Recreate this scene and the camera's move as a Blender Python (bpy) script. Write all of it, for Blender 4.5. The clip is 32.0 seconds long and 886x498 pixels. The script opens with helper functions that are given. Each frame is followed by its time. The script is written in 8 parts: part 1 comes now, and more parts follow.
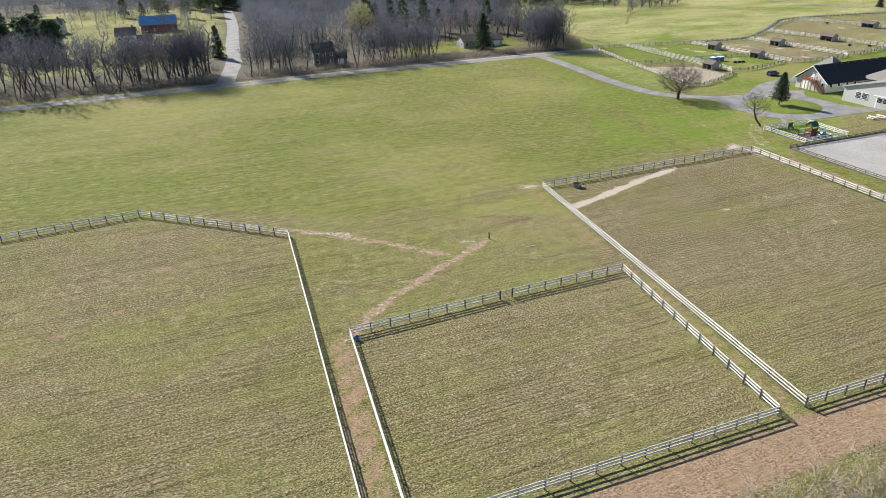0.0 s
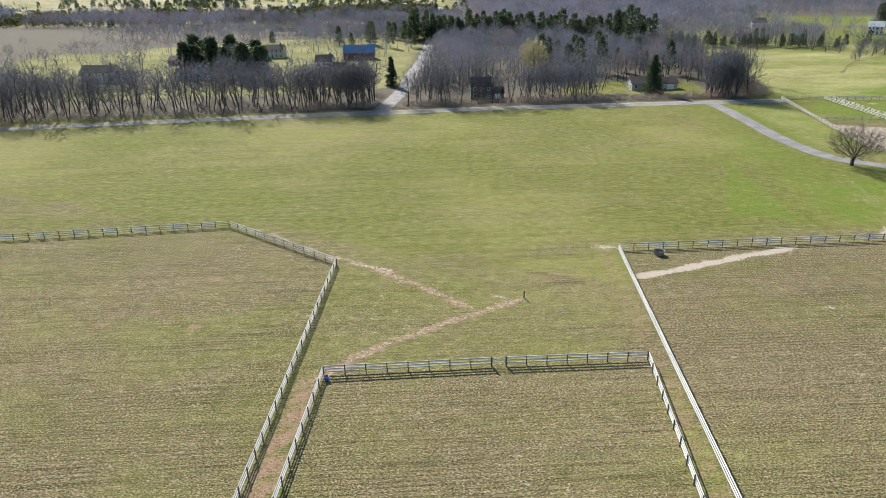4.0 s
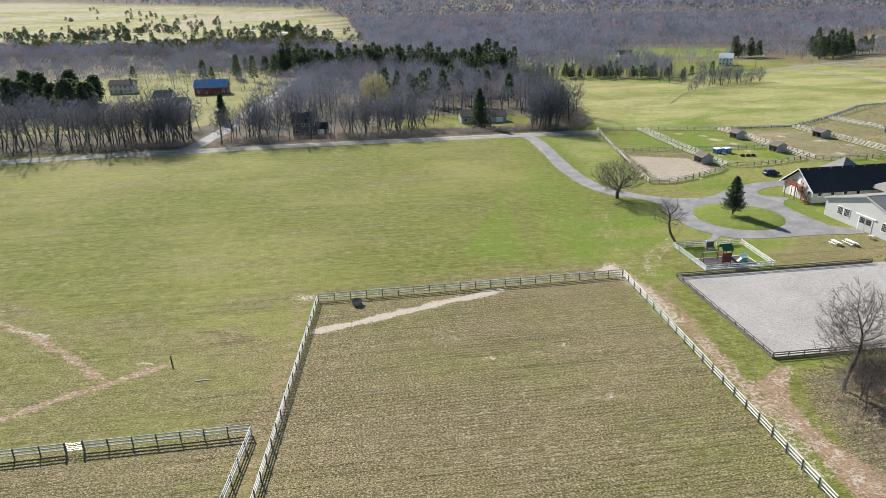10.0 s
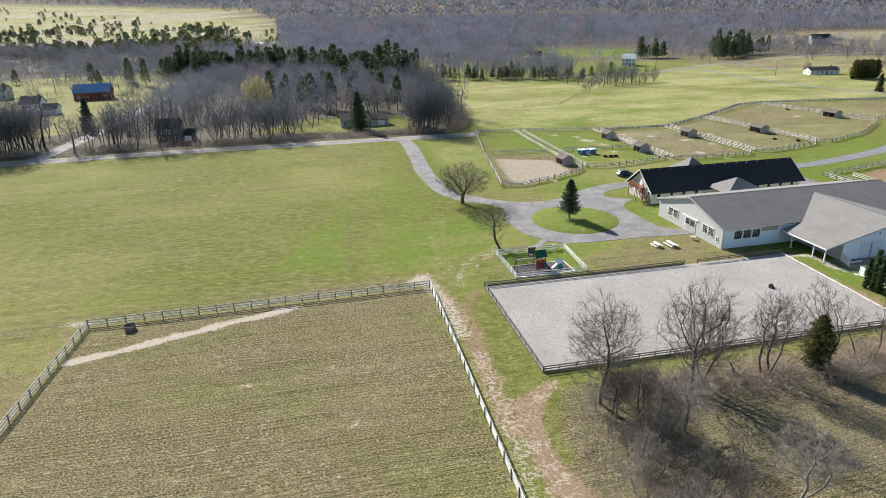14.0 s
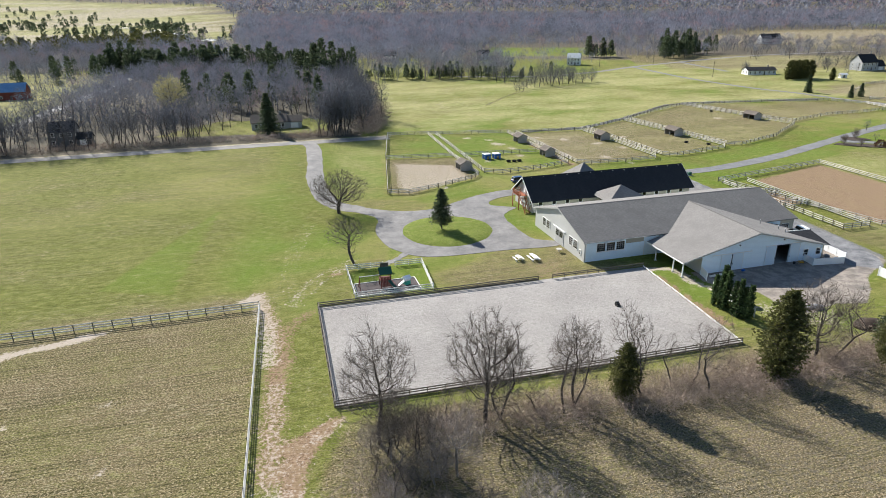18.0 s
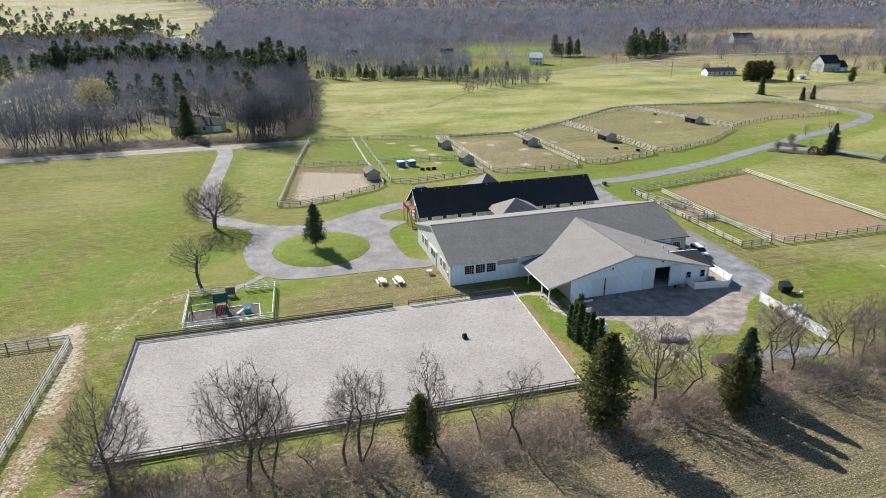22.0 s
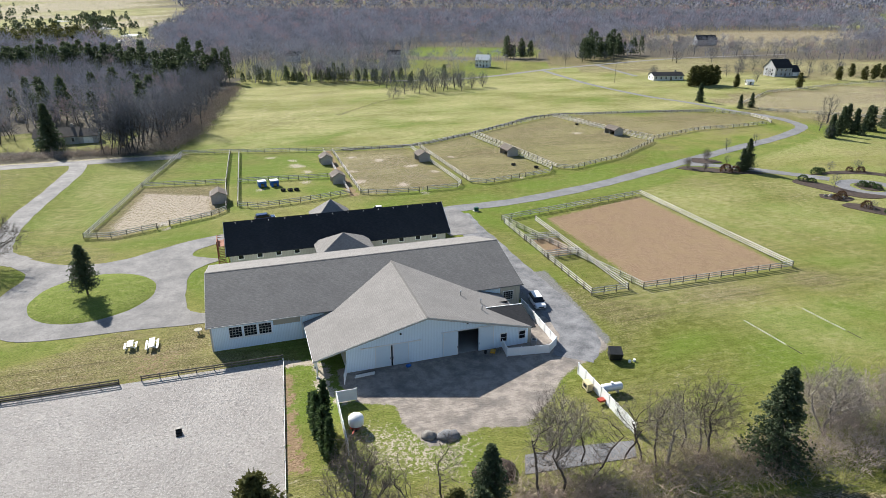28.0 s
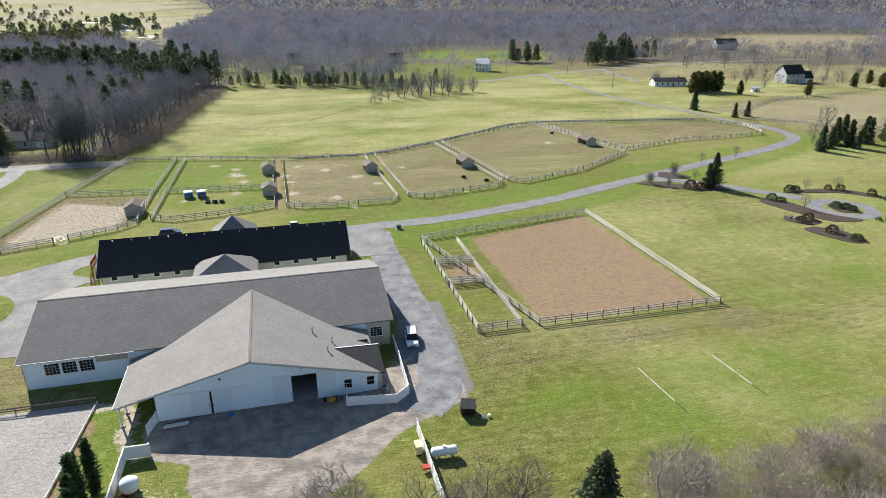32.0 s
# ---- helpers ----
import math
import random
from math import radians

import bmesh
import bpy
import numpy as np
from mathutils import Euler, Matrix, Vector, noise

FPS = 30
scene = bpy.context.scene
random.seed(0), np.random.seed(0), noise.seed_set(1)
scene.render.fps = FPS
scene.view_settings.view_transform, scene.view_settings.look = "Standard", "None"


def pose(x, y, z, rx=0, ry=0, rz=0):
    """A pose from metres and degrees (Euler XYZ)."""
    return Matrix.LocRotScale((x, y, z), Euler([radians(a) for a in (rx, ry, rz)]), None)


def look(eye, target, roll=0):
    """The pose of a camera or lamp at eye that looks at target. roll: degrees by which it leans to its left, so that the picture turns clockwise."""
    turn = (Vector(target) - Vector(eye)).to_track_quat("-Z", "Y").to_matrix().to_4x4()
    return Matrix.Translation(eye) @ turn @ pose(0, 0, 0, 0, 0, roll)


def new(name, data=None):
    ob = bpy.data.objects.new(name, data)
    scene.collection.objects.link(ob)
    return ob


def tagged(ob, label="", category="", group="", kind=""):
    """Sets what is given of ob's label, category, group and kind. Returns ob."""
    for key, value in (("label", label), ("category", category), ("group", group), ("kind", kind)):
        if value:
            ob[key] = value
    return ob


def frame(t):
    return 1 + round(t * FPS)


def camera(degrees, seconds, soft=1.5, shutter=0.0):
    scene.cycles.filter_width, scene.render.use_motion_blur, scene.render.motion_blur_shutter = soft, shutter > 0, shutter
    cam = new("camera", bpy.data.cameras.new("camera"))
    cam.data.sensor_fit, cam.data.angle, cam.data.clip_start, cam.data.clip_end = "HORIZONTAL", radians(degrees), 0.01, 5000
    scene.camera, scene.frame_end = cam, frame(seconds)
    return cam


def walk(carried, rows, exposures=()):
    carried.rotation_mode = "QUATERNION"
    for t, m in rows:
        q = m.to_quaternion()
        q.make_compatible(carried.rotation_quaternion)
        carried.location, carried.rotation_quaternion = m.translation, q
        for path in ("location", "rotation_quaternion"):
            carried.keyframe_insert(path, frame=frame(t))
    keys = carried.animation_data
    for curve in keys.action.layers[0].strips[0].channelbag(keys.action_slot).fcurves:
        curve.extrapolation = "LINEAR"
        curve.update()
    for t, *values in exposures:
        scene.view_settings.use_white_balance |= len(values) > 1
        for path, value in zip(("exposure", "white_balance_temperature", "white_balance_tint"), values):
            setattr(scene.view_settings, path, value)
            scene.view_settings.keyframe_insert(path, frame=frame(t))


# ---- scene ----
EXPOSURES = ()
cam = camera(70.0, 32.0, soft=0.45)
# seconds, eye, yaw, pitch, roll
PATH = [
    (0.0, 4.46, 0.66, 47.52, 2.42, -26.58, -1.30),
    (0.5, 7.91, 1.30, 47.61, 4.91, -26.48, -1.35),
    (1.0, 11.37, 2.10, 47.67, 7.87, -26.22, -1.39),
    (1.5, 14.68, 3.12, 47.74, 11.03, -25.65, -1.41),
    (2.0, 17.96, 4.34, 47.84, 14.27, -25.07, -1.41),
    (2.5, 21.16, 5.78, 47.97, 17.61, -24.51, -1.42),
    (4.5, 33.11, 12.98, 48.05, 22.22, -23.21, -1.35),
    (5.0, 36.12, 14.75, 48.13, 22.25, -22.90, -1.35),
    (5.5, 39.31, 16.55, 48.19, 22.17, -22.62, -1.41),
    (6.0, 42.57, 18.36, 48.25, 21.97, -22.32, -1.42),
    (6.5, 45.77, 20.27, 48.29, 21.63, -22.07, -1.37),
    (7.0, 48.97, 22.15, 48.26, 21.21, -21.80, -1.27),
    (7.5, 52.24, 24.08, 48.24, 20.78, -21.51, -1.21),
    (8.0, 55.37, 25.93, 48.21, 20.21, -21.28, -1.13),
    (8.5, 58.46, 27.66, 48.13, 19.19, -21.08, -1.07),
    (9.0, 61.57, 29.40, 48.05, 17.79, -21.05, -1.09),
    (9.5, 64.84, 31.09, 47.98, 16.42, -21.06, -1.07),
    (10.0, 68.12, 32.76, 47.95, 15.55, -21.07, -1.08),
    (10.5, 71.41, 34.43, 47.92, 14.31, -21.07, -1.11),
    (11.0, 74.59, 36.04, 47.77, 13.41, -21.07, -1.12),
    (11.5, 77.74, 37.59, 47.69, 12.96, -21.09, -1.10),
    (12.0, 80.89, 39.13, 47.60, 12.48, -21.10, -1.12),
    (12.5, 83.83, 40.62, 47.40, 11.94, -21.05, -1.09),
    (13.0, 86.73, 42.08, 47.21, 11.42, -21.01, -1.03),
    (13.5, 89.61, 43.36, 47.23, 10.89, -21.00, -1.00),
    (14.0, 92.43, 44.71, 47.29, 10.37, -21.04, -0.95),
    (14.5, 95.20, 45.88, 47.37, 9.89, -21.08, -0.93),
    (16.5, 106.18, 51.31, 47.74, 8.55, -21.26, -0.67),
    (17.0, 109.05, 52.81, 47.80, 8.32, -21.29, -0.61),
    (17.5, 112.19, 54.40, 47.80, 8.18, -21.30, -0.58),
    (18.0, 115.42, 55.99, 47.81, 8.07, -21.32, -0.58),
    (18.5, 118.65, 57.61, 47.81, 7.97, -21.35, -0.59),
    (19.0, 121.83, 59.30, 47.86, 7.87, -21.37, -0.51),
    (19.5, 124.95, 60.85, 48.09, 7.78, -21.44, -0.50),
    (20.0, 127.94, 62.52, 48.27, 7.74, -21.50, -0.47),
    (20.5, 130.71, 64.23, 48.35, 7.65, -21.53, -0.42),
    (21.0, 133.37, 65.93, 48.38, 7.52, -21.56, -0.39),
    (21.5, 135.94, 67.70, 48.43, 7.39, -21.58, -0.36),
    (22.0, 138.46, 69.56, 48.52, 7.25, -21.59, -0.33),
    (22.5, 140.98, 71.51, 48.58, 7.09, -21.62, -0.30),
    (23.0, 143.46, 73.52, 48.67, 6.87, -21.64, -0.26),
    (23.5, 146.01, 75.64, 48.72, 6.78, -21.64, -0.21),
    (24.0, 148.52, 77.77, 48.72, 6.61, -21.64, -0.15),
    (24.5, 151.03, 79.94, 48.72, 6.38, -21.65, -0.12),
    (25.0, 153.51, 82.13, 48.74, 6.14, -21.67, -0.10),
    (25.5, 156.04, 84.33, 48.75, 6.01, -21.67, -0.06),
    (27.5, 166.39, 93.43, 48.88, 5.98, -21.69, 0.05),
    (28.0, 169.08, 95.72, 48.90, 6.03, -21.69, 0.09),
    (28.5, 171.86, 98.10, 48.95, 6.12, -21.69, 0.07),
    (29.0, 174.69, 100.36, 48.98, 6.27, -21.67, 0.02),
    (29.5, 177.64, 102.49, 49.07, 6.48, -21.66, -0.02),
    (30.0, 180.69, 104.38, 49.10, 6.75, -21.66, -0.05),
    (30.5, 183.74, 106.11, 49.06, 7.12, -21.61, -0.02),
    (31.0, 186.86, 107.75, 48.99, 7.51, -21.57, 0.02),
    (31.5, 189.75, 109.24, 48.95, 8.10, -21.54, 0.06),
    (32.0, 192.87, 110.75, 48.92, 8.95, -21.52, 0.12),
]
walk(cam, [(t, pose(x, y, z, 90 + pitch, 0, yaw) @ pose(0, 0, 0, 0, 0, roll)) for t, x, y, z, yaw, pitch, roll in PATH], EXPOSURES)

# ---- world and sun ----
SUN_AZ, SUN_EL = (-0.70, 0.714), 33.0
world = bpy.data.worlds.new("world")
scene.world = world
world.use_nodes = True
wt = world.node_tree
sky = wt.nodes.new("ShaderNodeTexSky")
sky.sky_type = "NISHITA"
sky.sun_disc = False
sky.sun_elevation, sky.sun_rotation = radians(SUN_EL), radians(-44.4)
sky.altitude, sky.air_density, sky.dust_density, sky.ozone_density = 100, 1.2, 0.4, 3.0
wt.links.new(sky.outputs[0], wt.nodes["Background"].inputs[0])
wt.nodes["Background"].inputs[1].default_value = 0.066
scene.view_settings.exposure = 1.02
sun = new("sun", bpy.data.lights.new("sun", "SUN"))
sun.data.energy, sun.data.angle, sun.data.color = 5.0, radians(0.53), (1.0, 0.955, 0.88)
ce = math.cos(radians(SUN_EL))
sun.matrix_world = look((SUN_AZ[0] * ce * 300, SUN_AZ[1] * ce * 300, math.sin(radians(SUN_EL)) * 300), (0, 0, 0))


# ---- material helpers ----
class Nodes:
    """Short calls for shader nodes."""

    def __init__(self, name):
        self.mat = bpy.data.materials.new(name)
        self.mat.use_nodes = True
        self.t = self.mat.node_tree
        self.bsdf = self.t.nodes["Principled BSDF"]
        self.bsdf.inputs["Specular IOR Level"].default_value = 0.3

    def put(self, socket, value):
        if hasattr(value, "is_output"):
            self.t.links.new(value, socket)
        elif isinstance(value, tuple) and len(value) == 3 and socket.type == "RGBA":
            socket.default_value = (*value, 1)
        else:
            socket.default_value = value

    def node(self, kind, **inputs):
        n = self.t.nodes.new(kind)
        for k, v in inputs.items():
            self.put(n.inputs[k], v)
        return n

    def pos(self):
        return self.node("ShaderNodeNewGeometry").outputs["Position"]

    def obj(self):
        return self.node("ShaderNodeTexCoord").outputs["Object"]

    def rand(self):
        return self.node("ShaderNodeObjectInfo").outputs["Random"]

    def island(self):
        return self.node("ShaderNodeNewGeometry").outputs["Random Per Island"]

    def attr(self, name):
        n = self.t.nodes.new("ShaderNodeAttribute")
        n.attribute_name = name
        return n.outputs["Fac"]

    def mapping(self, vec, rot=0.0, scale=(1, 1, 1)):
        if rot:
            r = self.node("ShaderNodeMapping", Vector=vec)
            r.inputs["Rotation"].default_value = (0, 0, rot)
            vec = r.outputs[0]
        n = self.node("ShaderNodeMapping", Vector=vec)
        n.inputs["Scale"].default_value = scale
        return n.outputs[0]

    def noise(self, vec, scale, detail=3.0, rough=0.6):
        return self.node("ShaderNodeTexNoise", Vector=vec, Scale=scale, Detail=detail, Roughness=rough).outputs["Fac"]

    def math(self, op, a, b=0.0, clamp=False):
        n = self.t.nodes.new("ShaderNodeMath")
        n.operation, n.use_clamp = op, clamp
        self.put(n.inputs[0], a)
        self.put(n.inputs[1], b)
        return n.outputs[0]

    def step(self, v, lo, hi):
        n = self.t.nodes.new("ShaderNodeMapRange")
        n.interpolation_type = "SMOOTHSTEP"
        self.put(n.inputs[0], v)
        n.inputs[1].default_value, n.inputs[2].default_value = lo, hi
        return n.outputs[0]

    def mix(self, f, a, b, kind="MIX"):
        n = self.t.nodes.new("ShaderNodeMix")
        n.data_type, n.blend_type = "RGBA", kind
        self.put(n.inputs["Factor"], f)
        self.put(n.inputs[6], a)
        self.put(n.inputs[7], b)
        return n.outputs[2]

    def bump(self, h, strength=0.4, dist=0.05):
        return self.node("ShaderNodeBump", Height=h, Strength=strength, Distance=dist).outputs[0]

    def done(self, color, rough=0.8, normal=None, metal=0.0):
        self.put(self.bsdf.inputs["Base Color"], color)
        self.put(self.bsdf.inputs["Roughness"], rough)
        self.bsdf.inputs["Metallic"].default_value = metal
        if normal is not None:
            self.put(self.bsdf.inputs["Normal"], normal)
        return self.mat

    def thin(self, color, share=0.4):
        """A thin leaf or twig that lets some light through."""
        mat = self.done(color, 0.85)
        tr = self.node("ShaderNodeBsdfTranslucent", Color=color)
        mx = self.node("ShaderNodeMixShader", Fac=share)
        self.t.links.new(self.bsdf.outputs[0], mx.inputs[1])
        self.t.links.new(tr.outputs[0], mx.inputs[2])
        self.t.links.new(mx.outputs[0], self.t.nodes["Material Output"].inputs["Surface"])
        return mat


def surf(name, a, b, big=0.3, fine=6.0, rough=0.8, bump=0.3, dist=0.02, vary=0.0, metal=0.0):
    """A surface of two tones, mottled at two scales; vary: brightness change from object to object."""
    n = Nodes(name)
    p = n.obj()
    f = n.math("ADD", n.math("MULTIPLY", n.noise(p, big, 3), 0.6), n.math("MULTIPLY", n.noise(p, fine, 4), 0.4))
    c = n.mix(n.step(f, 0.3, 0.7), a, b)
    if vary:
        c = n.mix(n.math("MULTIPLY", n.rand(), vary), c, (0.02, 0.018, 0.015))
    return n.done(c, rough, n.bump(n.noise(p, fine * 2, 3), bump, dist) if bump else None, metal)


def twig_mat(name, a, b, vary=0.35, thin=0.0, tint=(0.15, 0.10, 0.085), spread=0.0):
    """spread: how far brightness and hue go from plant to plant in a joined wood."""
    n = Nodes(name)
    p = n.pos()
    c = n.mix(n.noise(p, 0.9, 2), a, b)
    c = n.mix(n.math("MULTIPLY", n.rand(), vary), c, (0.10, 0.085, 0.07))
    c = n.mix(n.math("MULTIPLY", n.step(n.noise(p, 0.012, 3), 0.52, 0.75), 0.35), c, tint)
    if spread:
        t = n.attr("tone")
        c = n.mix(n.math("MULTIPLY", n.step(t, 0.80, 0.95), spread), c, tint)
        c = n.mix(n.math("MULTIPLY", n.math("SUBTRACT", 1.0, n.step(t, 0.0, 0.55)), spread), c, tuple(v * 0.45 for v in a))
    return n.thin(c, thin) if thin else n.done(c, 0.9)


def leaf_mat(name, a, b):
    n = Nodes(name)
    c = n.mix(n.noise(n.pos(), 1.1, 3), a, b)
    c = n.mix(n.math("MULTIPLY", n.island(), 0.5), c, b)
    return n.thin(c, 0.3)


U_ANG = math.atan2(0.4049, 0.9144)


def ground_material():
    n = Nodes("ground")
    n.bsdf.inputs["Specular IOR Level"].default_value = 0.04
    p = n.pos()
    st = n.mapping(p, -U_ANG, (0.16, 1.0, 1.0))
    st2 = n.mapping(p, -U_ANG, (0.05, 1.0, 1.0))
    st3 = n.mapping(p, -U_ANG, (0.5, 1.0, 1.0))
    rows = n.noise(st2, 0.85, 4, 0.62)
    swath = n.noise(st2, 0.30, 4, 0.7)
    blotch = n.noise(st3, 0.07, 5, 0.65)
    blotch2 = n.noise(p, 0.013, 4, 0.6)
    mid = n.noise(n.mapping(p, -U_ANG, (0.45, 1.0, 1.0)), 1.0, 5, 0.78)
    tuft = n.noise(n.mapping(p, -U_ANG, (0.8, 1.0, 1.0)), 4.0, 4, 0.8)
    dry = n.attr("dry")
    # thatch share
    tuftier = n.noise(p, 0.55, 5, 0.75)
    f = n.math("MULTIPLY", rows, 0.20)
    for v, k in ((tuft, 0.50), (swath, 0.06), (blotch, 0.40), (mid, 0.30), (blotch2, 0.30), (tuftier, 0.24)):
        f = n.math("ADD", f, n.math("MULTIPLY", v, k))
    f = n.math("ADD", f, n.math("MULTIPLY", n.math("SUBTRACT", dry, 0.5), 0.56))
    green = n.mix(n.step(mid, 0.36, 0.64), (0.098, 0.114, 0.022), (0.174, 0.181, 0.048))
    green = n.mix(n.math("MULTIPLY", n.step(blotch2, 0.42, 0.66), 0.8), green, (0.245, 0.240, 0.080))
    green = n.mix(n.math("SUBTRACT", 1.0, n.step(dry, 0.02, 0.30)), green, n.mix(mid, (0.088, 0.142, 0.018), (0.158, 0.206, 0.036)))
    tan = n.mix(n.step(tuft, 0.36, 0.64), (0.112, 0.082, 0.047), (0.218, 0.166, 0.104))
    col = n.mix(n.step(f, 0.86, 1.22), green, tan)
    # thin pale turf in broad drifts
    drift = n.noise(n.mapping(p, -U_ANG, (0.55, 1.0, 1.0)), 0.034, 5, 0.68)
    col = n.mix(n.math("MULTIPLY", n.attr("pale"), n.step(drift, 0.30, 0.70)), col, n.mix(n.step(mid, 0.4, 0.62), (0.305, 0.305, 0.118), (0.445, 0.395, 0.225)))
    col = n.mix(n.math("MULTIPLY", n.step(tuftier, 0.52, 0.64), 0.40), col, n.mix(n.step(dry, 0.1, 0.5), (0.072, 0.128, 0.014), (0.082, 0.100, 0.024)))
    col = n.mix(n.math("MULTIPLY", n.math("SUBTRACT", 1.0, n.step(tuftier, 0.36, 0.46)), 0.30), col, (0.330, 0.320, 0.140))
    # long dark gaps along the mown rows and between the tufts, shadow and soil painted into the colour; pale straw on
    # top
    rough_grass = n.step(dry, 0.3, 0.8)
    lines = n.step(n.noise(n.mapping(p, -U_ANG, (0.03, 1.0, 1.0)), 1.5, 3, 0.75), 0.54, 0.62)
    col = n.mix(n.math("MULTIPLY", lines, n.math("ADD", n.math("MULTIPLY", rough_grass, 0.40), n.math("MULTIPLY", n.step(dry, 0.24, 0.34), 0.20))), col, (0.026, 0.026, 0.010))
    drilled = n.t.nodes.new("ShaderNodeTexWave")
    drilled.bands_direction = "Y"
    n.put(drilled.inputs["Vector"], n.mapping(p, -U_ANG, (0.5, 1.0, 1.0)))
    for key, v in (("Scale", 0.45), ("Distortion", 2.2), ("Detail", 2.0), ("Detail Scale", 0.6)):
        drilled.inputs[key].default_value = v
    rows_on = n.math("MULTIPLY", n.step(dry, 0.57, 0.63), n.step(n.noise(n.mapping(p, -U_ANG, (0.2, 1.0, 1.0)), 0.12, 4, 0.7), 0.35, 0.6))
    col = n.mix(n.math("MULTIPLY", n.math("MULTIPLY", n.step(drilled.outputs["Fac"], 0.55, 0.95), rows_on), 0.62), col, (0.040, 0.036, 0.014))
    swaths = n.noise(n.mapping(p, -U_ANG, (0.03, 1.0, 1.0)), 0.42, 6, 0.8)
    col = n.mix(n.math("MULTIPLY", n.step(swaths, 0.53, 0.60), n.math("MULTIPLY", n.step(dry, 0.24, 0.34), 0.20)), col, (0.040, 0.046, 0.014))
    col = n.mix(n.math("MULTIPLY", n.math("SUBTRACT", 1.0, n.step(swaths, 0.40, 0.47)), 0.09), col, (0.330, 0.310, 0.150))
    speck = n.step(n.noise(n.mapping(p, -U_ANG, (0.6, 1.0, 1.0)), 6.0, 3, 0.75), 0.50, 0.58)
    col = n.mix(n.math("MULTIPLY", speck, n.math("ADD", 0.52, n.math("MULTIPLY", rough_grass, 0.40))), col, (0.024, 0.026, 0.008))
    straw = n.step(n.noise(n.mapping(p, -U_ANG, (0.5, 1.0, 1.0)), 6.5, 3, 0.8), 0.53, 0.60)
    bare = n.step(n.math("ADD", dry, n.math("MULTIPLY", n.math("SUBTRACT", mid, 0.5), 1.6)), 0.2, 0.9)
    col = n.mix(n.math("MULTIPLY", straw, n.math("ADD", n.math("MULTIPLY", bare, 0.62), 0.16)), col, n.mix(n.step(dry, 0.2, 0.7), (0.38, 0.37, 0.16), (0.47, 0.40, 0.26)))
    # clumps of bleached thatch where the turf is thin
    clump = n.math("MULTIPLY", n.step(n.noise(n.mapping(p, -U_ANG, (0.4, 1.0, 1.0)), 1.6, 5, 0.85), 0.56, 0.62), n.step(blotch, 0.46, 0.62))
    col = n.mix(n.math("MULTIPLY", clump, n.math("ADD", 0.25, n.math("MULTIPLY", n.step(dry, 0.15, 0.5), 0.40))), col, (0.430, 0.385, 0.270))
    # bare soil, sand and gravel by their own masks, with ragged edges
    rag = n.math("MULTIPLY", n.math("SUBTRACT", n.noise(p, 1.7, 5, 0.85), 0.5), 2.6)
    dirt = n.step(n.math("ADD", n.attr("dirt"), rag), 0.46, 0.62)
    soil = n.mix(n.step(tuft, 0.42, 0.58), (0.135, 0.084, 0.056), (0.335, 0.232, 0.165))
    soil = n.mix(n.step(n.noise(p, 0.3, 4, 0.7), 0.4, 0.65), soil, (0.248, 0.172, 0.112))
    crumb = n.noise(p, 1.1, 6, 0.85)
    soil = n.mix(n.math("MULTIPLY", n.step(crumb, 0.54, 0.62), 0.55), soil, (0.375, 0.295, 0.195))
    soil = n.mix(n.math("MULTIPLY", n.math("SUBTRACT", 1.0, n.step(crumb, 0.38, 0.46)), 0.55), soil, (0.110, 0.074, 0.046))
    col = n.mix(n.math("MULTIPLY", dirt, 0.90), col, soil)
    sand = n.step(n.math("ADD", n.attr("sand"), rag), 0.46, 0.64)
    pale = n.mix(n.step(tuft, 0.3, 0.7), (0.33, 0.275, 0.225), (0.47, 0.415, 0.355))
    col = n.mix(n.math("MULTIPLY", sand, 0.92), col, pale)
    grav = n.step(n.math("ADD", n.attr("gravel"), n.math("MULTIPLY", rag, 0.5)), 0.40, 0.65)
    stone = n.mix(n.step(n.noise(p, 5.0, 4, 0.7), 0.35, 0.65), (0.115, 0.115, 0.118), (0.23, 0.225, 0.222))
    col = n.mix(n.math("MULTIPLY", grav, 0.92), col, stone)
    worn = n.mix(n.step(n.noise(p, 0.5, 5, 0.7), 0.38, 0.62), (0.215, 0.190, 0.168), (0.330, 0.292, 0.256))
    worn = n.mix(n.math("MULTIPLY", n.step(n.noise(p, 0.22, 4, 0.6), 0.50, 0.64), 0.55), worn, (0.130, 0.120, 0.115))
    worn = n.mix(n.math("MULTIPLY", n.step(n.noise(p, 6.0, 3, 0.7), 0.52, 0.62), 0.35), worn, (0.120, 0.108, 0.098))
    col = n.mix(n.step(n.math("ADD", n.attr("yard"), n.math("MULTIPLY", rag, 0.5)), 0.45, 0.60), col, worn)
    leafy = n.step(n.math("ADD", n.attr("litter"), n.math("MULTIPLY", rag, 0.8)), 0.35, 0.8)
    col = n.mix(leafy, col, n.mix(n.step(tuft, 0.35, 0.65), (0.046, 0.042, 0.034), (0.180, 0.158, 0.124)))
    h = n.math("ADD", n.math("MULTIPLY", n.noise(st3, 4.0, 4, 0.7), 0.5), n.math("MULTIPLY", n.noise(st, 1.5, 4, 0.66), 0.5))
    return n.done(col, 0.95, n.bump(h, 0.9, 0.22))


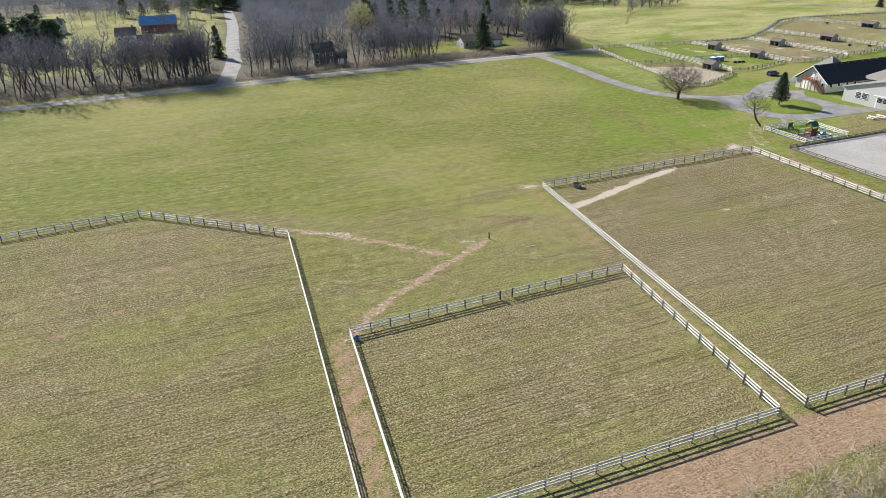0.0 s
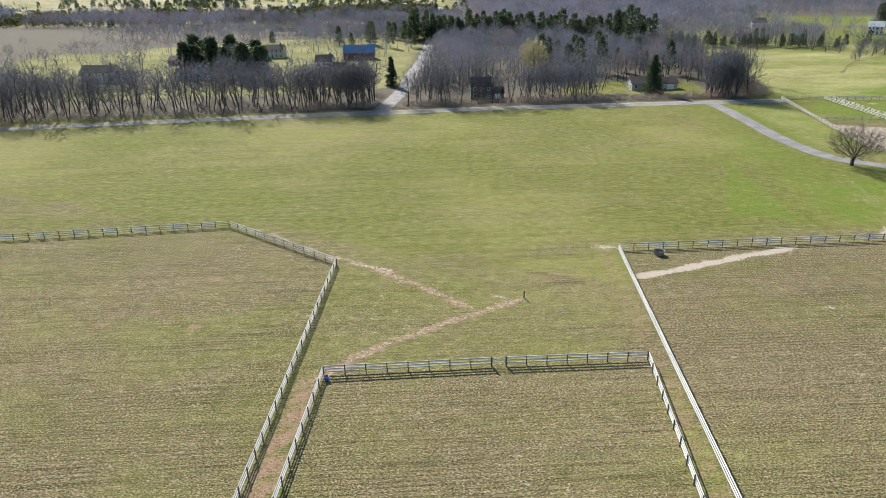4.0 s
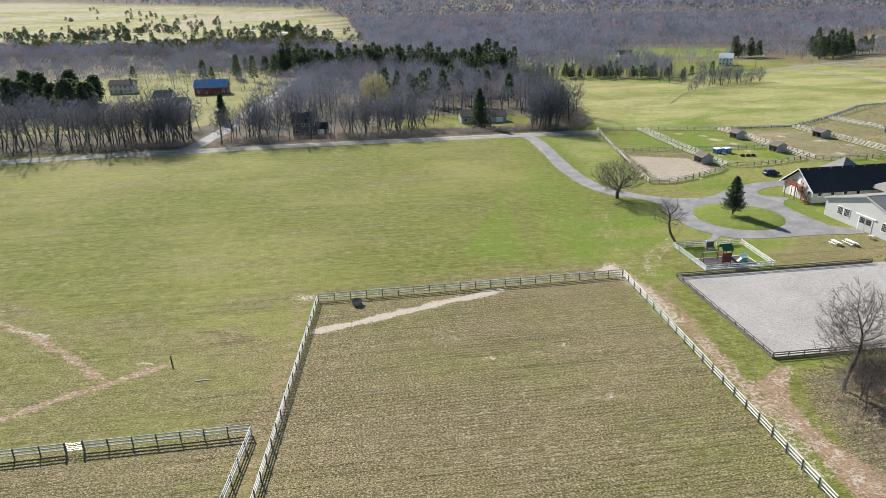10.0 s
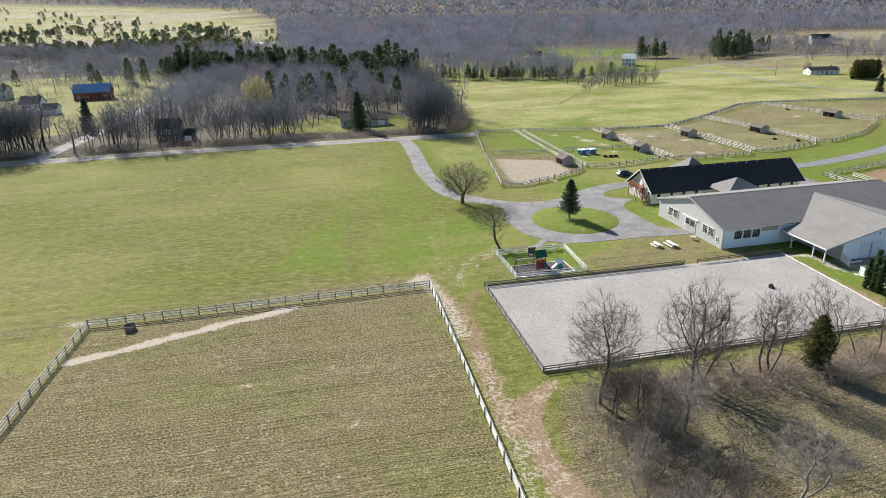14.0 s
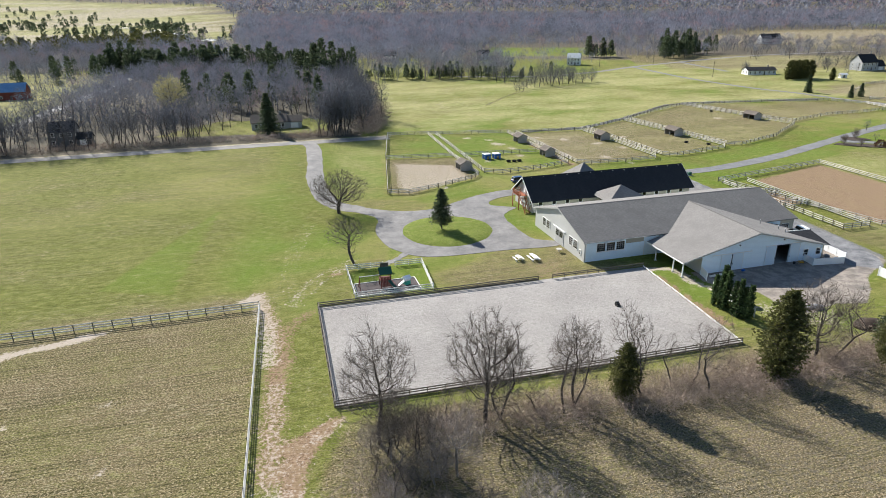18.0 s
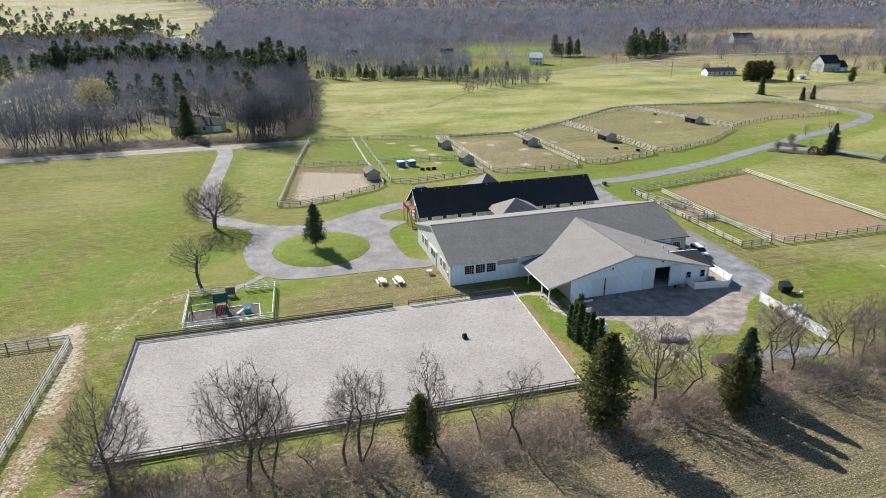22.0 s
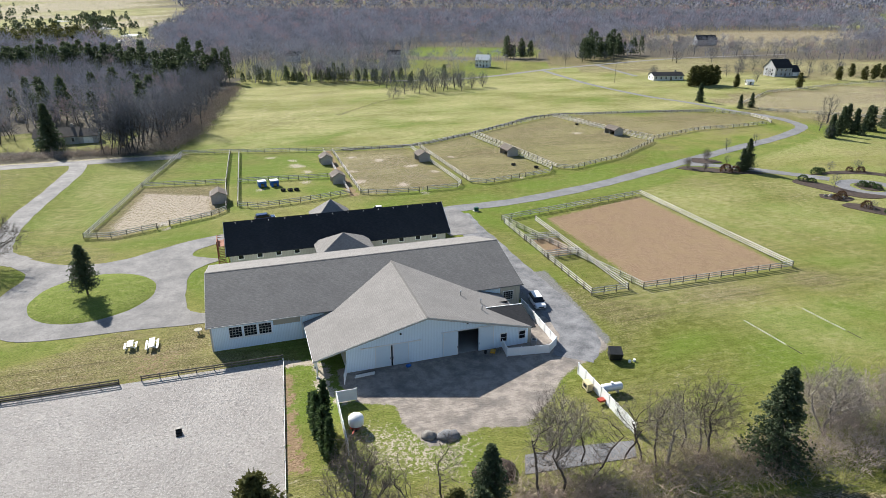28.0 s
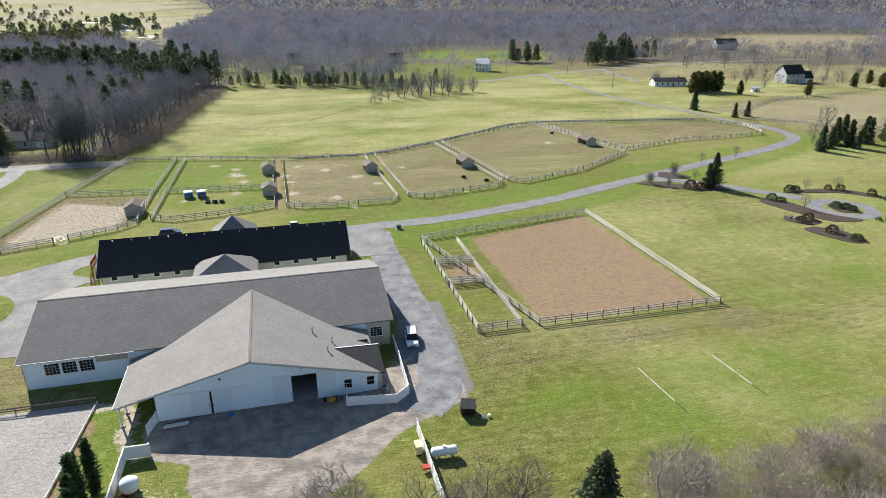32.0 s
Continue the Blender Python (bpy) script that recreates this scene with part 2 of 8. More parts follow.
def asphalt_material(name, a, b, crack=0.5):
    n = Nodes(name)
    p = n.pos()
    c = n.mix(n.step(n.noise(p, 0.25, 4, 0.6), 0.3, 0.7), a, b)
    c = n.mix(n.math("MULTIPLY", n.step(n.noise(p, 0.9, 5, 0.75), 0.46, 0.60), 0.30), c, tuple(v * 0.62 for v in a))
    c = n.mix(n.math("MULTIPLY", n.step(n.noise(p, 2.6, 5, 0.8), 0.54, 0.62), 0.35), c, tuple(min(1, v * 1.35) for v in b))
    c = n.mix(n.math("MULTIPLY", n.step(n.noise(p, 7.0, 3, 0.7), 0.45, 0.7), 0.35), c, (0.09, 0.09, 0.09))
    vor = n.t.nodes.new("ShaderNodeTexVoronoi")
    vor.feature = "DISTANCE_TO_EDGE"
    n.put(vor.inputs["Vector"], n.mapping(p, 0.3, (0.16, 0.16, 0.16)))
    line = n.math("SUBTRACT", 1.0, n.step(vor.outputs["Distance"], 0.0, 0.012))
    c = n.mix(n.math("MULTIPLY", line, crack), c, (0.08, 0.08, 0.08))
    return n.done(c, 0.9, n.bump(n.noise(p, 25.0, 2), 0.3, 0.01))


def shingle_material(name, a, b):
    n = Nodes(name)
    p = n.obj()
    uv = n.t.nodes.new("ShaderNodeTexCoord").outputs["UV"]
    sep = n.node("ShaderNodeSeparateXYZ", Vector=uv)
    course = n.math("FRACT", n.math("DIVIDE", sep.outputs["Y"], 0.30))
    tab = n.noise(n.mapping(uv, 0, (1.6, 6.6, 1.0)), 1.0, 2, 0.6)
    c = n.mix(n.step(tab, 0.35, 0.65), a, b)
    c = n.mix(n.math("MULTIPLY", n.step(n.noise(p, 0.35, 5, 0.7), 0.35, 0.7), 0.5), c, tuple(v * 0.78 for v in a))
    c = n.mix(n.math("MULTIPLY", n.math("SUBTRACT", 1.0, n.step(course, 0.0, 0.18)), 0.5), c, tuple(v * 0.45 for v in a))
    c = n.mix(n.math("MULTIPLY", n.step(n.noise(p, 9.0, 3, 0.7), 0.45, 0.65), 0.35), c, tuple(v * 0.55 for v in a))
    return n.done(c, 0.9, n.bump(n.math("ADD", course, tab), 0.35, 0.04))


def siding_material(name, a, b, pitch=0.23):
    """Ribbed metal siding; ribs run upright."""
    n = Nodes(name)
    p = n.obj()
    w = n.t.nodes.new("ShaderNodeTexWave")
    n.put(w.inputs["Vector"], n.t.nodes.new("ShaderNodeTexCoord").outputs["UV"])
    w.bands_direction = "X"
    w.inputs["Scale"].default_value = 0.314 / pitch
    c = n.mix(n.noise(p, 0.4, 4), a, b)
    c = n.mix(n.math("MULTIPLY", n.step(w.outputs["Fac"], 0.0, 0.25), 0.0), c, a)
    c = n.mix(n.math("MULTIPLY", n.math("SUBTRACT", 1.0, n.step(w.outputs["Fac"], 0.02, 0.2)), 0.35), c, tuple(v * 0.62 for v in a))
    c = n.mix(n.math("MULTIPLY", n.step(n.noise(n.mapping(p, 0, (1, 1, 0.3)), 1.2, 4), 0.5, 0.8), 0.25), c, tuple(v * 0.75 for v in b))
    return n.done(c, 0.5, n.bump(w.outputs["Fac"], 0.3, 0.03))


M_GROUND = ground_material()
M_ROAD = asphalt_material("old_asphalt", (0.150, 0.146, 0.146), (0.245, 0.236, 0.230))
M_RAILM = surf("brown_rail", (0.50, 0.47, 0.435), (0.76, 0.73, 0.69), 0.8, 5.0, 0.85, 0.3, 0.01, 0.35)
M_DRIVE = asphalt_material("grey_asphalt", (0.150, 0.152, 0.160), (0.215, 0.215, 0.222))
M_GRAVEL = surf("gravel", (0.085, 0.088, 0.096), (0.255, 0.255, 0.262), 0.4, 4.5, 0.95, 0.7, 0.06)
M_RAIL = surf("weathered_rail", (0.60, 0.585, 0.56), (0.76, 0.745, 0.72), 0.8, 5.0, 0.85, 0.3, 0.01, 0.35)
M_POST = surf("weathered_post", (0.085, 0.075, 0.065), (0.16, 0.14, 0.12), 1.5, 8.0, 0.9, 0.3, 0.01, 0.3)
M_RAILD = surf("dark_rail", (0.10, 0.085, 0.07), (0.22, 0.19, 0.16), 0.8, 5.0, 0.85, 0.3, 0.01, 0.3)
M_BOARDW = surf("white_board", (0.66, 0.65, 0.62), (0.80, 0.79, 0.76), 0.6, 6.0, 0.6, 0.15, 0.01, 0.1)
M_WHITE = surf("white_paint", (0.74, 0.74, 0.73), (0.82, 0.82, 0.81), 0.5, 5.0, 0.5, 0.05)
M_VINYL = surf("white_vinyl", (0.78, 0.79, 0.80), (0.84, 0.85, 0.86), 0.4, 3.0, 0.35, 0.0)
M_SIDE = siding_material("light_grey_siding", (0.44, 0.44, 0.43), (0.50, 0.50, 0.49))
# blue of the skylit shade is put into this siding's base colour
M_SIDEB = siding_material("skylit_pale_siding", (0.72, 0.84, 0.94), (0.78, 0.88, 0.96))
M_TAN = siding_material("tan_siding", (0.42, 0.38, 0.31), (0.50, 0.46, 0.38), 0.3)
M_SHINGLE = shingle_material("shaded_grey_shingle", (0.130, 0.127, 0.125), (0.185, 0.180, 0.176))
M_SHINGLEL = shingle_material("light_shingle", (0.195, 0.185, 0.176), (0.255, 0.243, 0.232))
M_BLACKROOF = shingle_material("black_shingle", (0.017, 0.019, 0.023), (0.030, 0.032, 0.037))
M_BROWNROOF = shingle_material("brown_shingle", (0.11, 0.09, 0.075), (0.16, 0.135, 0.115))
# shade of openings as a near-black colour; glazing bars use it too
M_DARK = surf("dark_inside", (0.012, 0.012, 0.012), (0.025, 0.022, 0.02), 0.5, 3.0, 0.95, 0.0)
M_METAL = surf("grey_metal", (0.35, 0.35, 0.36), (0.5, 0.5, 0.5), 1.0, 8.0, 0.4, 0.05, 0.01, 0.0, 0.8)
M_BARK = surf("bark", (0.062, 0.052, 0.045), (0.140, 0.120, 0.104), 1.2, 7.0, 0.95, 0.6, 0.04, 0.3)
M_TWIG = twig_mat("twigs", (0.110, 0.090, 0.077), (0.200, 0.168, 0.144), 0.2)
# haze blue and the pale sun rim of twigs are put into this colour
M_TWIGF = twig_mat("haze_blue_wood_twigs", (0.140, 0.150, 0.182), (0.320, 0.326, 0.368), 0.20, 0.14, (0.300, 0.205, 0.200), 0.7)
# bark colour darkened so that the trunks read as backlit
M_BARKW = surf("backlit_wood_bark", (0.052, 0.047, 0.045), (0.120, 0.108, 0.102), 0.6, 4.0, 0.95, 0.3, 0.03, 0.3)
# distance haze is put into a bluer, paler twig colour
M_TWIGD = twig_mat("haze_blue_distant_twigs", (0.160, 0.174, 0.222), (0.330, 0.340, 0.408), 0.0, 0.18, (0.350, 0.220, 0.225), 0.75)
M_BRUSH = twig_mat("brush", (0.225, 0.172, 0.142), (0.500, 0.405, 0.335), 0.1, 0.0, (0.26, 0.18, 0.15))
M_PINE = leaf_mat("pine_needles", (0.040, 0.064, 0.034), (0.098, 0.124, 0.066))
M_CEDAR = leaf_mat("cedar_foliage", (0.055, 0.064, 0.018), (0.125, 0.125, 0.042))
M_SHRUB = leaf_mat("shrub_leaves", (0.06, 0.03, 0.02), (0.12, 0.075, 0.04))
M_HEDGE = leaf_mat("evergreen_shrub", (0.036, 0.07, 0.026), (0.08, 0.12, 0.045))
M_WILLOW = leaf_mat("budding_leaves", (0.32, 0.30, 0.15), (0.44, 0.40, 0.22))
M_MULCH = surf("mulch", (0.035, 0.025, 0.02), (0.07, 0.05, 0.04), 1.0, 8.0, 0.95, 0.5, 0.04)
M_REDWOOD = surf("stained_deck_wood", (0.22, 0.065, 0.03), (0.34, 0.11, 0.05), 1.0, 7.0, 0.7, 0.2, 0.01, 0.15)
M_REDBARN = surf("red_barn_paint", (0.14, 0.035, 0.025), (0.20, 0.055, 0.04), 0.5, 4.0, 0.8, 0.1)
M_GREENP = surf("green_plastic", (0.015, 0.075, 0.05), (0.025, 0.10, 0.065), 0.6, 5.0, 0.5, 0.0)
M_BLUEP = surf("blue_plastic", (0.02, 0.10, 0.36), (0.03, 0.14, 0.45), 0.8, 5.0, 0.4, 0.0)
M_BLACKP = surf("black_paint", (0.015, 0.016, 0.016), (0.03, 0.03, 0.03), 0.8, 5.0, 0.45, 0.0)
M_CONC = surf("concrete", (0.36, 0.35, 0.33), (0.46, 0.45, 0.42), 0.5, 5.0, 0.9, 0.2)
M_STONE = surf("field_stone", (0.16, 0.15, 0.14), (0.34, 0.32, 0.29), 0.9, 3.0, 0.9, 0.4, 0.04, 0.3)


def glass_material():
    n = Nodes("window_glass")
    n.bsdf.inputs["Specular IOR Level"].default_value = 0.5
    return n.done((0.012, 0.014, 0.018), 0.08)


M_GLASS = glass_material()


def plain(name, c, rough=0.5, metal=0.0):
    return Nodes(name).done(c, rough, None, metal)


# ---- mesh helpers ----
def arrays(name, verts, faces, mat=None, smooth=False):
    """A mesh from numpy arrays; faces: one array of triangles or quads, or a list of such arrays."""
    me = bpy.data.meshes.new(name)
    faces = faces if isinstance(faces, list) else [faces]
    verts = np.asarray(verts, dtype=np.float32)
    sizes = np.concatenate([np.full(len(f), f.shape[1], dtype=np.int32) for f in faces])
    loops = np.concatenate([np.asarray(f, dtype=np.int32).ravel() for f in faces])
    me.vertices.add(len(verts))
    me.vertices.foreach_set("co", verts.ravel())
    me.loops.add(len(loops))
    me.loops.foreach_set("vertex_index", loops)
    me.polygons.add(len(sizes))
    starts = np.concatenate([[0], np.cumsum(sizes)[:-1]]).astype(np.int32)
    me.polygons.foreach_set("loop_start", starts)
    me.update(calc_edges=True)
    me.validate()
    me.polygons.foreach_set("use_smooth", np.full(len(sizes), smooth, dtype=bool))
    if mat:
        me.materials.append(mat)
    return me


def mesh_of(bm, name, mat, smooth=False):
    bmesh.ops.recalc_face_normals(bm, faces=bm.faces[:])
    me = bpy.data.meshes.new(name)
    bm.to_mesh(me)
    bm.free()
    me.materials.append(mat)
    if smooth:
        for p in me.polygons:
            p.use_smooth = True
    return me


def part(name, data, mat, parent, label="", m=None):
    """One mesh object under a thing; data: a bmesh or a mesh."""
    me = data if isinstance(data, bpy.types.Mesh) else mesh_of(data, name, mat)
    ob = new(name, me)
    ob.parent = parent
    if m is not None:
        ob.matrix_local = m
    if label:
        ob["label"] = label
    return ob


def empty(name, m, label, category, group="", kind=""):
    e = new(name)
    e.empty_display_size = 0.2
    e.matrix_world = m
    return tagged(e, label, category, group, kind)


def box(x0, y0, z0, x1, y1, z1, bevel=0.0, bm=None):
    own = bm is None
    bm = bm or bmesh.new()
    vs = [bm.verts.new(c) for c in ((x0, y0, z0), (x1, y0, z0), (x1, y1, z0), (x0, y1, z0), (x0, y0, z1), (x1, y0, z1), (x1, y1, z1), (x0, y1, z1))]
    fs = [bm.faces.new([vs[i] for i in q]) for q in ((3, 2, 1, 0), (4, 5, 6, 7), (0, 1, 5, 4), (1, 2, 6, 5), (2, 3, 7, 6), (3, 0, 4, 7))]
    if bevel:
        bmesh.ops.bevel(bm, geom=list({e for f in fs for e in f.edges}), offset=bevel, segments=1, affect="EDGES")
    return bm


def tube(p0, p1, r0, r1, sides=8, bm=None):
    bm = bm or bmesh.new()
    a, b = Vector(p0), Vector(p1)
    q = (b - a).to_track_quat("Z", "Y")
    rings = []
    for c, r in ((a, r0), (b, r1)):
        rings.append([bm.verts.new(c + q @ Vector((r * math.cos(2 * math.pi * i / sides), r * math.sin(2 * math.pi * i / sides), 0))) for i in range(sides)])
    for i in range(sides):
        j = (i + 1) % sides
        bm.faces.new((rings[0][i], rings[0][j], rings[1][j], rings[1][i]))
    bm.faces.new(rings[0][::-1])
    bm.faces.new(rings[1])
    return bm


def poly_prism(pts, z0, z1, bm=None):
    """Upright prism over a polygon of (x, y)."""
    bm = bm or bmesh.new()
    lo = [bm.verts.new((x, y, z0)) for x, y in pts]
    hi = [bm.verts.new((x, y, z1)) for x, y in pts]
    n = len(pts)
    bm.faces.new(lo[::-1])
    bm.faces.new(hi)
    for i in range(n):
        bm.faces.new((lo[i], lo[(i + 1) % n], hi[(i + 1) % n], hi[i]))
    return bm


def slab(corners, thick, bm=None):
    """A sloping sheet over four corners, thickened downwards."""
    bm = bm or bmesh.new()
    hi = [bm.verts.new(c) for c in corners]
    lo = [bm.verts.new((c[0], c[1], c[2] - thick)) for c in corners]
    n = len(corners)
    bm.faces.new(hi)
    bm.faces.new(lo[::-1])
    for i in range(n):
        bm.faces.new((lo[i], lo[(i + 1) % n], hi[(i + 1) % n], hi[i]))
    return bm


def unwrap(me, up=(0, 0, 1)):
    """UV in metres: across and along each face's slope."""
    uv = me.uv_layers.new(name="UVMap")
    for f in me.polygons:
        nz = f.normal
        across = Vector((0, 0, 1)).cross(nz)
        across = across.normalized() if across.length > 1e-3 else Vector((1, 0, 0))
        along = nz.cross(across)
        for li in f.loop_indices:
            co = me.vertices[me.loops[li].vertex_index].co
            uv.data[li].uv = (co.dot(across), co.dot(along))
    return me


def clad(name, bm, mat, parent, label="", m=None):
    """Like part(), with unwrapped faces for shingles and siding."""
    return part(name, unwrap(mesh_of(bm, name, mat)), mat, parent, label, m)


def curve_points(pts, n=8):
    """Catmull-Rom through the points."""
    p = [np.array(q, float) for q in pts]
    p = [2 * p[0] - p[1]] + p + [2 * p[-1] - p[-2]]
    out = []
    for i in range(1, len(p) - 2):
        for k in range(n):
            s = k / n
            out.append(0.5 * (2 * p[i] + (p[i + 1] - p[i - 1]) * s + (2 * p[i - 1] - 5 * p[i] + 4 * p[i + 1] - p[i + 2]) * s * s + (3 * p[i] - p[i - 1] - 3 * p[i + 1] + p[i + 2]) * s ** 3))
    out.append(p[-2])
    return np.array(out)


def near_line(x, y, pts):
    """Distance of each (x, y) from a polyline."""
    d = np.full(x.shape, 1e9)
    for (ax, ay), (bx, by) in zip(pts[:-1], pts[1:]):
        dx, dy = bx - ax, by - ay
        t = np.clip(((x - ax) * dx + (y - ay) * dy) / (dx * dx + dy * dy + 1e-9), 0, 1)
        d = np.minimum(d, np.hypot(x - ax - t * dx, y - ay - t * dy))
    return d


def inside(x, y, pts):
    """Which (x, y) lie in a polygon."""
    r = np.zeros(x.shape, bool)
    for (ax, ay), (bx, by) in zip(pts, pts[1:] + pts[:1]):
        r ^= ((ay > y) != (by > y)) & (x < (bx - ax) * (y - ay) / (by - ay + 1e-12) + ax)
    return r


SW, UX, VX = (126.6, 173.2), (0.9144, 0.4049), (-0.4049, 0.9144)


def barn(u, v):
    """A place in the barn's own axes."""
    return (SW[0] + UX[0] * u + VX[0] * v, SW[1] + UX[1] * u + VX[1] * v)


BARN = pose(*SW, 0, 0, 0, math.degrees(U_ANG))

# ---- plan ----
WEST_FENCE = [(-112, 81.5), (-85.6, 95.2), (-58.2, 109.9), (-26.9, 100.6), (-5.7, 43.2), (2.5, 21)]
SMALL_PADDOCK = [(9.1, 43.4), (-6, 37), (-1.7, 43.2), (-10.9, 69.9), (9.2, 79.2), (11.0, 80.0), (28.4, 87.6), (38.0, 55.0), (-8, 36)]
PADDOCK = [(41.6, 56.4), (20.1, 123.4), (71.3, 146.3), (97.5, 78.2)]
ARENA = [(81.0, 148.0), (92.2, 120.9), (147.8, 144.0), (137.7, 172.1)]
MUD_LOT = [(168.0, 237.6), (204.3, 262.8), (225.0, 215.7), (194.2, 202.5)]
ROAD = [(-260, 132), (-190, 170), (-111, 212), (-82, 225.5), (-45, 244.5), (-7.5, 260.5), (24, 274.5), (45, 283), (62, 290)]
CROSS = [(-82, 226), (-88, 250), (-95, 276), (-112, 325), (-137, 400), (-175, 500)]
DRIVE = [(26, 277), (36, 275), (45.5, 252), (53, 230), (60.5, 213.5), (67, 204.6), (74, 201.4)]
DRIVE_NORTH = [(105, 216.5), (111, 221), (124, 227.5), (140, 234.5), (153, 243.5), (172.4, 254), (194, 271), (211.3, 288), (227.2, 304), (245.7, 322), (266, 341), (281, 358), (288, 370), (287, 383), (281, 396)]
FARM_LANE = [(281, 396), (270.6, 408), (258, 429), (240, 451), (217, 495), (203, 535), (190.5, 574)]
NORTH_ROAD = [(60, 500), (112, 505), (153, 530), (193, 578), (234, 618.6), (313, 687), (420, 740)]

LOT = [(146.5, 170.5), (147.6, 167.4), (151.0, 163.3), (156.0, 163.5), (157.5, 160.0), (161.5, 155.4), (164, 157.5), (167.0, 160.0), (172.4, 160.8), (175.2, 166.0), (177.6, 172.5), (180.2, 175.7), (185, 181), (182, 188), (176, 190), (172.0, 184.2)]

FIELDS = [[(-2600, 1000), (-900, 690), (-746, 566), (-616, 619), (-390, 640), (-330, 645), (-205, 645), (-122, 630), (-262, 850), (-640, 1700), (-1000, 2300), (-2600, 2600)],
          [(14, 440), (170, 440), (153, 530), (118, 462), (60, 484), (5, 474)], [(41, 661), (70, 770), (100, 783), (163, 812), (200, 790), (190, 690), (160, 662)],
          [(112, 440), (153, 545), (170, 640), (240, 690), (300, 702), (345, 678), (393, 696), (480, 676), (900, 600), (700, 300), (300, 180), (120, 300)],
          [(287, 1017), (516, 1212), (668, 1175), (900, 1100), (620, 979), (510, 860), (425, 800), (391, 845), (350, 880), (297, 902)], [(711, 1379), (982, 1701), (1300, 1600), (805, 1343)],
          [(-700, 2500), (-150, 2500), (-100, 2640), (-700, 2680)], [(120, 1900), (420, 1850), (430, 1960), (120, 2000)]]
VILLAGE = [(-460, 190), (-300, 196), (-225, 216), (-160, 246), (-112, 270), (-101, 290), (-124, 345), (-150, 420), (-185, 500), (-300, 520), (-470, 520)]
BEND = [(88.3, 113), (89.6, 109), (91.0, 104.5), (93.0, 99), (95, 92), (97, 84), (103, 88), (102.5, 94), (99, 98), (95, 102.5), (93.2, 106.5), (92.5, 110.7), (92.9, 114.5), (94.3, 119), (93, 119.5), (90.8, 116.5)]
TRACK = [(2, 35), (21.6, 43.5), (38.5, 50.8), (50, 55.6), (70, 63.5), (84, 76), (96, 88)]


# ---- ground ----
def ground():
    def axis(lo, hi, core0, core1, step):
        mid = np.arange(core0, core1 + 0.01, step)
        out, s, c = [], step, core1
        while c < hi:
            s *= 1.13
            c += s
            out.append(min(c, hi))
        low, s, c = [], step, core0
        while c > lo:
            s *= 1.13
            c -= s
            low.append(max(c, lo))
        return np.concatenate([low[::-1], mid, out])

    xs, ys = axis(-4600, 4600, -110, 290, 1.2), axis(-2500, 4600, 36, 310, 1.2)
    x, y = np.meshgrid(xs, ys)
    far = np.hypot(x - 100, y - 80)
    z = 115 * np.clip((far - 1500) / 2300, 0, 1) ** 1.3 * (y > -500)
    z += 2.2 * np.sin(x * 0.004 + 1) * np.cos(y * 0.003) * np.clip((far - 600) / 600, 0, 1)
    x, y, z, far = x.ravel(), y.ravel(), z.ravel(), far.ravel()
    nx, ny = len(xs), len(ys)
    i = (np.arange(ny - 1)[:, None] * nx + np.arange(nx - 1)[None]).ravel()
    me = arrays("ground", np.c_[x, y, z], np.c_[i, i + 1, i + nx + 1, i + nx], M_GROUND)

    wob = 0.6 * np.sin(x * 0.9 + np.sin(y * 0.7)) + 0.5 * np.sin(y * 1.3 + np.cos(x * 0.5) * 2)

    def band(pts, width, soft=1.0, n=4):
        return np.clip(1 - (near_line(x, y, [tuple(q) for q in curve_points(pts, n)]) + 0.35 * wob - width / 2) / soft, 0, 1)

    def area(pts, soft=2.0):
        d = near_line(x, y, pts + pts[:1])
        return np.clip(0.5 + np.where(inside(x, y, pts), d, -d) / soft, 0, 1)

    def spot(cx, cy, rx, ry=None, rot=0.0):
        c, s = math.cos(rot), math.sin(rot)
        dx, dy = x - cx, y - cy
        return np.clip(1.25 - np.hypot((c * dx + s * dy) / rx, (-s * dx + c * dy) / (ry or rx)), 0, 1)

    dry = np.full(x.shape, 0.34)
    west = WEST_FENCE + [(-140, 21)]
    for pts, v in ((west, 0.63), (SMALL_PADDOCK[2:8] + [(9.1, 43.4)], 0.66), (PADDOCK, 0.70)):
        dry = np.where(inside(x, y, pts), v, dry)
    dry = np.where((y < 110) & (x < 60) & (dry == 0.34), 0.52, dry)
    dry = np.maximum(dry, 0.55 * np.clip(1 - near_line(x, y, [(-58, 115), (-20, 103), (20, 126), (70, 150)]) / 14, 0, 1))
    lush = area([(60, 150), (80, 150), (84, 205), (60, 205), (30, 270), (45, 200)], 12)
    dry = dry - 0.20 * lush
    dry = np.where(inside(x, y, [(-300, 250), (60, 300), (200, 700), (-200, 700)]), 0.42, dry)
    dry = np.where(inside(x, y, [(150, 640), (420, 520), (900, 1300), (300, 1300)]), 0.72, dry)
    dry = np.where(inside(x, y, [(287, 1017), (516, 1212), (668, 1175), (620, 979), (465, 847), (297, 902)]), 1.10, dry)
    dry = dry + (0.58 - dry) * area([(101, 163), (112, 175), (124, 180), (126, 172), (137, 172), (103, 158)], 6)
    dry = np.where(inside(x, y, [(230, 380), (300, 420), (420, 560), (480, 520), (330, 380)]), 0.78, dry)
    dry = np.where((far > 560) & (x < -150), 0.60 + 0.60 * np.sin(x * 0.011 + 0.7 * np.sin(y * 0.008)) * np.sin(y * 0.009 + 1.3), dry)
    dry = np.where(inside(x, y, FIELDS[2]), 0.10, dry)
    dry = np.where(inside(x, y, [(268, 440), (330, 486), (480, 560), (480, 430), (300, 392)]), 0.95, dry)
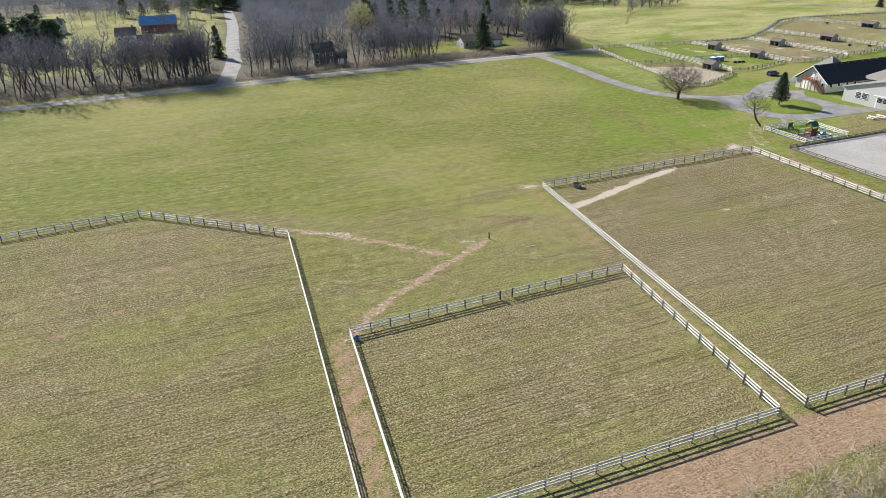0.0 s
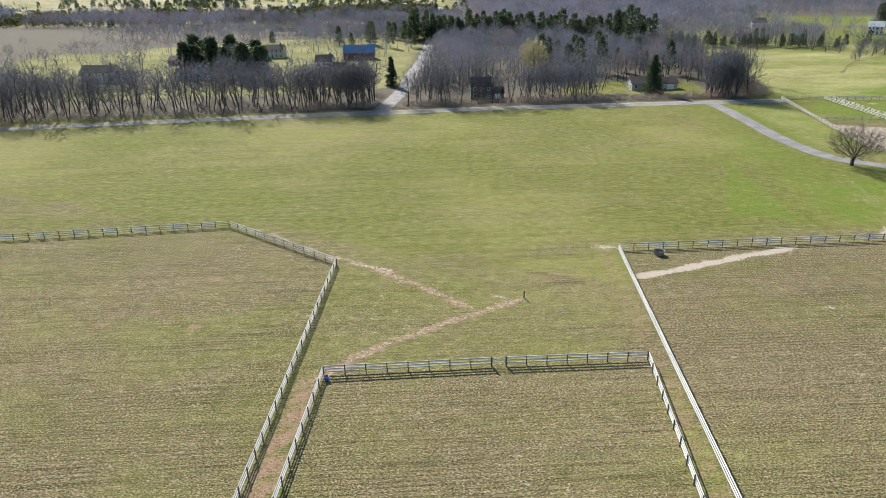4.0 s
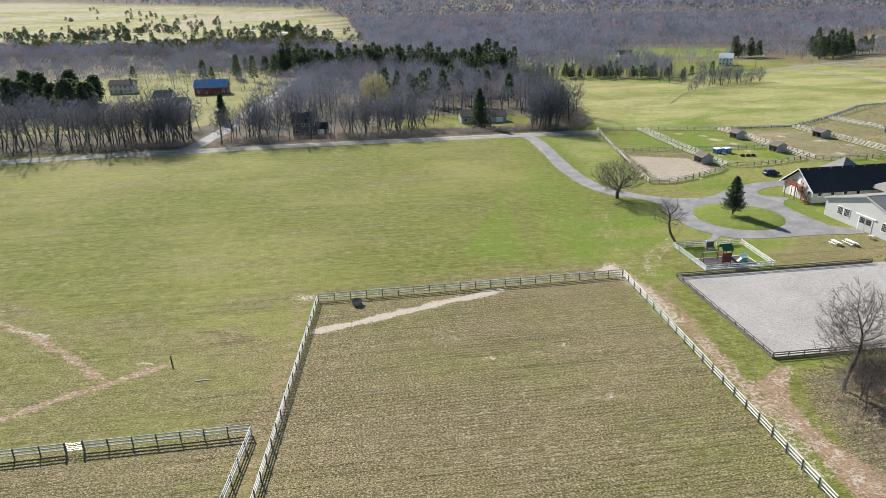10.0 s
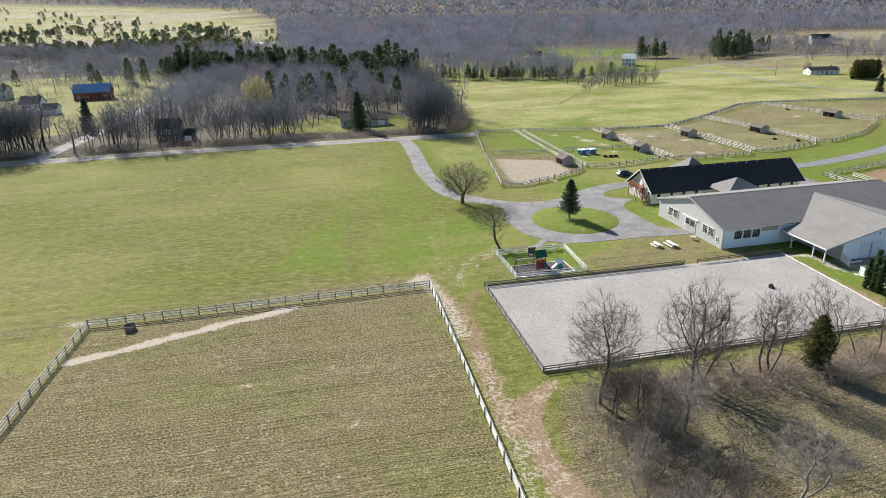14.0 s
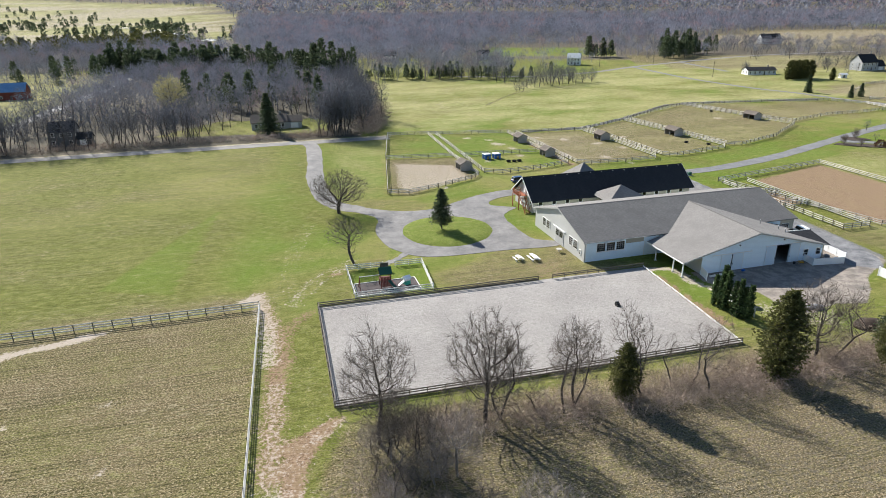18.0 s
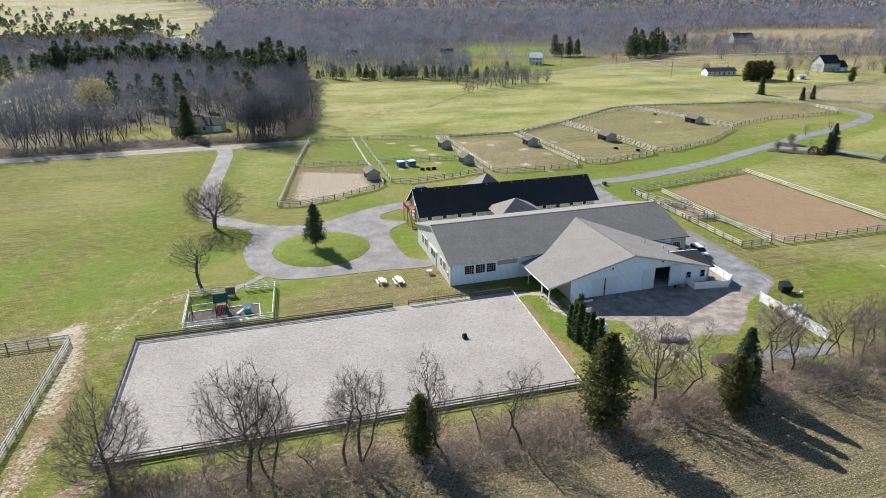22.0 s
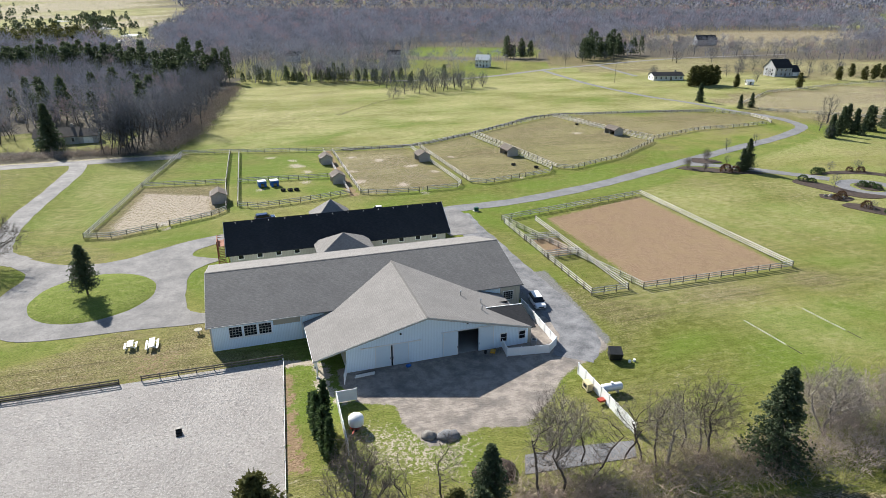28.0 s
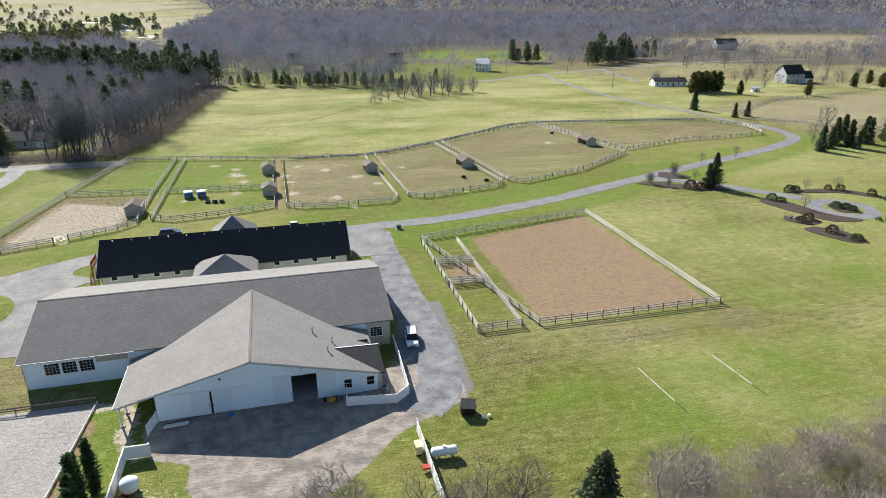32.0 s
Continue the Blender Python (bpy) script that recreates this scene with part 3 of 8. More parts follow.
    dry = np.where(inside(x, y, [(200, 560), (234, 606), (313, 672), (480, 650), (480, 600), (380, 600)]), 0.78, dry)
    dry = np.where((dry == 0.34) & (x > 40) & (y > 150), 0.15, dry)
    dry = np.where((dry == 0.42) & (x > -10), 0.24, dry)
    for pts, v in (([(188, 182), (202, 194), (241, 208), (262, 190), (224, 174), (204, 170), (192, 171)], 0.10), ([(180, 200), (194, 201), (226, 215), (245, 212), (202, 194), (188, 181), (184, 190)], 0.55)):
        dry = dry + (v - dry) * area(pts, 9)
    dry = np.where(inside(x, y, [(82.1, 163.7), (95.3, 170.2), (99.3, 157.8), (86.4, 152.1)]), 0.0, dry)
    dry = np.where(np.hypot(x - 97.6, y - 189.4) < 10.6, 0.02, dry)
    verge = near_line(x, y, DRIVE_NORTH[5:])
    dry = np.where((verge > 2) & (verge < 12), dry * 0.45, dry)
    for pts in ([(84, 215), (100, 236), (90, 260), (69, 254), (78, 216)], [(110, 302), (134, 311), (156, 267), (131, 255)], [(137, 314), (154, 334), (182, 286), (160, 269)],
                [(156, 338), (188, 380), (222, 332), (205, 305), (185, 288)], [(190, 380), (262, 402), (278, 380), (243, 355), (223, 336)]):
        dry = dry + (0.66 - dry) * area(pts, 3)
    dry = np.where(inside(x, y, [(94, 118), (150, 142), (185, 150), (260, 160), (300, 120), (200, 40), (100, 60)]), 0.74, dry)

    dirt, sand = np.zeros(x.shape), np.zeros(x.shape)
    dirt = np.maximum(dirt, band([(-32, 103.6), (-20.6, 101.5), (-7.9, 97.3), (-1, 94.2), (2.8, 92.6)], 0.4, 1.0))
    dirt = np.maximum(dirt, band([(8.3, 99.3), (5.2, 95.4), (2.8, 92.4), (-1.6, 86.5), (-6.4, 79.4), (-9.4, 73.4), (-11.9, 67)], 0.3, 1.0))
    for o in (-0.8, 0.9):
        dirt = np.maximum(dirt, 0.85 * band([(-12.3 + o, 68), (-9.5 + o, 60), (-4.2 + o, 43), (3 + o, 20)], 0.5, 1.0))
        dirt = np.maximum(dirt, 0.55 * band([(39.6 + o, 57), (35.5 + o, 69), (25 + o, 101), (18 + o, 121)], 0.4, 1.0))
    dirt = np.maximum(dirt, band(TRACK, 4.4, 1.6))
    dirt = np.maximum(dirt, area(BEND, 1.6))
    dirt = np.maximum(dirt, 0.72 * band([(69, 151), (74, 143), (79.5, 134), (84, 121.5), (86.5, 114), (89, 107)], 1.4, 2.4))
    dirt = np.maximum(dirt, 0.55 * band([(80, 146), (79, 138), (82, 131)], 1.6, 1.6))
    for o in (0.0, 2.2):
        sand = np.maximum(sand, 0.55 * band([(93 + 0.5 * o, 118.5), (92 + 0.5 * o, 116), (90.8 + 0.5 * o, 111.4), (91.5 + 0.6 * o, 104.8), (94.3 + 0.9 * o, 98), (97 + 1.1 * o, 90)], 0.3, 1.0))
        dirt = np.maximum(dirt, 0.9 * band([(137.5 + o, 168), (140.5 + o, 160), (142 + o, 154 + o), (145.5 + o, 150)], 0.8, 1.0))
        sand = np.maximum(sand, 0.50 * band([(80.5 + 0.5 * o, 169), (77.6 + o, 163), (76 + o, 156), (75.5 + o, 148)], 0.4, 1.3))
        sand = np.maximum(sand, 0.36 * band([(64 + o, 189), (67 + o, 171), (71 + o, 158), (73 + o, 149)], 0.4, 1.6))
    dirt = np.maximum(dirt, 0.8 * spot(80, 162, 2.6, 1.2, 0.5))
    for cx, cy, r in ((-44, 88.5, 2.2), (-55, 83, 1.2), (-36, 74, 2.0), (-45, 76, 1.6), (-50.5, 69.5, 1.8), (-63, 92, 1.5)):
        dirt = np.maximum(dirt, 0.85 * spot(cx, cy, r, r * 0.6, 0.3))
    dirt = np.maximum(dirt, 0.95 * area([(178.5, 240), (203.8, 261), (224, 216), (194.6, 204)], 2.5))
    dirt = np.maximum(dirt, 0.9 * area([(174, 226), (180, 228), (184, 219), (178.5, 216)], 2.0))
    dirt = np.maximum(dirt, 0.75 * band([(107.6, 303), (117, 280), (128.5, 254)], 2.0, 1.0))
    dirt = np.maximum(dirt, 0.24 * area([(112, 290), (133, 303), (150, 268), (133, 258)], 6))
    dirt = np.maximum(dirt, 0.22 * area([(140, 310), (154, 328), (178, 287), (161, 272)], 8))
    dirt = np.maximum(dirt, 0.20 * area([(160, 335), (188, 374), (217, 330), (190, 292)], 8))
    dirt = np.maximum(dirt, 0.20 * area([(196, 378), (262, 398), (272, 378), (224, 340)], 8))
    dirt = np.maximum(dirt, 0.40 * area([(97, 113), (128, 124), (155, 136), (205, 156), (205, 146), (160, 122), (125, 108), (112, 92), (104, 98)], 5))
    dirt = np.maximum(dirt, 0.45 * area([(115, 172), (123, 174), (124, 165), (117, 163)], 3))

    sand = np.maximum(sand, 0.95 * band([(24.6, 113.4), (32.5, 119.7), (41.3, 127.6), (50.5, 135.2)], 0.9, 1.1))
    sand = np.maximum(sand, 0.44 * band([(8.3, 99.3), (5.2, 95.4), (2.8, 92.4), (-1.6, 86.5), (-6.4, 79.4), (-9.4, 73.4), (-11.9, 67)], 0.6, 1.6))
    sand = np.maximum(sand, 0.46 * band([(-20.6, 101.5), (-7.9, 97.3), (-1, 94.2), (2.8, 92.6)], 0.6, 1.6))
    sand = np.maximum(sand, 0.34 * band([(92, 118), (91, 112), (93.5, 102), (97, 92), (93, 82)], 3.0, 2.0))
    sand = np.maximum(sand, 0.16 * area(MUD_LOT, 3.0))
    sand = np.maximum(sand, 0.62 * band([(69, 151), (73, 144), (77, 137), (79.5, 130)], 1.8, 2.0))
    sand = np.maximum(sand, 0.48 * band([(83, 124), (86.5, 114), (90, 104), (92, 96)], 2.0, 2.0))
    sand = np.maximum(sand, 0.95 * band([(138, 171), (142.2, 171.7), (144.3, 169.5), (144.6, 167.6), (146.5, 165.3), (149, 163)], 0.8, 1.0))
    sand = np.maximum(sand, 0.95 * spot(68.6, 149.5, 3.6, 1.7, 0.9))
    sand = np.maximum(sand, 0.8 * spot(17.5, 124.2, 3.4, 1.3, 0.2))
    sand = np.maximum(sand, 0.62 * band([(-57, 111.5), (-46, 109), (-37, 105.5), (-24, 102.5), (-16, 101.5)], 0.3, 1.2))
    sand = np.maximum(sand, 0.7 * spot(4.5, 98.5, 1.8, 0.8, 0.2))
    sand = np.maximum(sand, 0.60 * area([(84, 217), (99, 234), (92, 250), (72, 250), (79, 222)], 3))
    for cx, cy, r in ((104, 282, 4.0), (109, 276, 3.2), (100, 289, 3.0), (147, 258, 2.5), (92.5, 223.5, 2.2), (173, 276.5, 2), (122, 278, 3), (206, 343, 3.0), (150, 300, 3), (195, 345, 3.5), (91.5, 292, 3), (103, 283, 4), (112, 265, 3), (102, 256, 2.5), (117.6, 295.6, 3), (127.5, 292.9, 4), (139, 287, 4), (127, 267, 4), (140, 265.5, 4), (147, 281, 3), (118, 284, 3), (108.9, 177.6, 1.5), (53, 112, 1.5), (63, 118, 1.5), (59, 104, 1.3), (70, 106, 1.4)):
        sand = np.maximum(sand, 0.72 * spot(cx, cy, r, r * 0.7, cx))
    yard = 1.4 * area(LOT, 2.5)
    sand = np.maximum(sand, 0.5 * area([(150, 160), (168, 158), (166, 150), (155, 150)], 4))
    sand = np.maximum(sand, 0.5 * near_line(x, y, ROAD[2:7]) * 0 + 0.62 * np.clip(1 - (near_line(x, y, [(q[0] - 1.5, q[1] + 3.2) for q in ROAD]) - 1.0) / 3.0, 0, 1))

    fairway = np.sin(x * 0.012 + 1.3 * np.sin(y * 0.006)) * np.sin(y * 0.008 + 0.9 * np.sin(x * 0.007))
    sand = np.maximum(sand, np.clip(0.50 - 0.9 * np.clip(fairway, 0, 1), 0.12, 1) * area(FIELDS[0], 20))
    dry = np.where(inside(x, y, FIELDS[0]), np.where(fairway > 0.12, 0.30, 0.62), dry)
    sand = np.maximum(sand, 0.42 * area(FIELDS[4], 20))
    sand = np.maximum(sand, 0.40 * area([(268, 440), (330, 486), (480, 560), (480, 430), (300, 392)], 12))
    sand = np.maximum(sand, 0.5 * area(FIELDS[5], 20))
    sand = np.maximum(sand, 0.36 * area([(112, 296), (133, 306), (152, 270), (133, 258), (128, 258)], 5))
    gravel = np.maximum(area([(170, 206), (177, 209), (186, 183), (178, 174), (174, 178), (174, 186)], 2.0), 0.30 * area(LOT, 2.5))
    litter = 0.50 * area([(95, 117.5), (150, 139), (190, 150), (260, 150), (300, 90), (200, 108), (150, 112), (110, 100), (104, 70), (98, 70)], 4.0)
    litter = np.maximum(litter, 0.85 * ((y > 226 + (x + 82) * 0.44 + 7) & (x < 50 - (y - 297) * 0.26) & (y < 520)))
    litter = np.where(inside(x, y, VILLAGE), 0.18, litter)
    litter = np.where(inside(x, y, [(-470, 450), (-300, 440), (-190, 440), (-200, 640), (-480, 640)]), 0.35, litter)
    litter = np.where(inside(x, y, [(-30, 282), (36, 298), (26, 330), (-20, 318)]), 0.15, litter)
    woods = (far > 560) & (y > 0)
    for pts in FIELDS:
        woods &= ~inside(x, y, pts)
    litter = np.maximum(litter, 0.9 * woods)
    pale = 0.95 * area([(62, 300), (46, 330), (5, 470), (104, 486), (153, 530), (200, 590), (300, 690), (480, 670), (600, 500), (300, 392), (262, 410), (190, 385), (135, 318), (108, 306)], 10)
    pale = np.maximum(pale, 0.55 * area([(150, 245), (230, 308), (290, 372), (330, 330), (330, 200), (225, 180), (190, 200), (204, 266)], 8))
    pale = np.maximum(pale, 0.95 * area(FIELDS[0], 30))
    pale = np.maximum(pale, 0.40 * area([(68, 205), (44, 280), (62, 292), (78, 214)], 5))
    pale = np.maximum(pale, 0.60 * area(VILLAGE, 10))
    for pts in ([(110, 302), (134, 311), (156, 267), (131, 255)], [(137, 314), (154, 334), (182, 286), (160, 269)], [(156, 338), (188, 380), (222, 332), (205, 305), (185, 288)], [(190, 380), (262, 402), (278, 380), (243, 355), (223, 336)]):
        pale = np.maximum(pale, 0.50 * area(pts, 3))
    lane = near_line(x, y, DRIVE_NORTH[4:])
    pale = np.where(lane < 11, pale * 0.2, pale)
    pale = np.maximum(pale, 0.35 * area(FIELDS[4], 20))
    uneven = np.sin(x * 0.21 + 2.0 * np.sin(y * 0.13)) * np.sin(y * 0.26 + 1.7 * np.sin(x * 0.11)) + 0.7 * np.sin(x * 0.07 + 1.1 * np.sin(y * 0.05)) * np.sin(y * 0.083 + 0.4)
    open_grass = (dry < 0.56) & (far < 700) & (dry > 0.03)
    dry = np.where(open_grass, np.clip(dry + np.where(x > 62, 0.13, 0.05) * uneven + np.where(x > 150, 0.07, 0.02), 0.02, 0.58), dry)
    dry = np.where((dry >= 0.58) & (y < 160) & (far < 300), dry + 0.07 * uneven, dry)
    wet = np.maximum(spot(98, 318, 7, 5, 0.4), 0.8 * spot(103, 330, 14, 3, 1.2))
    dry, pale = dry * (1 - wet), pale * (1 - wet)
    for ax, ay, bx, by in ((17, 458, 52, 349), (34, 454, 59, 357), (42, 462, 73, 359), (54, 463, 83, 364), (66, 465, 89, 392), (78, 467, 94, 407)):
        for o in (0, 3.2):
            sand = np.maximum(sand, 0.42 * np.clip(1 - near_line(x, y, [(ax + o, ay), (bx + o, by)]) / 2.2, 0, 1))
    for key, v in (("dry", dry), ("pale", pale), ("dirt", dirt), ("sand", sand), ("gravel", gravel), ("litter", litter), ("yard", yard)):
        me.attributes.new(key, "FLOAT", "POINT").data.foreach_set("value", v.astype(np.float32))
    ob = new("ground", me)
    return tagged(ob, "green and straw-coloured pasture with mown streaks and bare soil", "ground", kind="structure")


ground()


def strip(name, pts, width, z, mat, label, n=8):
    c = curve_points(pts, n)
    d = np.gradient(c, axis=0)
    d /= np.linalg.norm(d, axis=1)[:, None]
    s = np.c_[-d[:, 1], d[:, 0]]
    k = np.arange(len(c))
    w = width / 2 + 0.12 * np.sin(k * 1.7) + 0.1 * np.sin(k * 0.6)
    a, b = c + s * w[:, None], c - s * w[:, None]
    m = len(c)
    v = np.r_[np.c_[a, np.full(m, z)], np.c_[b, np.full(m, z)], np.c_[a, np.full(m, -0.1)], np.c_[b, np.full(m, -0.1)]]
    i = np.arange(m - 1)
    f = np.r_[np.c_[i + m, i + m + 1, i + 1, i], np.c_[i, i + 1, i + 1 + 2 * m, i + 2 * m], np.c_[i + 1 + m, i + m, i + 3 * m, i + 3 * m + 1]]
    return tagged(new(name, arrays(name, v, f, mat)), label, "road", kind="structure")


strip("road", ROAD, 5.6, 0.030, M_ROAD, "pale worn asphalt lane along the wood")
strip("side_road", CROSS, 6.4, 0.034, M_ROAD, "pale asphalt side road through bare trees")
strip("driveway", DRIVE, 5.0, 0.038, M_ROAD, "pale asphalt driveway curving to the barns")
strip("farm_drive", DRIVE_NORTH, 4.6, 0.042, M_DRIVE, "grey asphalt drive behind the stable")
strip("farm_lane", FARM_LANE, 3.4, 0.040, M_DRIVE, "narrow grey lane across the north pasture")
strip("north_road", NORTH_ROAD, 5.0, 0.036, M_ROAD, "pale road past the far houses")
strip("house_drive", [(234, 618.6), (243, 580), (252, 544)], 3.4, 0.044, M_DRIVE, "narrow grey house drive")
strip("gravel_drive", [(157, 241), (161, 231), (166.5, 219), (172, 206.5), (177.5, 195), (181.0, 184), (179.5, 177)], 6.2, 0.026, M_GRAVEL, "loose grey gravel drive beside the barn")
strip("garden_path", [(91.5, 175.5), (90, 171), (88.2, 167.8), (88.6, 164.5)], 1.4, 0.046, M_ROAD, "narrow grey path to the playground")
strip("garden_drive", [(226, 299), (236, 297), (250, 291), (262, 285)], 4.4, 0.050, M_DRIVE, "grey asphalt drive into a planted turning circle")


def ring(name, cx, cy, r0, r1, z, mat, label, n=64):
    a = np.arange(n) * 2 * np.pi / n
    rr = lambda r: np.c_[cx + r * (1 + 0.012 * np.sin(3 * a)) * np.cos(a), cy + r * (1 + 0.012 * np.sin(3 * a)) * np.sin(a)]
    v = np.r_[np.c_[rr(r0), np.full(n, z)], np.c_[rr(r1), np.full(n, z)], np.c_[rr(r0), np.full(n, -0.1)], np.c_[rr(r1), np.full(n, -0.1)]]
    i, j = np.arange(n), (np.arange(n) + 1) % n
    f = np.r_[np.c_[i, i + n, j + n, j], np.c_[i, j, j + 2 * n, i + 2 * n], np.c_[i + n, i + 3 * n, j + 3 * n, j + n]]
    return tagged(new(name, arrays(name, v, f, mat)), label, "road", kind="structure")



ring("garden_circle", 269, 277, 4.6, 8.2, 0.054, M_DRIVE, "asphalt turning circle round a mulched bed")


def pond():
    n = Nodes("pond_water")
    w = n.noise(n.pos(), 0.8, 3)
    mat = n.done((0.05, 0.06, 0.065), 0.12, n.bump(w, 0.2, 0.05))
    pts = [(-420, 580), (-380, 597), (-336, 602), (-268, 606), (-215, 592), (-232, 566), (-260, 556), (-306, 550), (-390, 556)]
    tagged(new("pond", mesh_of(poly_prism(pts, -0.3, 0.06), "pond", mat)), "pale reflecting pond behind village trees", "water", kind="structure")


pond()


def apron(name, pts, z, mat, label):
    return tagged(new(name, mesh_of(poly_prism(pts, -0.1, z), name, mat)), label, "pavement", kind="structure")


FORECOURT = [(68, 205.5), (74, 203.4), (81.7, 201.4), (88.8, 202.2), (93.6, 205.6), (97.3, 210.8), (101.7, 216.8), (109.5, 223.0), (111.9, 219.0), (107.4, 215.1), (105.3, 210.6), (106.8, 208.3), (109.8, 208.0), (112.5, 207.3), (110.6, 204.1), (109.8, 200.2), (111.5, 195.1), (114.4, 189.2), (117.1, 185.3), (122.2, 184.6), (121.6, 181.8), (110.2, 177.6), (100.6, 173.8), (95.8, 172.6), (90.5, 174.0), (85.6, 178.6), (81.6, 186.4), (80.8, 192.2), (79.0, 196.3), (73, 199.5), (66.5, 203)]


def forecourt():
    c = curve_points(FORECOURT + FORECOURT[:1], 3)[:-1]
    c = c + 0.10 * np.c_[np.sin(np.arange(len(c)) * 2.1), np.cos(np.arange(len(c)) * 1.3)]
    apron("forecourt", [tuple(q) for q in c], 0.054, M_ROAD, "worn grey asphalt turning circle and apron before the barns")
    n, cx, cy, r = 56, 97.6, 188.7, 10.2
    a = np.arange(n) * 2 * np.pi / n
    rings = [np.c_[cx + k * r * (1 + 0.012 * np.sin(3 * a) + 0.008 * np.sin(11 * a)) * np.cos(a), cy + k * r * (1 + 0.012 * np.sin(3 * a)) * np.sin(a), np.full(n, z)] for k, z in ((1.0, 0.0), (0.985, 0.075), (0.6, 0.16))]
    v = np.r_[rings[0], rings[1], rings[2], [[cx, cy, 0.2]]]
    i, j = np.arange(n), (np.arange(n) + 1) % n
    f = np.r_[np.c_[i, j, j + n, i + n], np.c_[i + n, j + n, j + 2 * n, i + 2 * n]]
    tip = np.c_[i + 2 * n, j + 2 * n, np.full(n, 3 * n)]
    me = arrays("grass_island", v, [f, tip], M_GROUND, True)
    for key, value in (("dry", 0.10), ("pale", 0.05), ("dirt", 0.0), ("sand", 0.0), ("gravel", 0.0), ("litter", 0.0)):
        me.attributes.new(key, "FLOAT", "POINT").data.foreach_set("value", np.full(len(v), value, np.float32))
    tagged(new("grass_island", me), "round mown grass island in the turning circle", "lawn", kind="structure")


forecourt()

apron("manure_pad", [(172.3, 152.0), (185.0, 156.2), (185.2, 159.2), (177.4, 157.2), (172.3, 155.2)], 0.064, M_GRAVEL, "grey gravel pad behind the hedgerow")
apron("stable_yard", [(149, 238), (157, 226), (163, 228.5), (160, 240), (156, 246)], 0.060, M_ROAD, "pale asphalt yard at the stable's end")


def arena():
    n = Nodes("arena_footing")
    p = n.pos()
    c = n.mix(n.step(n.noise(p, 0.10, 4, 0.6), 0.3, 0.7), (0.280, 0.262, 0.246), (0.350, 0.330, 0.310))
    c = n.mix(n.math("MULTIPLY", n.step(n.noise(p, 1.6, 5, 0.75), 0.45, 0.65), 0.6), c, (0.175, 0.16, 0.15))
    c = n.mix(n.math("MULTIPLY", n.step(n.noise(p, 4.0, 4, 0.8), 0.5, 0.6), 0.5), c, (0.50, 0.475, 0.45))
    mat = n.done(c, 0.95, n.bump(n.noise(p, 2.2, 5, 0.8), 1.0, 0.22))
    ob = new("riding_arena", mesh_of(poly_prism(ARENA[::-1], -0.1, 0.03), "riding_arena", mat))
    tagged(ob, "pale grey sand riding arena with hoof-pitted footing", "ground", kind="structure")


arena()

# ---- fences ----
def board(name, mat, t=0.05, h=0.17):
    return mesh_of(box(0, -t / 2, -h / 2, 1, t / 2, h / 2), name, mat)


def pole_rail(name, mat, t=0.10, h=0.17, c=0.03):
    """A hewn rail, one unit long, with its edges taken off."""
    ring = [(-t / 2, -h / 2 + c), (-t / 2 + c, -h / 2), (t / 2 - c, -h / 2), (t / 2, -h / 2 + c), (t / 2, h / 2 - c), (t / 2 - c, h / 2), (-t / 2 + c, h / 2), (-t / 2, h / 2 - c)]
    bm = bmesh.new()
    a, b = [[bm.verts.new((x, y, z)) for y, z in ring] for x in (0, 1)]
    for i in range(8):
        bm.faces.new((a[i], a[(i + 1) % 8], b[(i + 1) % 8], b[i]))
    bm.faces.new(a[::-1])
    bm.faces.new(b)
    return mesh_of(bm, name, mat)


POST_MESH = mesh_of(box(-0.065, -0.065, -0.3, 0.065, 0.065, 1.42, 0.012), "post", M_POST)
LOWPOST_MESH = mesh_of(box(-0.06, -0.06, -0.3, 0.06, 0.06, 0.95, 0.012), "post", M_POST)
RAIL_MESH = pole_rail("rail", M_RAIL)
RAILD_MESH = pole_rail("rail", M_RAILD)
RAILM_MESH = pole_rail("rail", M_RAILM)
WHITE_MESH = board("board", M_BOARDW, 0.06, 0.28)
fence_rng = random.Random(5)


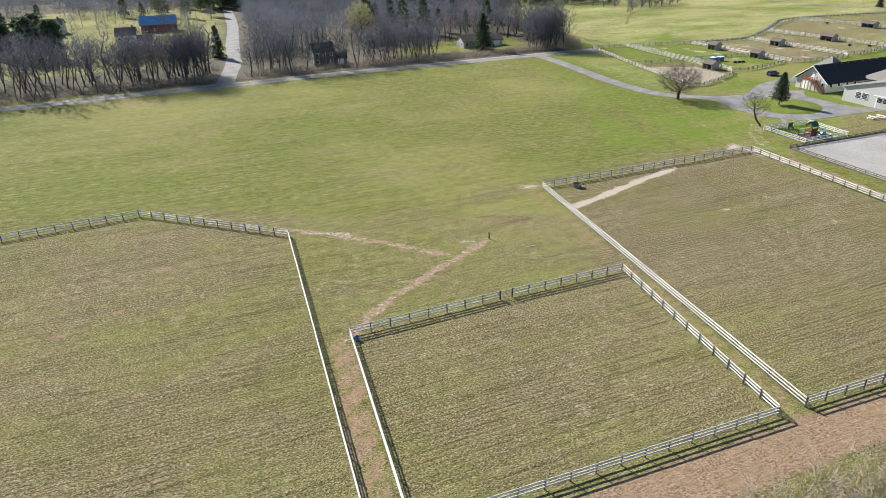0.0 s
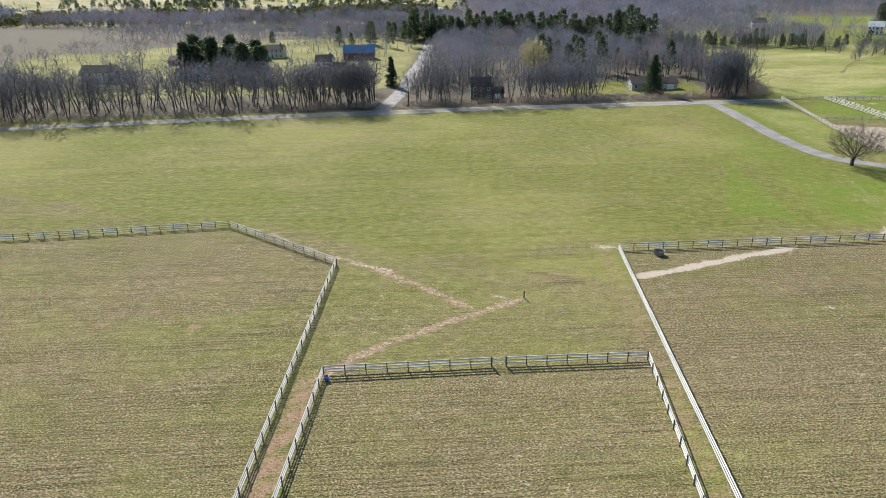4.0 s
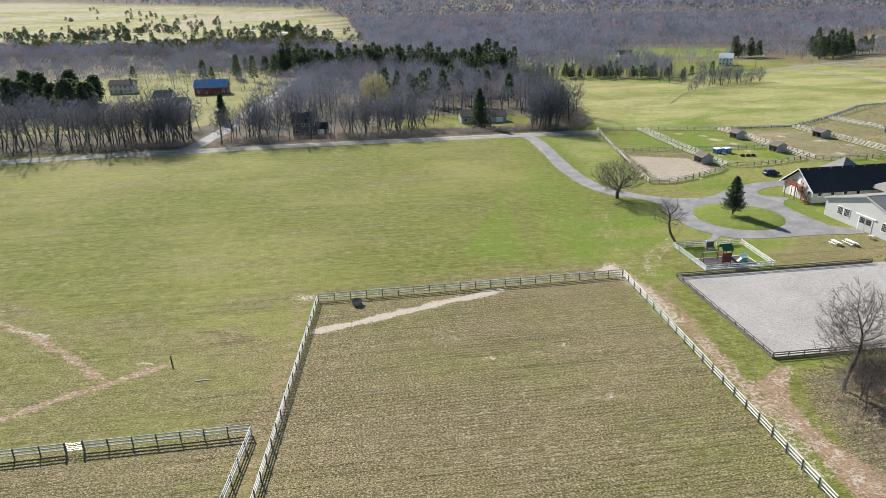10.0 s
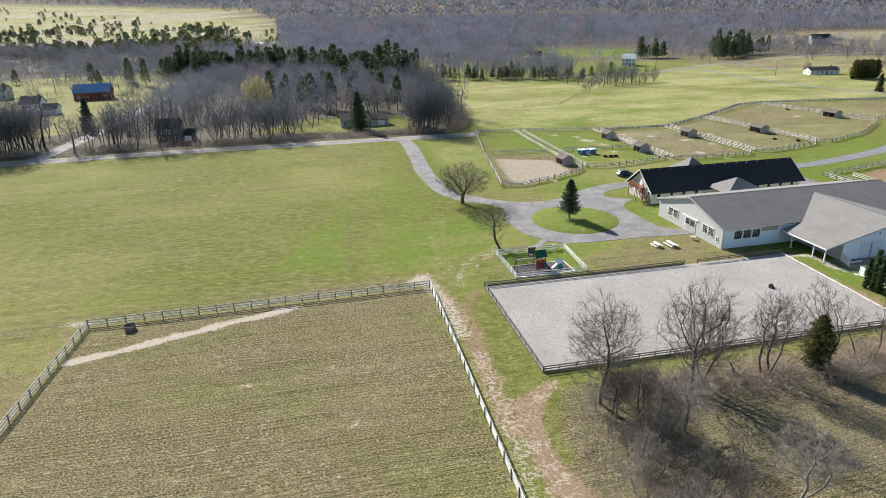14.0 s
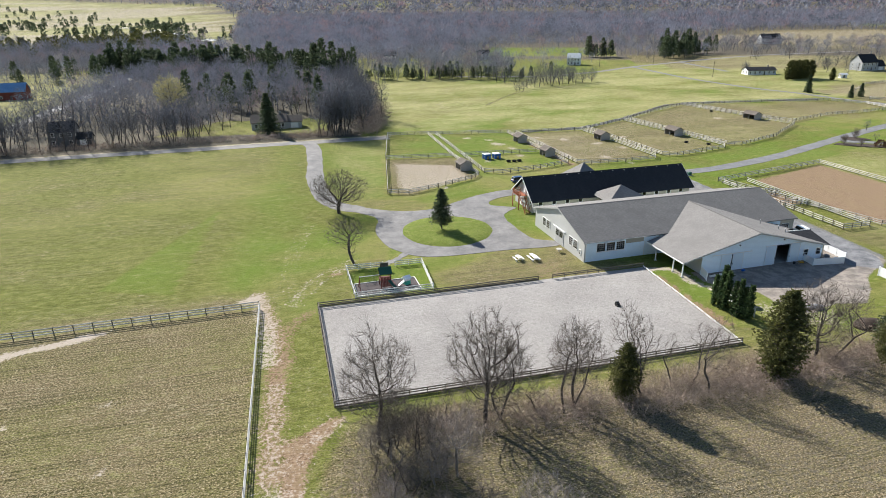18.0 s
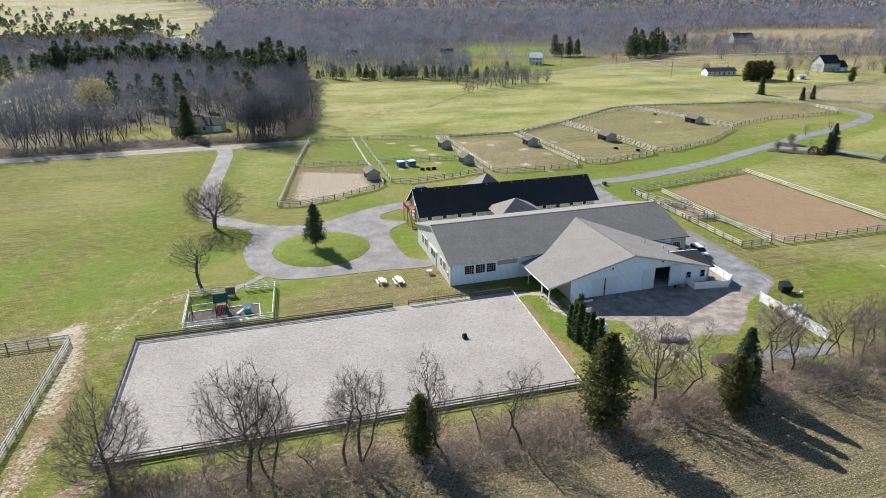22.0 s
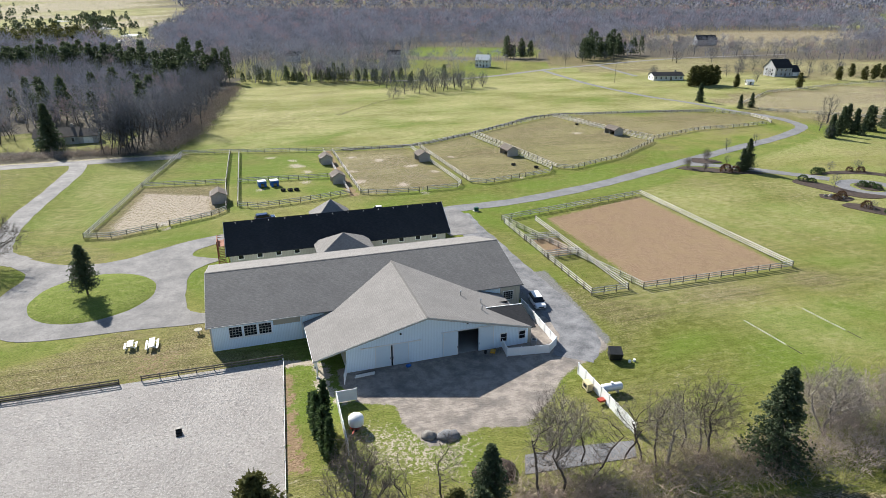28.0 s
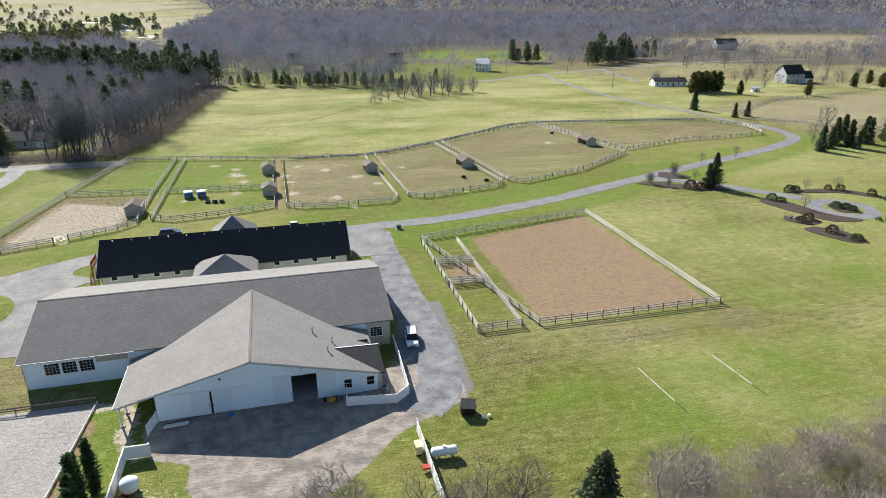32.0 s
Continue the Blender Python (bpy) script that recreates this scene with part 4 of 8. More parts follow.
def fence(pts, label, rails=(0.42, 0.85, 1.28), rail=RAIL_MESH, post=POST_MESH, bay=2.84, side=1, group="paddock fences", closed=False, extra=None):
    """Posts with rails on one side along a polyline."""
    pts = list(pts) + ([pts[0]] if closed else [])
    top = empty("fence", pose(*pts[0], 0), label, "fence", group)
    inv = Vector((*pts[0], 0))
    posts = []
    for (ax, ay), (bx, by) in zip(pts[:-1], pts[1:]):
        L = math.hypot(bx - ax, by - ay)
        n = max(1, round(L / bay))
        ang = math.degrees(math.atan2(by - ay, bx - ax))
        ux, uy = (bx - ax) / L, (by - ay) / L
        for k in range(n):
            posts.append((ax + ux * L * k / n, ay + uy * L * k / n, ang))
        off = 0.09 * side
        for h in rails:
            k = 0
            while k < n:
                w = min(2, n - k)
                s0 = L * k / n
                x, y = ax + ux * s0 - uy * off, ay + uy * s0 + ux * off
                dz = fence_rng.uniform(-0.02, 0.02)
                m = pose(x - inv.x, y - inv.y, h + dz, 0, fence_rng.uniform(-0.25, 0.25), ang) @ Matrix.Diagonal((L * w / n, 1, 1, 1))
                part("rail", rail, None, top, "", m)
                k += w
        if extra:
            for k in range(n):
                s0 = L * k / n
                part("kick_board", extra, None, top, "", pose(ax + ux * s0 + uy * off - inv.x, ay + uy * s0 - ux * off - inv.y, 0.16, 0, 0, ang) @ Matrix.Diagonal((L / n, 1, 1, 1)))
    if not closed:
        posts.append((*pts[-1], posts[-1][2]))
    for x, y, a in posts:
        part("post", post, None, top, "", pose(x - inv.x, y - inv.y, fence_rng.uniform(-0.04, 0.03), fence_rng.uniform(-1.2, 1.2), fence_rng.uniform(-1.2, 1.2), a))
    return top


GREY = "weathered grey three-rail wooden paddock fence"
DARKF = "dark weathered three-rail wooden paddock fence on grass"


def lerp(a, b, s):
    return (a[0] + (b[0] - a[0]) * s, a[1] + (b[1] - a[1]) * s)


fence(WEST_FENCE[:4], GREY)
fence(WEST_FENCE[3:], GREY + " beside a muddy track", side=-1)
fence([(6, 22), (-1.7, 43.2), (-10.9, 69.9), (9.2, 79.2)], GREY + " beside a muddy track")
fence([(11.0, 80.0), (28.4, 87.6), (38.0, 55.0), (9.1, 43.4), (-6, 37.3)], GREY + " round a small paddock")
fence([PADDOCK[0], PADDOCK[1], PADDOCK[2], PADDOCK[3]], GREY + " round a large paddock")
fence([PADDOCK[0], PADDOCK[3]], GREY + " beside a dirt track")
# arena rail, with a gap at the north side
ga, gb = (117.8, 163.6), (120.4, 164.7)
fence([ga, ARENA[0], ARENA[1], ARENA[2]], "low dark two-rail arena fence with a kick board", (0.5, 0.85), RAILD_MESH, LOWPOST_MESH, 2.4, 1, "arena fence", extra=board("kick_board", M_RAILD, 0.05, 0.24))
fence([gb, ARENA[3]], "low dark two-rail arena fence with a kick board", (0.5, 0.85), RAILD_MESH, LOWPOST_MESH, 2.4, -1, "arena fence")
fence([ARENA[3], ARENA[2]], "low white-boarded arena edge", (0.22,), WHITE_MESH, mesh_of(box(-0.06, -0.06, -0.3, 0.06, 0.06, 0.42, 0.01), "post", M_BOARDW), 2.4, 1, "arena fence")
# far paddocks
N1, N2, N3, N4, N5, N6, N7, N8, N9, N10 = (60.5, 293.5), (75.8, 296.9), (78.6, 297.4), (106.2, 302.8), (109.2, 302.8), (134.8, 311.4), (137.0, 314.3), (154, 334.6), (156, 337.8), (187.3, 380.3)
fence([N1, N2, N3, N4, N5, N6, N7, N8, N9, (170, 358), N10, (225, 393), (262, 401)], DARKF, rail=RAILM_MESH)
fence([N1, (68, 257.5), (78.1, 215.2), (83.7, 216.3), (90.6, 222.9)], DARKF, rail=RAILM_MESH)
fence([(92.4, 225.2), (98.9, 232.8), (100.6, 237.5), (90.3, 260.6), N2], DARKF, rail=RAILM_MESH)
fence([(68.9, 254.6), (90.2, 261.0)], DARKF, rail=RAILM_MESH)
fence([N3, (93.2, 262.0), (102, 240.8), (107.5, 240.3), (116.5, 246), (127.3, 254.8), N4], DARKF, rail=RAILM_MESH)
fence([(93.2, 262), (119.6, 270.8)], DARKF, rail=RAILM_MESH)
fence([N5, (130, 255.6), (134.5, 254.9), (145.4, 258.6)], DARKF, rail=RAILM_MESH)
fence([(147.5, 260.1), (155.4, 263.6), (156.1, 267.6), N6], DARKF, rail=RAILM_MESH)
fence([N7, (158.4, 269.6), (163, 268.7), (172.4, 275.7)], DARKF, rail=RAILM_MESH)
fence([(174.2, 277.1), (181.5, 282.5), (182.4, 286.9), N8], DARKF, rail=RAILM_MESH)
fence([N9, (183.9, 289.1), (188.7, 287.9), (204.2, 303.7)], DARKF, rail=RAILM_MESH)
fence([(205.9, 305.8), (221.2, 331.2), N10], DARKF, rail=RAILM_MESH)
fence([(190.5, 381), (206, 357), (222.6, 337.2), (243.4, 355.8), (261.6, 364.2), (277.6, 374.1), (278.6, 381), (275, 392), (262.6, 400)], DARKF, rail=RAILM_MESH)
# mud lot and pens
fence(MUD_LOT, "brown weathered rail fence round a bare soil lot", closed=True, side=-1, rail=RAILM_MESH)
P0, P1, P2, P3 = (168.6, 235.2), (184.6, 198.8), (191.4, 201.8), (175.9, 238.0)
fence([P0, P1, P2, P3], "brown weathered rail fence round narrow pens", group="pen fences", rail=RAILM_MESH)
for s in (0.28, 0.31, 0.53, 0.56):
    fence([lerp(P0, P1, s), lerp(P3, P2, s)], "brown weathered rail fence between narrow pens", group="pen fences", rail=RAILM_MESH)
# distant fence by the straw field
fence([(281, 424), (310, 470), (360, 505), (420, 540)], DARKF, rail=RAILM_MESH, bay=4)
fence([(284, 408), (330, 392), (380, 400)], DARKF, rail=RAILM_MESH, bay=4)


# ---- barns ----
def window(parent, x, y, z, w, h, ang, panes=(2, 2), trim=M_WHITE, sash=None):
    """A window on a wall: frame, sill, glass panes and bars; x, y, z is the middle, ang the wall's outward turn."""
    win = new("window")
    win.parent = parent
    win.matrix_local = pose(x, y, z, 0, 0, ang)
    bm = bmesh.new()
    t = 0.1
    for a, b, c, d in ((-w / 2 - t, -h / 2 - t, w / 2 + t, -h / 2), (-w / 2 - t, h / 2, w / 2 + t, h / 2 + t), (-w / 2 - t, -h / 2, -w / 2, h / 2), (w / 2, -h / 2, w / 2 + t, h / 2)):
        box(a, -0.07, b, c, 0.02, d, bm=bm)
    part("window_frame", bm, trim, win)
    nx, ny = panes
    pm = mesh_of(box(-w / nx / 2, -0.012, -h / ny / 2, w / nx / 2, 0.012, h / ny / 2), "pane", M_GLASS)
    for i in range(nx):
        for j in range(ny):
            part("pane", pm, None, win, "", pose(-w / 2 + w * (i + 0.5) / nx, -0.02, -h / 2 + h * (j + 0.5) / ny))
    for i in range(1, nx):
        part("glazing_bar", box(-w / 2 + w * i / nx - 0.025, -0.055, -h / 2, -w / 2 + w * i / nx + 0.025, -0.01, h / 2), sash or trim, win)
    for j in range(1, ny):
        part("glazing_bar", box(-w / 2, -0.052, -h / 2 + h * j / ny - 0.025, w / 2, -0.012, -h / 2 + h * j / ny + 0.025), sash or trim, win)
    return win


def gable_wall(x, y0, y1, ym, ze, zr, t=0.2):
    """A gable end standing across x."""
    bm = bmesh.new()
    prof = [(y0, 0), (y1, 0), (y1, ze), (ym, zr), (y0, ze)]
    a = [bm.verts.new((x, y, z)) for y, z in prof]
    b = [bm.verts.new((x + t, y, z)) for y, z in prof]
    bm.faces.new(a)
    bm.faces.new(b[::-1])
    for i in range(5):
        bm.faces.new((a[i], b[i], b[(i + 1) % 5], a[(i + 1) % 5]))
    return bm


def main_barn():
    b = empty("indoor_arena_barn", BARN, "long pale metal-sided barn with a grey shingle roof", "barn")
    L, W, ze, zr = 49.4, 23.3, 4.35, 7.75
    m = W / 2
    clad("wall", gable_wall(0, 0.003, W - 0.003, m, ze, zr - 0.1), M_SIDE, b, "light grey ribbed gable wall")
    clad("wall", gable_wall(L - 0.2, 0.003, W - 0.003, m, ze, zr - 0.1), M_SIDE, b, "light grey ribbed gable wall")
    clad("wall", box(0.2, 0, 0, L - 0.2, 0.2, ze), M_SIDEB, b, "white ribbed side wall")
    clad("wall", box(0.2, W - 0.2, 0, L - 0.2, W, ze), M_SIDEB, b)
    k = (zr - ze) / m
    o = 0.55
    # sun shading put into the tones: darker shingle south, lighter on the sunward north
    clad("roof", slab([(-0.45, -o, ze - o * k + 0.12), (L + 0.45, -o, ze - o * k + 0.12), (L + 0.45, m, zr + 0.12), (-0.45, m, zr + 0.12)], 0.16), M_SHINGLE, b, "grey shingled slope, darkened as the side away from the sun")
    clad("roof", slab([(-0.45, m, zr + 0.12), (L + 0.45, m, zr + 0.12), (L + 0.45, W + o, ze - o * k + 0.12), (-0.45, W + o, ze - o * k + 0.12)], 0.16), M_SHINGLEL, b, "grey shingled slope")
    part("ridge_cap", slab([(-0.46, m - 0.2, zr + 0.10), (L + 0.46, m - 0.2, zr + 0.10), (L + 0.46, m, zr + 0.17), (-0.46, m, zr + 0.17)], 0.04), M_SHINGLEL, b)
    for x in (-0.5, L + 0.46):
        bm = slab([(x, -o, ze - o * k + 0.1), (x + 0.04, -o, ze - o * k + 0.1), (x + 0.04, m, zr + 0.1), (x, m, zr + 0.1)], 0.3)
        slab([(x, m, zr + 0.1), (x + 0.04, m, zr + 0.1), (x + 0.04, W + o, ze - o * k + 0.1), (x, W + o, ze - o * k + 0.1)], 0.3, bm)
        part("barge_board", bm, M_SIDE, b)
    part("gutter", box(-0.4, -o - 0.14, ze - 0.22, 14, -o - 0.01, ze - 0.08, 0.02), M_SIDE, b)
    for x in (0.25, 13.2):
        part("downpipe", tube((x, -0.1, 0.1), (x, -0.12, ze - 0.2), 0.06, 0.06, 8), M_WHITE, b)
    # tan translucent band and doors on the south wall
    part("light_panel", box(9.0, -0.03, 3.0, 13.0, -0.004, ze - 0.25), M_TAN, b, "tan upper wall panel")
    for i in range(3):
        window(b, 3.55 + i * 2.12, -0.03, 2.75, 1.75, 1.65, 0, (4, 4), M_VINYL, M_CONC)
    part("window_surround", box(2.5, -0.045, 1.66, 8.9, -0.005, 1.82), M_WHITE, b)
    # west gable: two window groups and a sliding double door
    for c in (4.7, 17.5):
        for d in (-1.0, 1.0):
            window(b, -0.03, c + d, 2.5, 1.6, 1.7, -90, (4, 4), M_WHITE, M_CONC)
    door = part("sliding_door", box(-0.12, 9.2, 0.05, -0.02, 10.9, 3.2, 0.01), M_SIDE, b)
    door2 = part("sliding_door", box(-0.12, 11.0, 0.05, -0.02, 12.7, 3.2, 0.01), M_SIDE, b)
    for d, y0 in ((door, 9.35), (door2, 11.15)):
        for i in range(4):
            for j in range(3):
                part("pane", box(-0.14, y0 + i * 0.36, 1.7 + j * 0.42, -0.125, y0 + i * 0.36 + 0.3, 1.7 + j * 0.42 + 0.36), M_GLASS, d)
    part("door_track", box(-0.2, 8.2, 3.25, -0.02, 13.8, 3.45, 0.02), M_WHITE, b)
    for y in (9.1, 12.8):
        part("door_post", box(-0.1, y - 0.08, 0, -0.01, y + 0.08, 3.3), M_WHITE, b)
    window(b, -0.03, 1.6, 1.6, 0.5, 0.9, -90, (1, 2))
    # east part of the south wall
    window(b, 47.3, -0.03, 2.4, 1.7, 1.5, 0, (4, 4), M_WHITE, M_CONC)
    clad("end_panel", box(45.9, -0.05, 0, 49.4, -0.004, ze - 0.1), M_TAN, b)
    return b


main_barn()


def wing():
    b = empty("barn_wing", BARN, "white gabled barn wing with a broad grey shingle roof and porch", "barn")
    u0, u1, v0, v1, um, zr, k = 18.0, 45.6, -11.7, -0.02, 29.6, 7.1, 0.252
    z_at = lambda u: zr - abs(u - um) * k
    # front wall in pieces round the open doorway
    d0, d1, dh = 34.4, 37.6, 3.9

    def front(a, c, z0):
        prof = [(a, z0), (c, z0), (c, z_at(c) - 0.1)] + ([(um, zr - 0.1)] if a < um < c else []) + [(a, z_at(a) - 0.1)]
        bm = bmesh.new()
        f = [bm.verts.new((x, v0, z)) for x, z in prof]
        g = [bm.verts.new((x, v0 + 0.2, z)) for x, z in prof]
        bm.faces.new(f)
        bm.faces.new(g[::-1])
        for i in range(len(f)):
            bm.faces.new((f[i], g[i], g[(i + 1) % len(f)], f[(i + 1) % len(f)]))
        return bm

    clad("wall", front(u0, d0, 0), M_SIDEB, b, "white ribbed gable wall")
    clad("wall", front(d0 + 0.003, d1 - 0.003, dh), M_SIDEB, b)
    clad("wall", front(d1, u1, 0), M_SIDEB, b, "white ribbed gable wall")
    clad("wall", box(u0, v0 + 0.2, 0, u0 + 0.2, v1, z_at(u0) - 0.1), M_SIDE, b)
    clad("wall", box(u1 - 0.2, v0 + 0.2, 0, u1, v1, z_at(u1) - 0.1), M_TAN, b)
    part("floor", box(u0 + 0.2, v0 + 0.2, -0.05, u1 - 0.2, v1, 0.03), M_CONC, b)
    # near-black wall stands in for the unlit inside
    part("back_wall", box(u0 + 0.2, v1 - 4.2, 0.03, u1 - 0.2, v1 - 4.1, 3.6), M_DARK, b)
    e0, e1, f0 = 13.4, 45.8, v0 - 0.7
    # where each slope dies into the main roof
    back = lambda z: (z - 4.35 + 0.0) / (3.4 / 11.65)
    vr = back(zr)
    ve = max(-0.5, back(z_at(u0)))
    for s, ee, mat in ((-1, e0, M_SHINGLEL), (1, e1, M_SHINGLE)):
        ze = z_at(ee)
        bm = bmesh.new()
        uc = um + s * (zr - 4.2) / k
        pts = [(um, f0, zr), (um, vr + 0.4, zr), (uc, -0.45, z_at(uc)), (ee, -0.45 if s > 0 else -0.6, ze), (ee, f0, ze)]
        hi = [bm.verts.new((x, y, z + 0.1)) for x, y, z in pts]
        lo = [bm.verts.new((x, y, z - 0.06)) for x, y, z in pts]
        bm.faces.new(hi)
        bm.faces.new(lo[::-1])
        for i in range(5):
            bm.faces.new((hi[i], hi[(i + 1) % 5], lo[(i + 1) % 5], lo[i]))
        clad("roof", bm, M_SHINGLEL, b, "light grey shingled slope")
        bm = slab([(um, f0 - 0.05, zr + 0.08), (um, f0 - 0.01, zr + 0.08), (ee, f0 - 0.01, ze + 0.08), (ee, f0 - 0.05, ze + 0.08)], 0.26)
        part("barge_board", bm, M_SIDE, b)
    part("eave_board", box(e0 - 0.05, f0, z_at(e0) - 0.2, e0 - 0.01, -0.6, z_at(e0) + 0.08), M_WHITE, b)
    part("ridge_cap", box(um - 0.15, f0, zr + 0.08, um + 0.15, vr, zr + 0.13), M_SHINGLEL, b)
    # porch posts and beam
    part("porch_beam", box(13.75, -11.9, z_at(13.9) - 0.42, 14.05, -0.6, z_at(13.9) - 0.12), M_WHITE, b)
    for v in (-3.2, -8.9, -11.75):
        p = part("porch_post", box(13.8, v - 0.1, 0, 14.0, v + 0.1, z_at(13.9) - 0.42, 0.015), M_WHITE, b)
        part("footing", box(13.68, v - 0.2, 0, 14.22, v + 0.2, 0.14, 0.02), M_CONC, p)
    # sliding doors on tracks
    for a, c, h in ((22.0, 24.35, 3.35), (24.6, 27.0, 3.35), (32.0, 34.4, 3.9), (37.6, 40.0, 3.9)):
        d = part("sliding_door", box(a, v0 - 0.1, 0.08, c, v0 - 0.02, h, 0.01), M_SIDEB, b)
        for q in (a + 0.05, c - 0.13):
            part("door_stile", box(q, v0 - 0.12, 0.08, q + 0.08, v0 - 0.101, h), M_WHITE, d)
        part("door_handle", box((c if c in (24.35, 34.4) else a + 0.2) - 0.18, v0 - 0.16, 1.2, (c if c in (24.35, 34.4) else a + 0.2) - 0.12, v0 - 0.101, 1.5), M_BLACKP, d)
    # black strip on the solid wall stands in for a shaded gap
    part("dark_gap_strip", box(24.36, v0 - 0.03, 0.02, 24.59, v0 - 0.004, 3.3), M_DARK, b)
    part("door_track", box(20.0, v0 - 0.16, 3.4, 28.8, v0 - 0.02, 3.55, 0.02), M_WHITE, b)
    part("door_track", box(31.8, v0 - 0.16, 3.95, 40.2, v0 - 0.02, 4.1, 0.02), M_WHITE, b)
    for u, z in ((25.8, 4.9), (35.8, 5.0)):
        part("wall_lamp", box(u - 0.12, v0 - 0.22, z - 0.1, u + 0.12, v0 - 0.003, z + 0.14, 0.03), M_BLACKP, b)
    window(b, 41.6, v0 - 0.02, 1.65, 0.95, 1.25, 0, (1, 2), M_WHITE)
    window(b, 44.6, v0 - 0.02, 1.65, 0.95, 1.25, 0, (1, 2), M_WHITE)
    # low side roof with its own ridge, vents
    bm = slab([(40.5, -7.2, 4.50), (46.5, -7.2, 4.30), (46.5, -12.45, 3.02), (45.7, -12.45, 3.08)], 0.14)
    clad("side_roof", bm, M_BLACKROOF, b, "dark shingled lean-to roof")
    clad("side_wall", box(45.62, -11.5, 0, 46.2, -7.4, 2.75), M_TAN, b)
    part("fascia", slab([(40.5, -7.19, 4.56), (46.5, -7.19, 4.36), (46.5, -7.05, 4.36), (40.5, -7.05, 4.56)], 0.35), M_WHITE, b)
    for u, v in ((37.8, -3.0), (40.3, -5.4), (39.5, -8.0)):
        p = part("vent_pipe", tube((u, v, z_at(u)), (u, v, z_at(u) + 0.8), 0.09, 0.09, 8), M_METAL, b)
        part("cap", tube((u, v, z_at(u) + 0.78), (u, v, z_at(u) + 0.95), 0.16, 0.05, 8), M_METAL, p)
    return b


wing()


def stable():
    b = empty("stable", BARN, "tan two-storey stable with a steep black shingle roof", "stable")
    u0, u1, v0, v1, vm, ze, zr = 3.0, 46.6, 31.7, 42.7, 37.2, 3.1, 7.7
    k = (zr - 2.95) / (vm - 30.7)
    clad("wall", gable_wall(u0, v0 + 0.003, v1 - 0.003, vm, ze, zr - 0.35), M_SIDE, b, "pale grey gable wall")
    clad("wall", gable_wall(u1 - 0.2, v0 + 0.003, v1 - 0.003, vm, ze, zr - 0.35), M_TAN, b)
    clad("wall", box(u0 + 0.2, v0, 0, u1 - 0.2, v0 + 0.2, ze), M_TAN, b, "tan side wall")
    clad("wall", box(u0 + 0.2, v1 - 0.2, 0, u1 - 0.2, v1, ze), M_TAN, b)
    for s in (-1, 1):
        ve = vm + s * 6.5
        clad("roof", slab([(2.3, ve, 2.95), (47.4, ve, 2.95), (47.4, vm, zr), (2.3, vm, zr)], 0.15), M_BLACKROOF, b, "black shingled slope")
        for u in (2.24, 47.41):
            part("barge_board", slab([(u, ve, 2.97), (u + 0.05, ve, 2.97), (u + 0.05, vm, zr + 0.02), (u, vm, zr + 0.02)], 0.28), M_WHITE, b)
    for i in range(14):
        part("snow_guard", box(4.5 + i * 3.2, vm - 0.5, zr - 0.36, 4.62 + i * 3.2, vm - 0.36, zr - 0.12), M_METAL, b)
    for i in range(12):
        u = 5.0 + i * 3.55
        if not 17.5 < u < 31:
            window(b, u, v0 - 0.02, 2.15, 0.95, 0.8, 0, (2, 2), M_WHITE, M_DARK)
    # west gable: upper door, ground doors, deck with stair
    part("door", box(u0 - 0.06, 36.4, 3.6, u0 - 0.004, 37.5, 5.7, 0.01), M_WHITE, b, "white upper door")
    part("door", box(u0 - 0.06, 37.4, 0.05, u0 - 0.004, 40.0, 2.5, 0.01), M_WHITE, b, "white garage door")
    window(b, u0 - 0.02, 33.0, 2.4, 0.8, 0.9, -90, (2, 2), M_WHITE, M_DARK)
    d = part("stall_door", box(u0 - 0.06, 32.4, 0.05, u0 - 0.004, 33.7, 1.8, 0.01), M_TAN, b)
    for a in (1, -1):
        part("brace", slab([(u0 - 0.09, 33.05 - a * 0.6, 0.1), (u0 - 0.065, 33.05 - a * 0.6, 0.1), (u0 - 0.065, 33.05 + a * 0.6, 1.75), (u0 - 0.09, 33.05 + a * 0.6, 1.75)], 0.12), M_WHITE, d)
    deck = empty("deck", BARN, "reddish stained wooden deck with stairs on the stable's gable", "deck")
    dz = 3.5
    for i in range(20):
        v = 35.0 + i * 0.2
        part("plank", box(0.6, v, dz - 0.04, u0 - 0.08, v + 0.185, dz), M_REDWOOD, deck)
    for u, v in ((0.7, 35.1), (0.7, 38.9), (2.6, 35.1), (2.6, 38.9)):
        part("post", box(u - 0.08, v - 0.08, 0, u + 0.08, v + 0.08, dz + 1.0), M_REDWOOD, deck)
    for h in (0.5, 0.95):
        part("rail", box(0.64, 35.1, dz + h, 0.74, 38.9, dz + h + 0.09), M_REDWOOD, deck)
        part("rail", box(0.7, 38.85, dz + h, 2.6, 38.95, dz + h + 0.09), M_REDWOOD, deck)
    for i in range(18):
        part("baluster", box(0.66, 35.2 + i * 0.2, dz + 0.08, 0.71, 35.24 + i * 0.2, dz + 0.95), M_REDWOOD, deck)
    for i in range(14):
        z = dz - 0.05 - i * 0.245
        part("tread", box(0.9, 34.9 - i * 0.26 - 0.26, z - 0.2, 2.1, 34.9 - i * 0.26, z - 0.15), M_REDWOOD, deck)
    for u in (0.85, 2.1):
        part("stringer", slab([(u, 35.0, dz - 0.02), (u + 0.06, 35.0, dz - 0.02), (u + 0.06, 31.2, 0.12), (u, 31.2, 0.12)], 0.3), M_REDWOOD, deck)
        part("handrail", slab([(u, 35.0, dz + 0.98), (u + 0.06, 35.0, dz + 0.98), (u + 0.06, 31.2, 1.05), (u, 31.2, 1.05)], 0.1), M_REDWOOD, deck)
        for i in range(4):
            v = 34.6 - i * 1.05
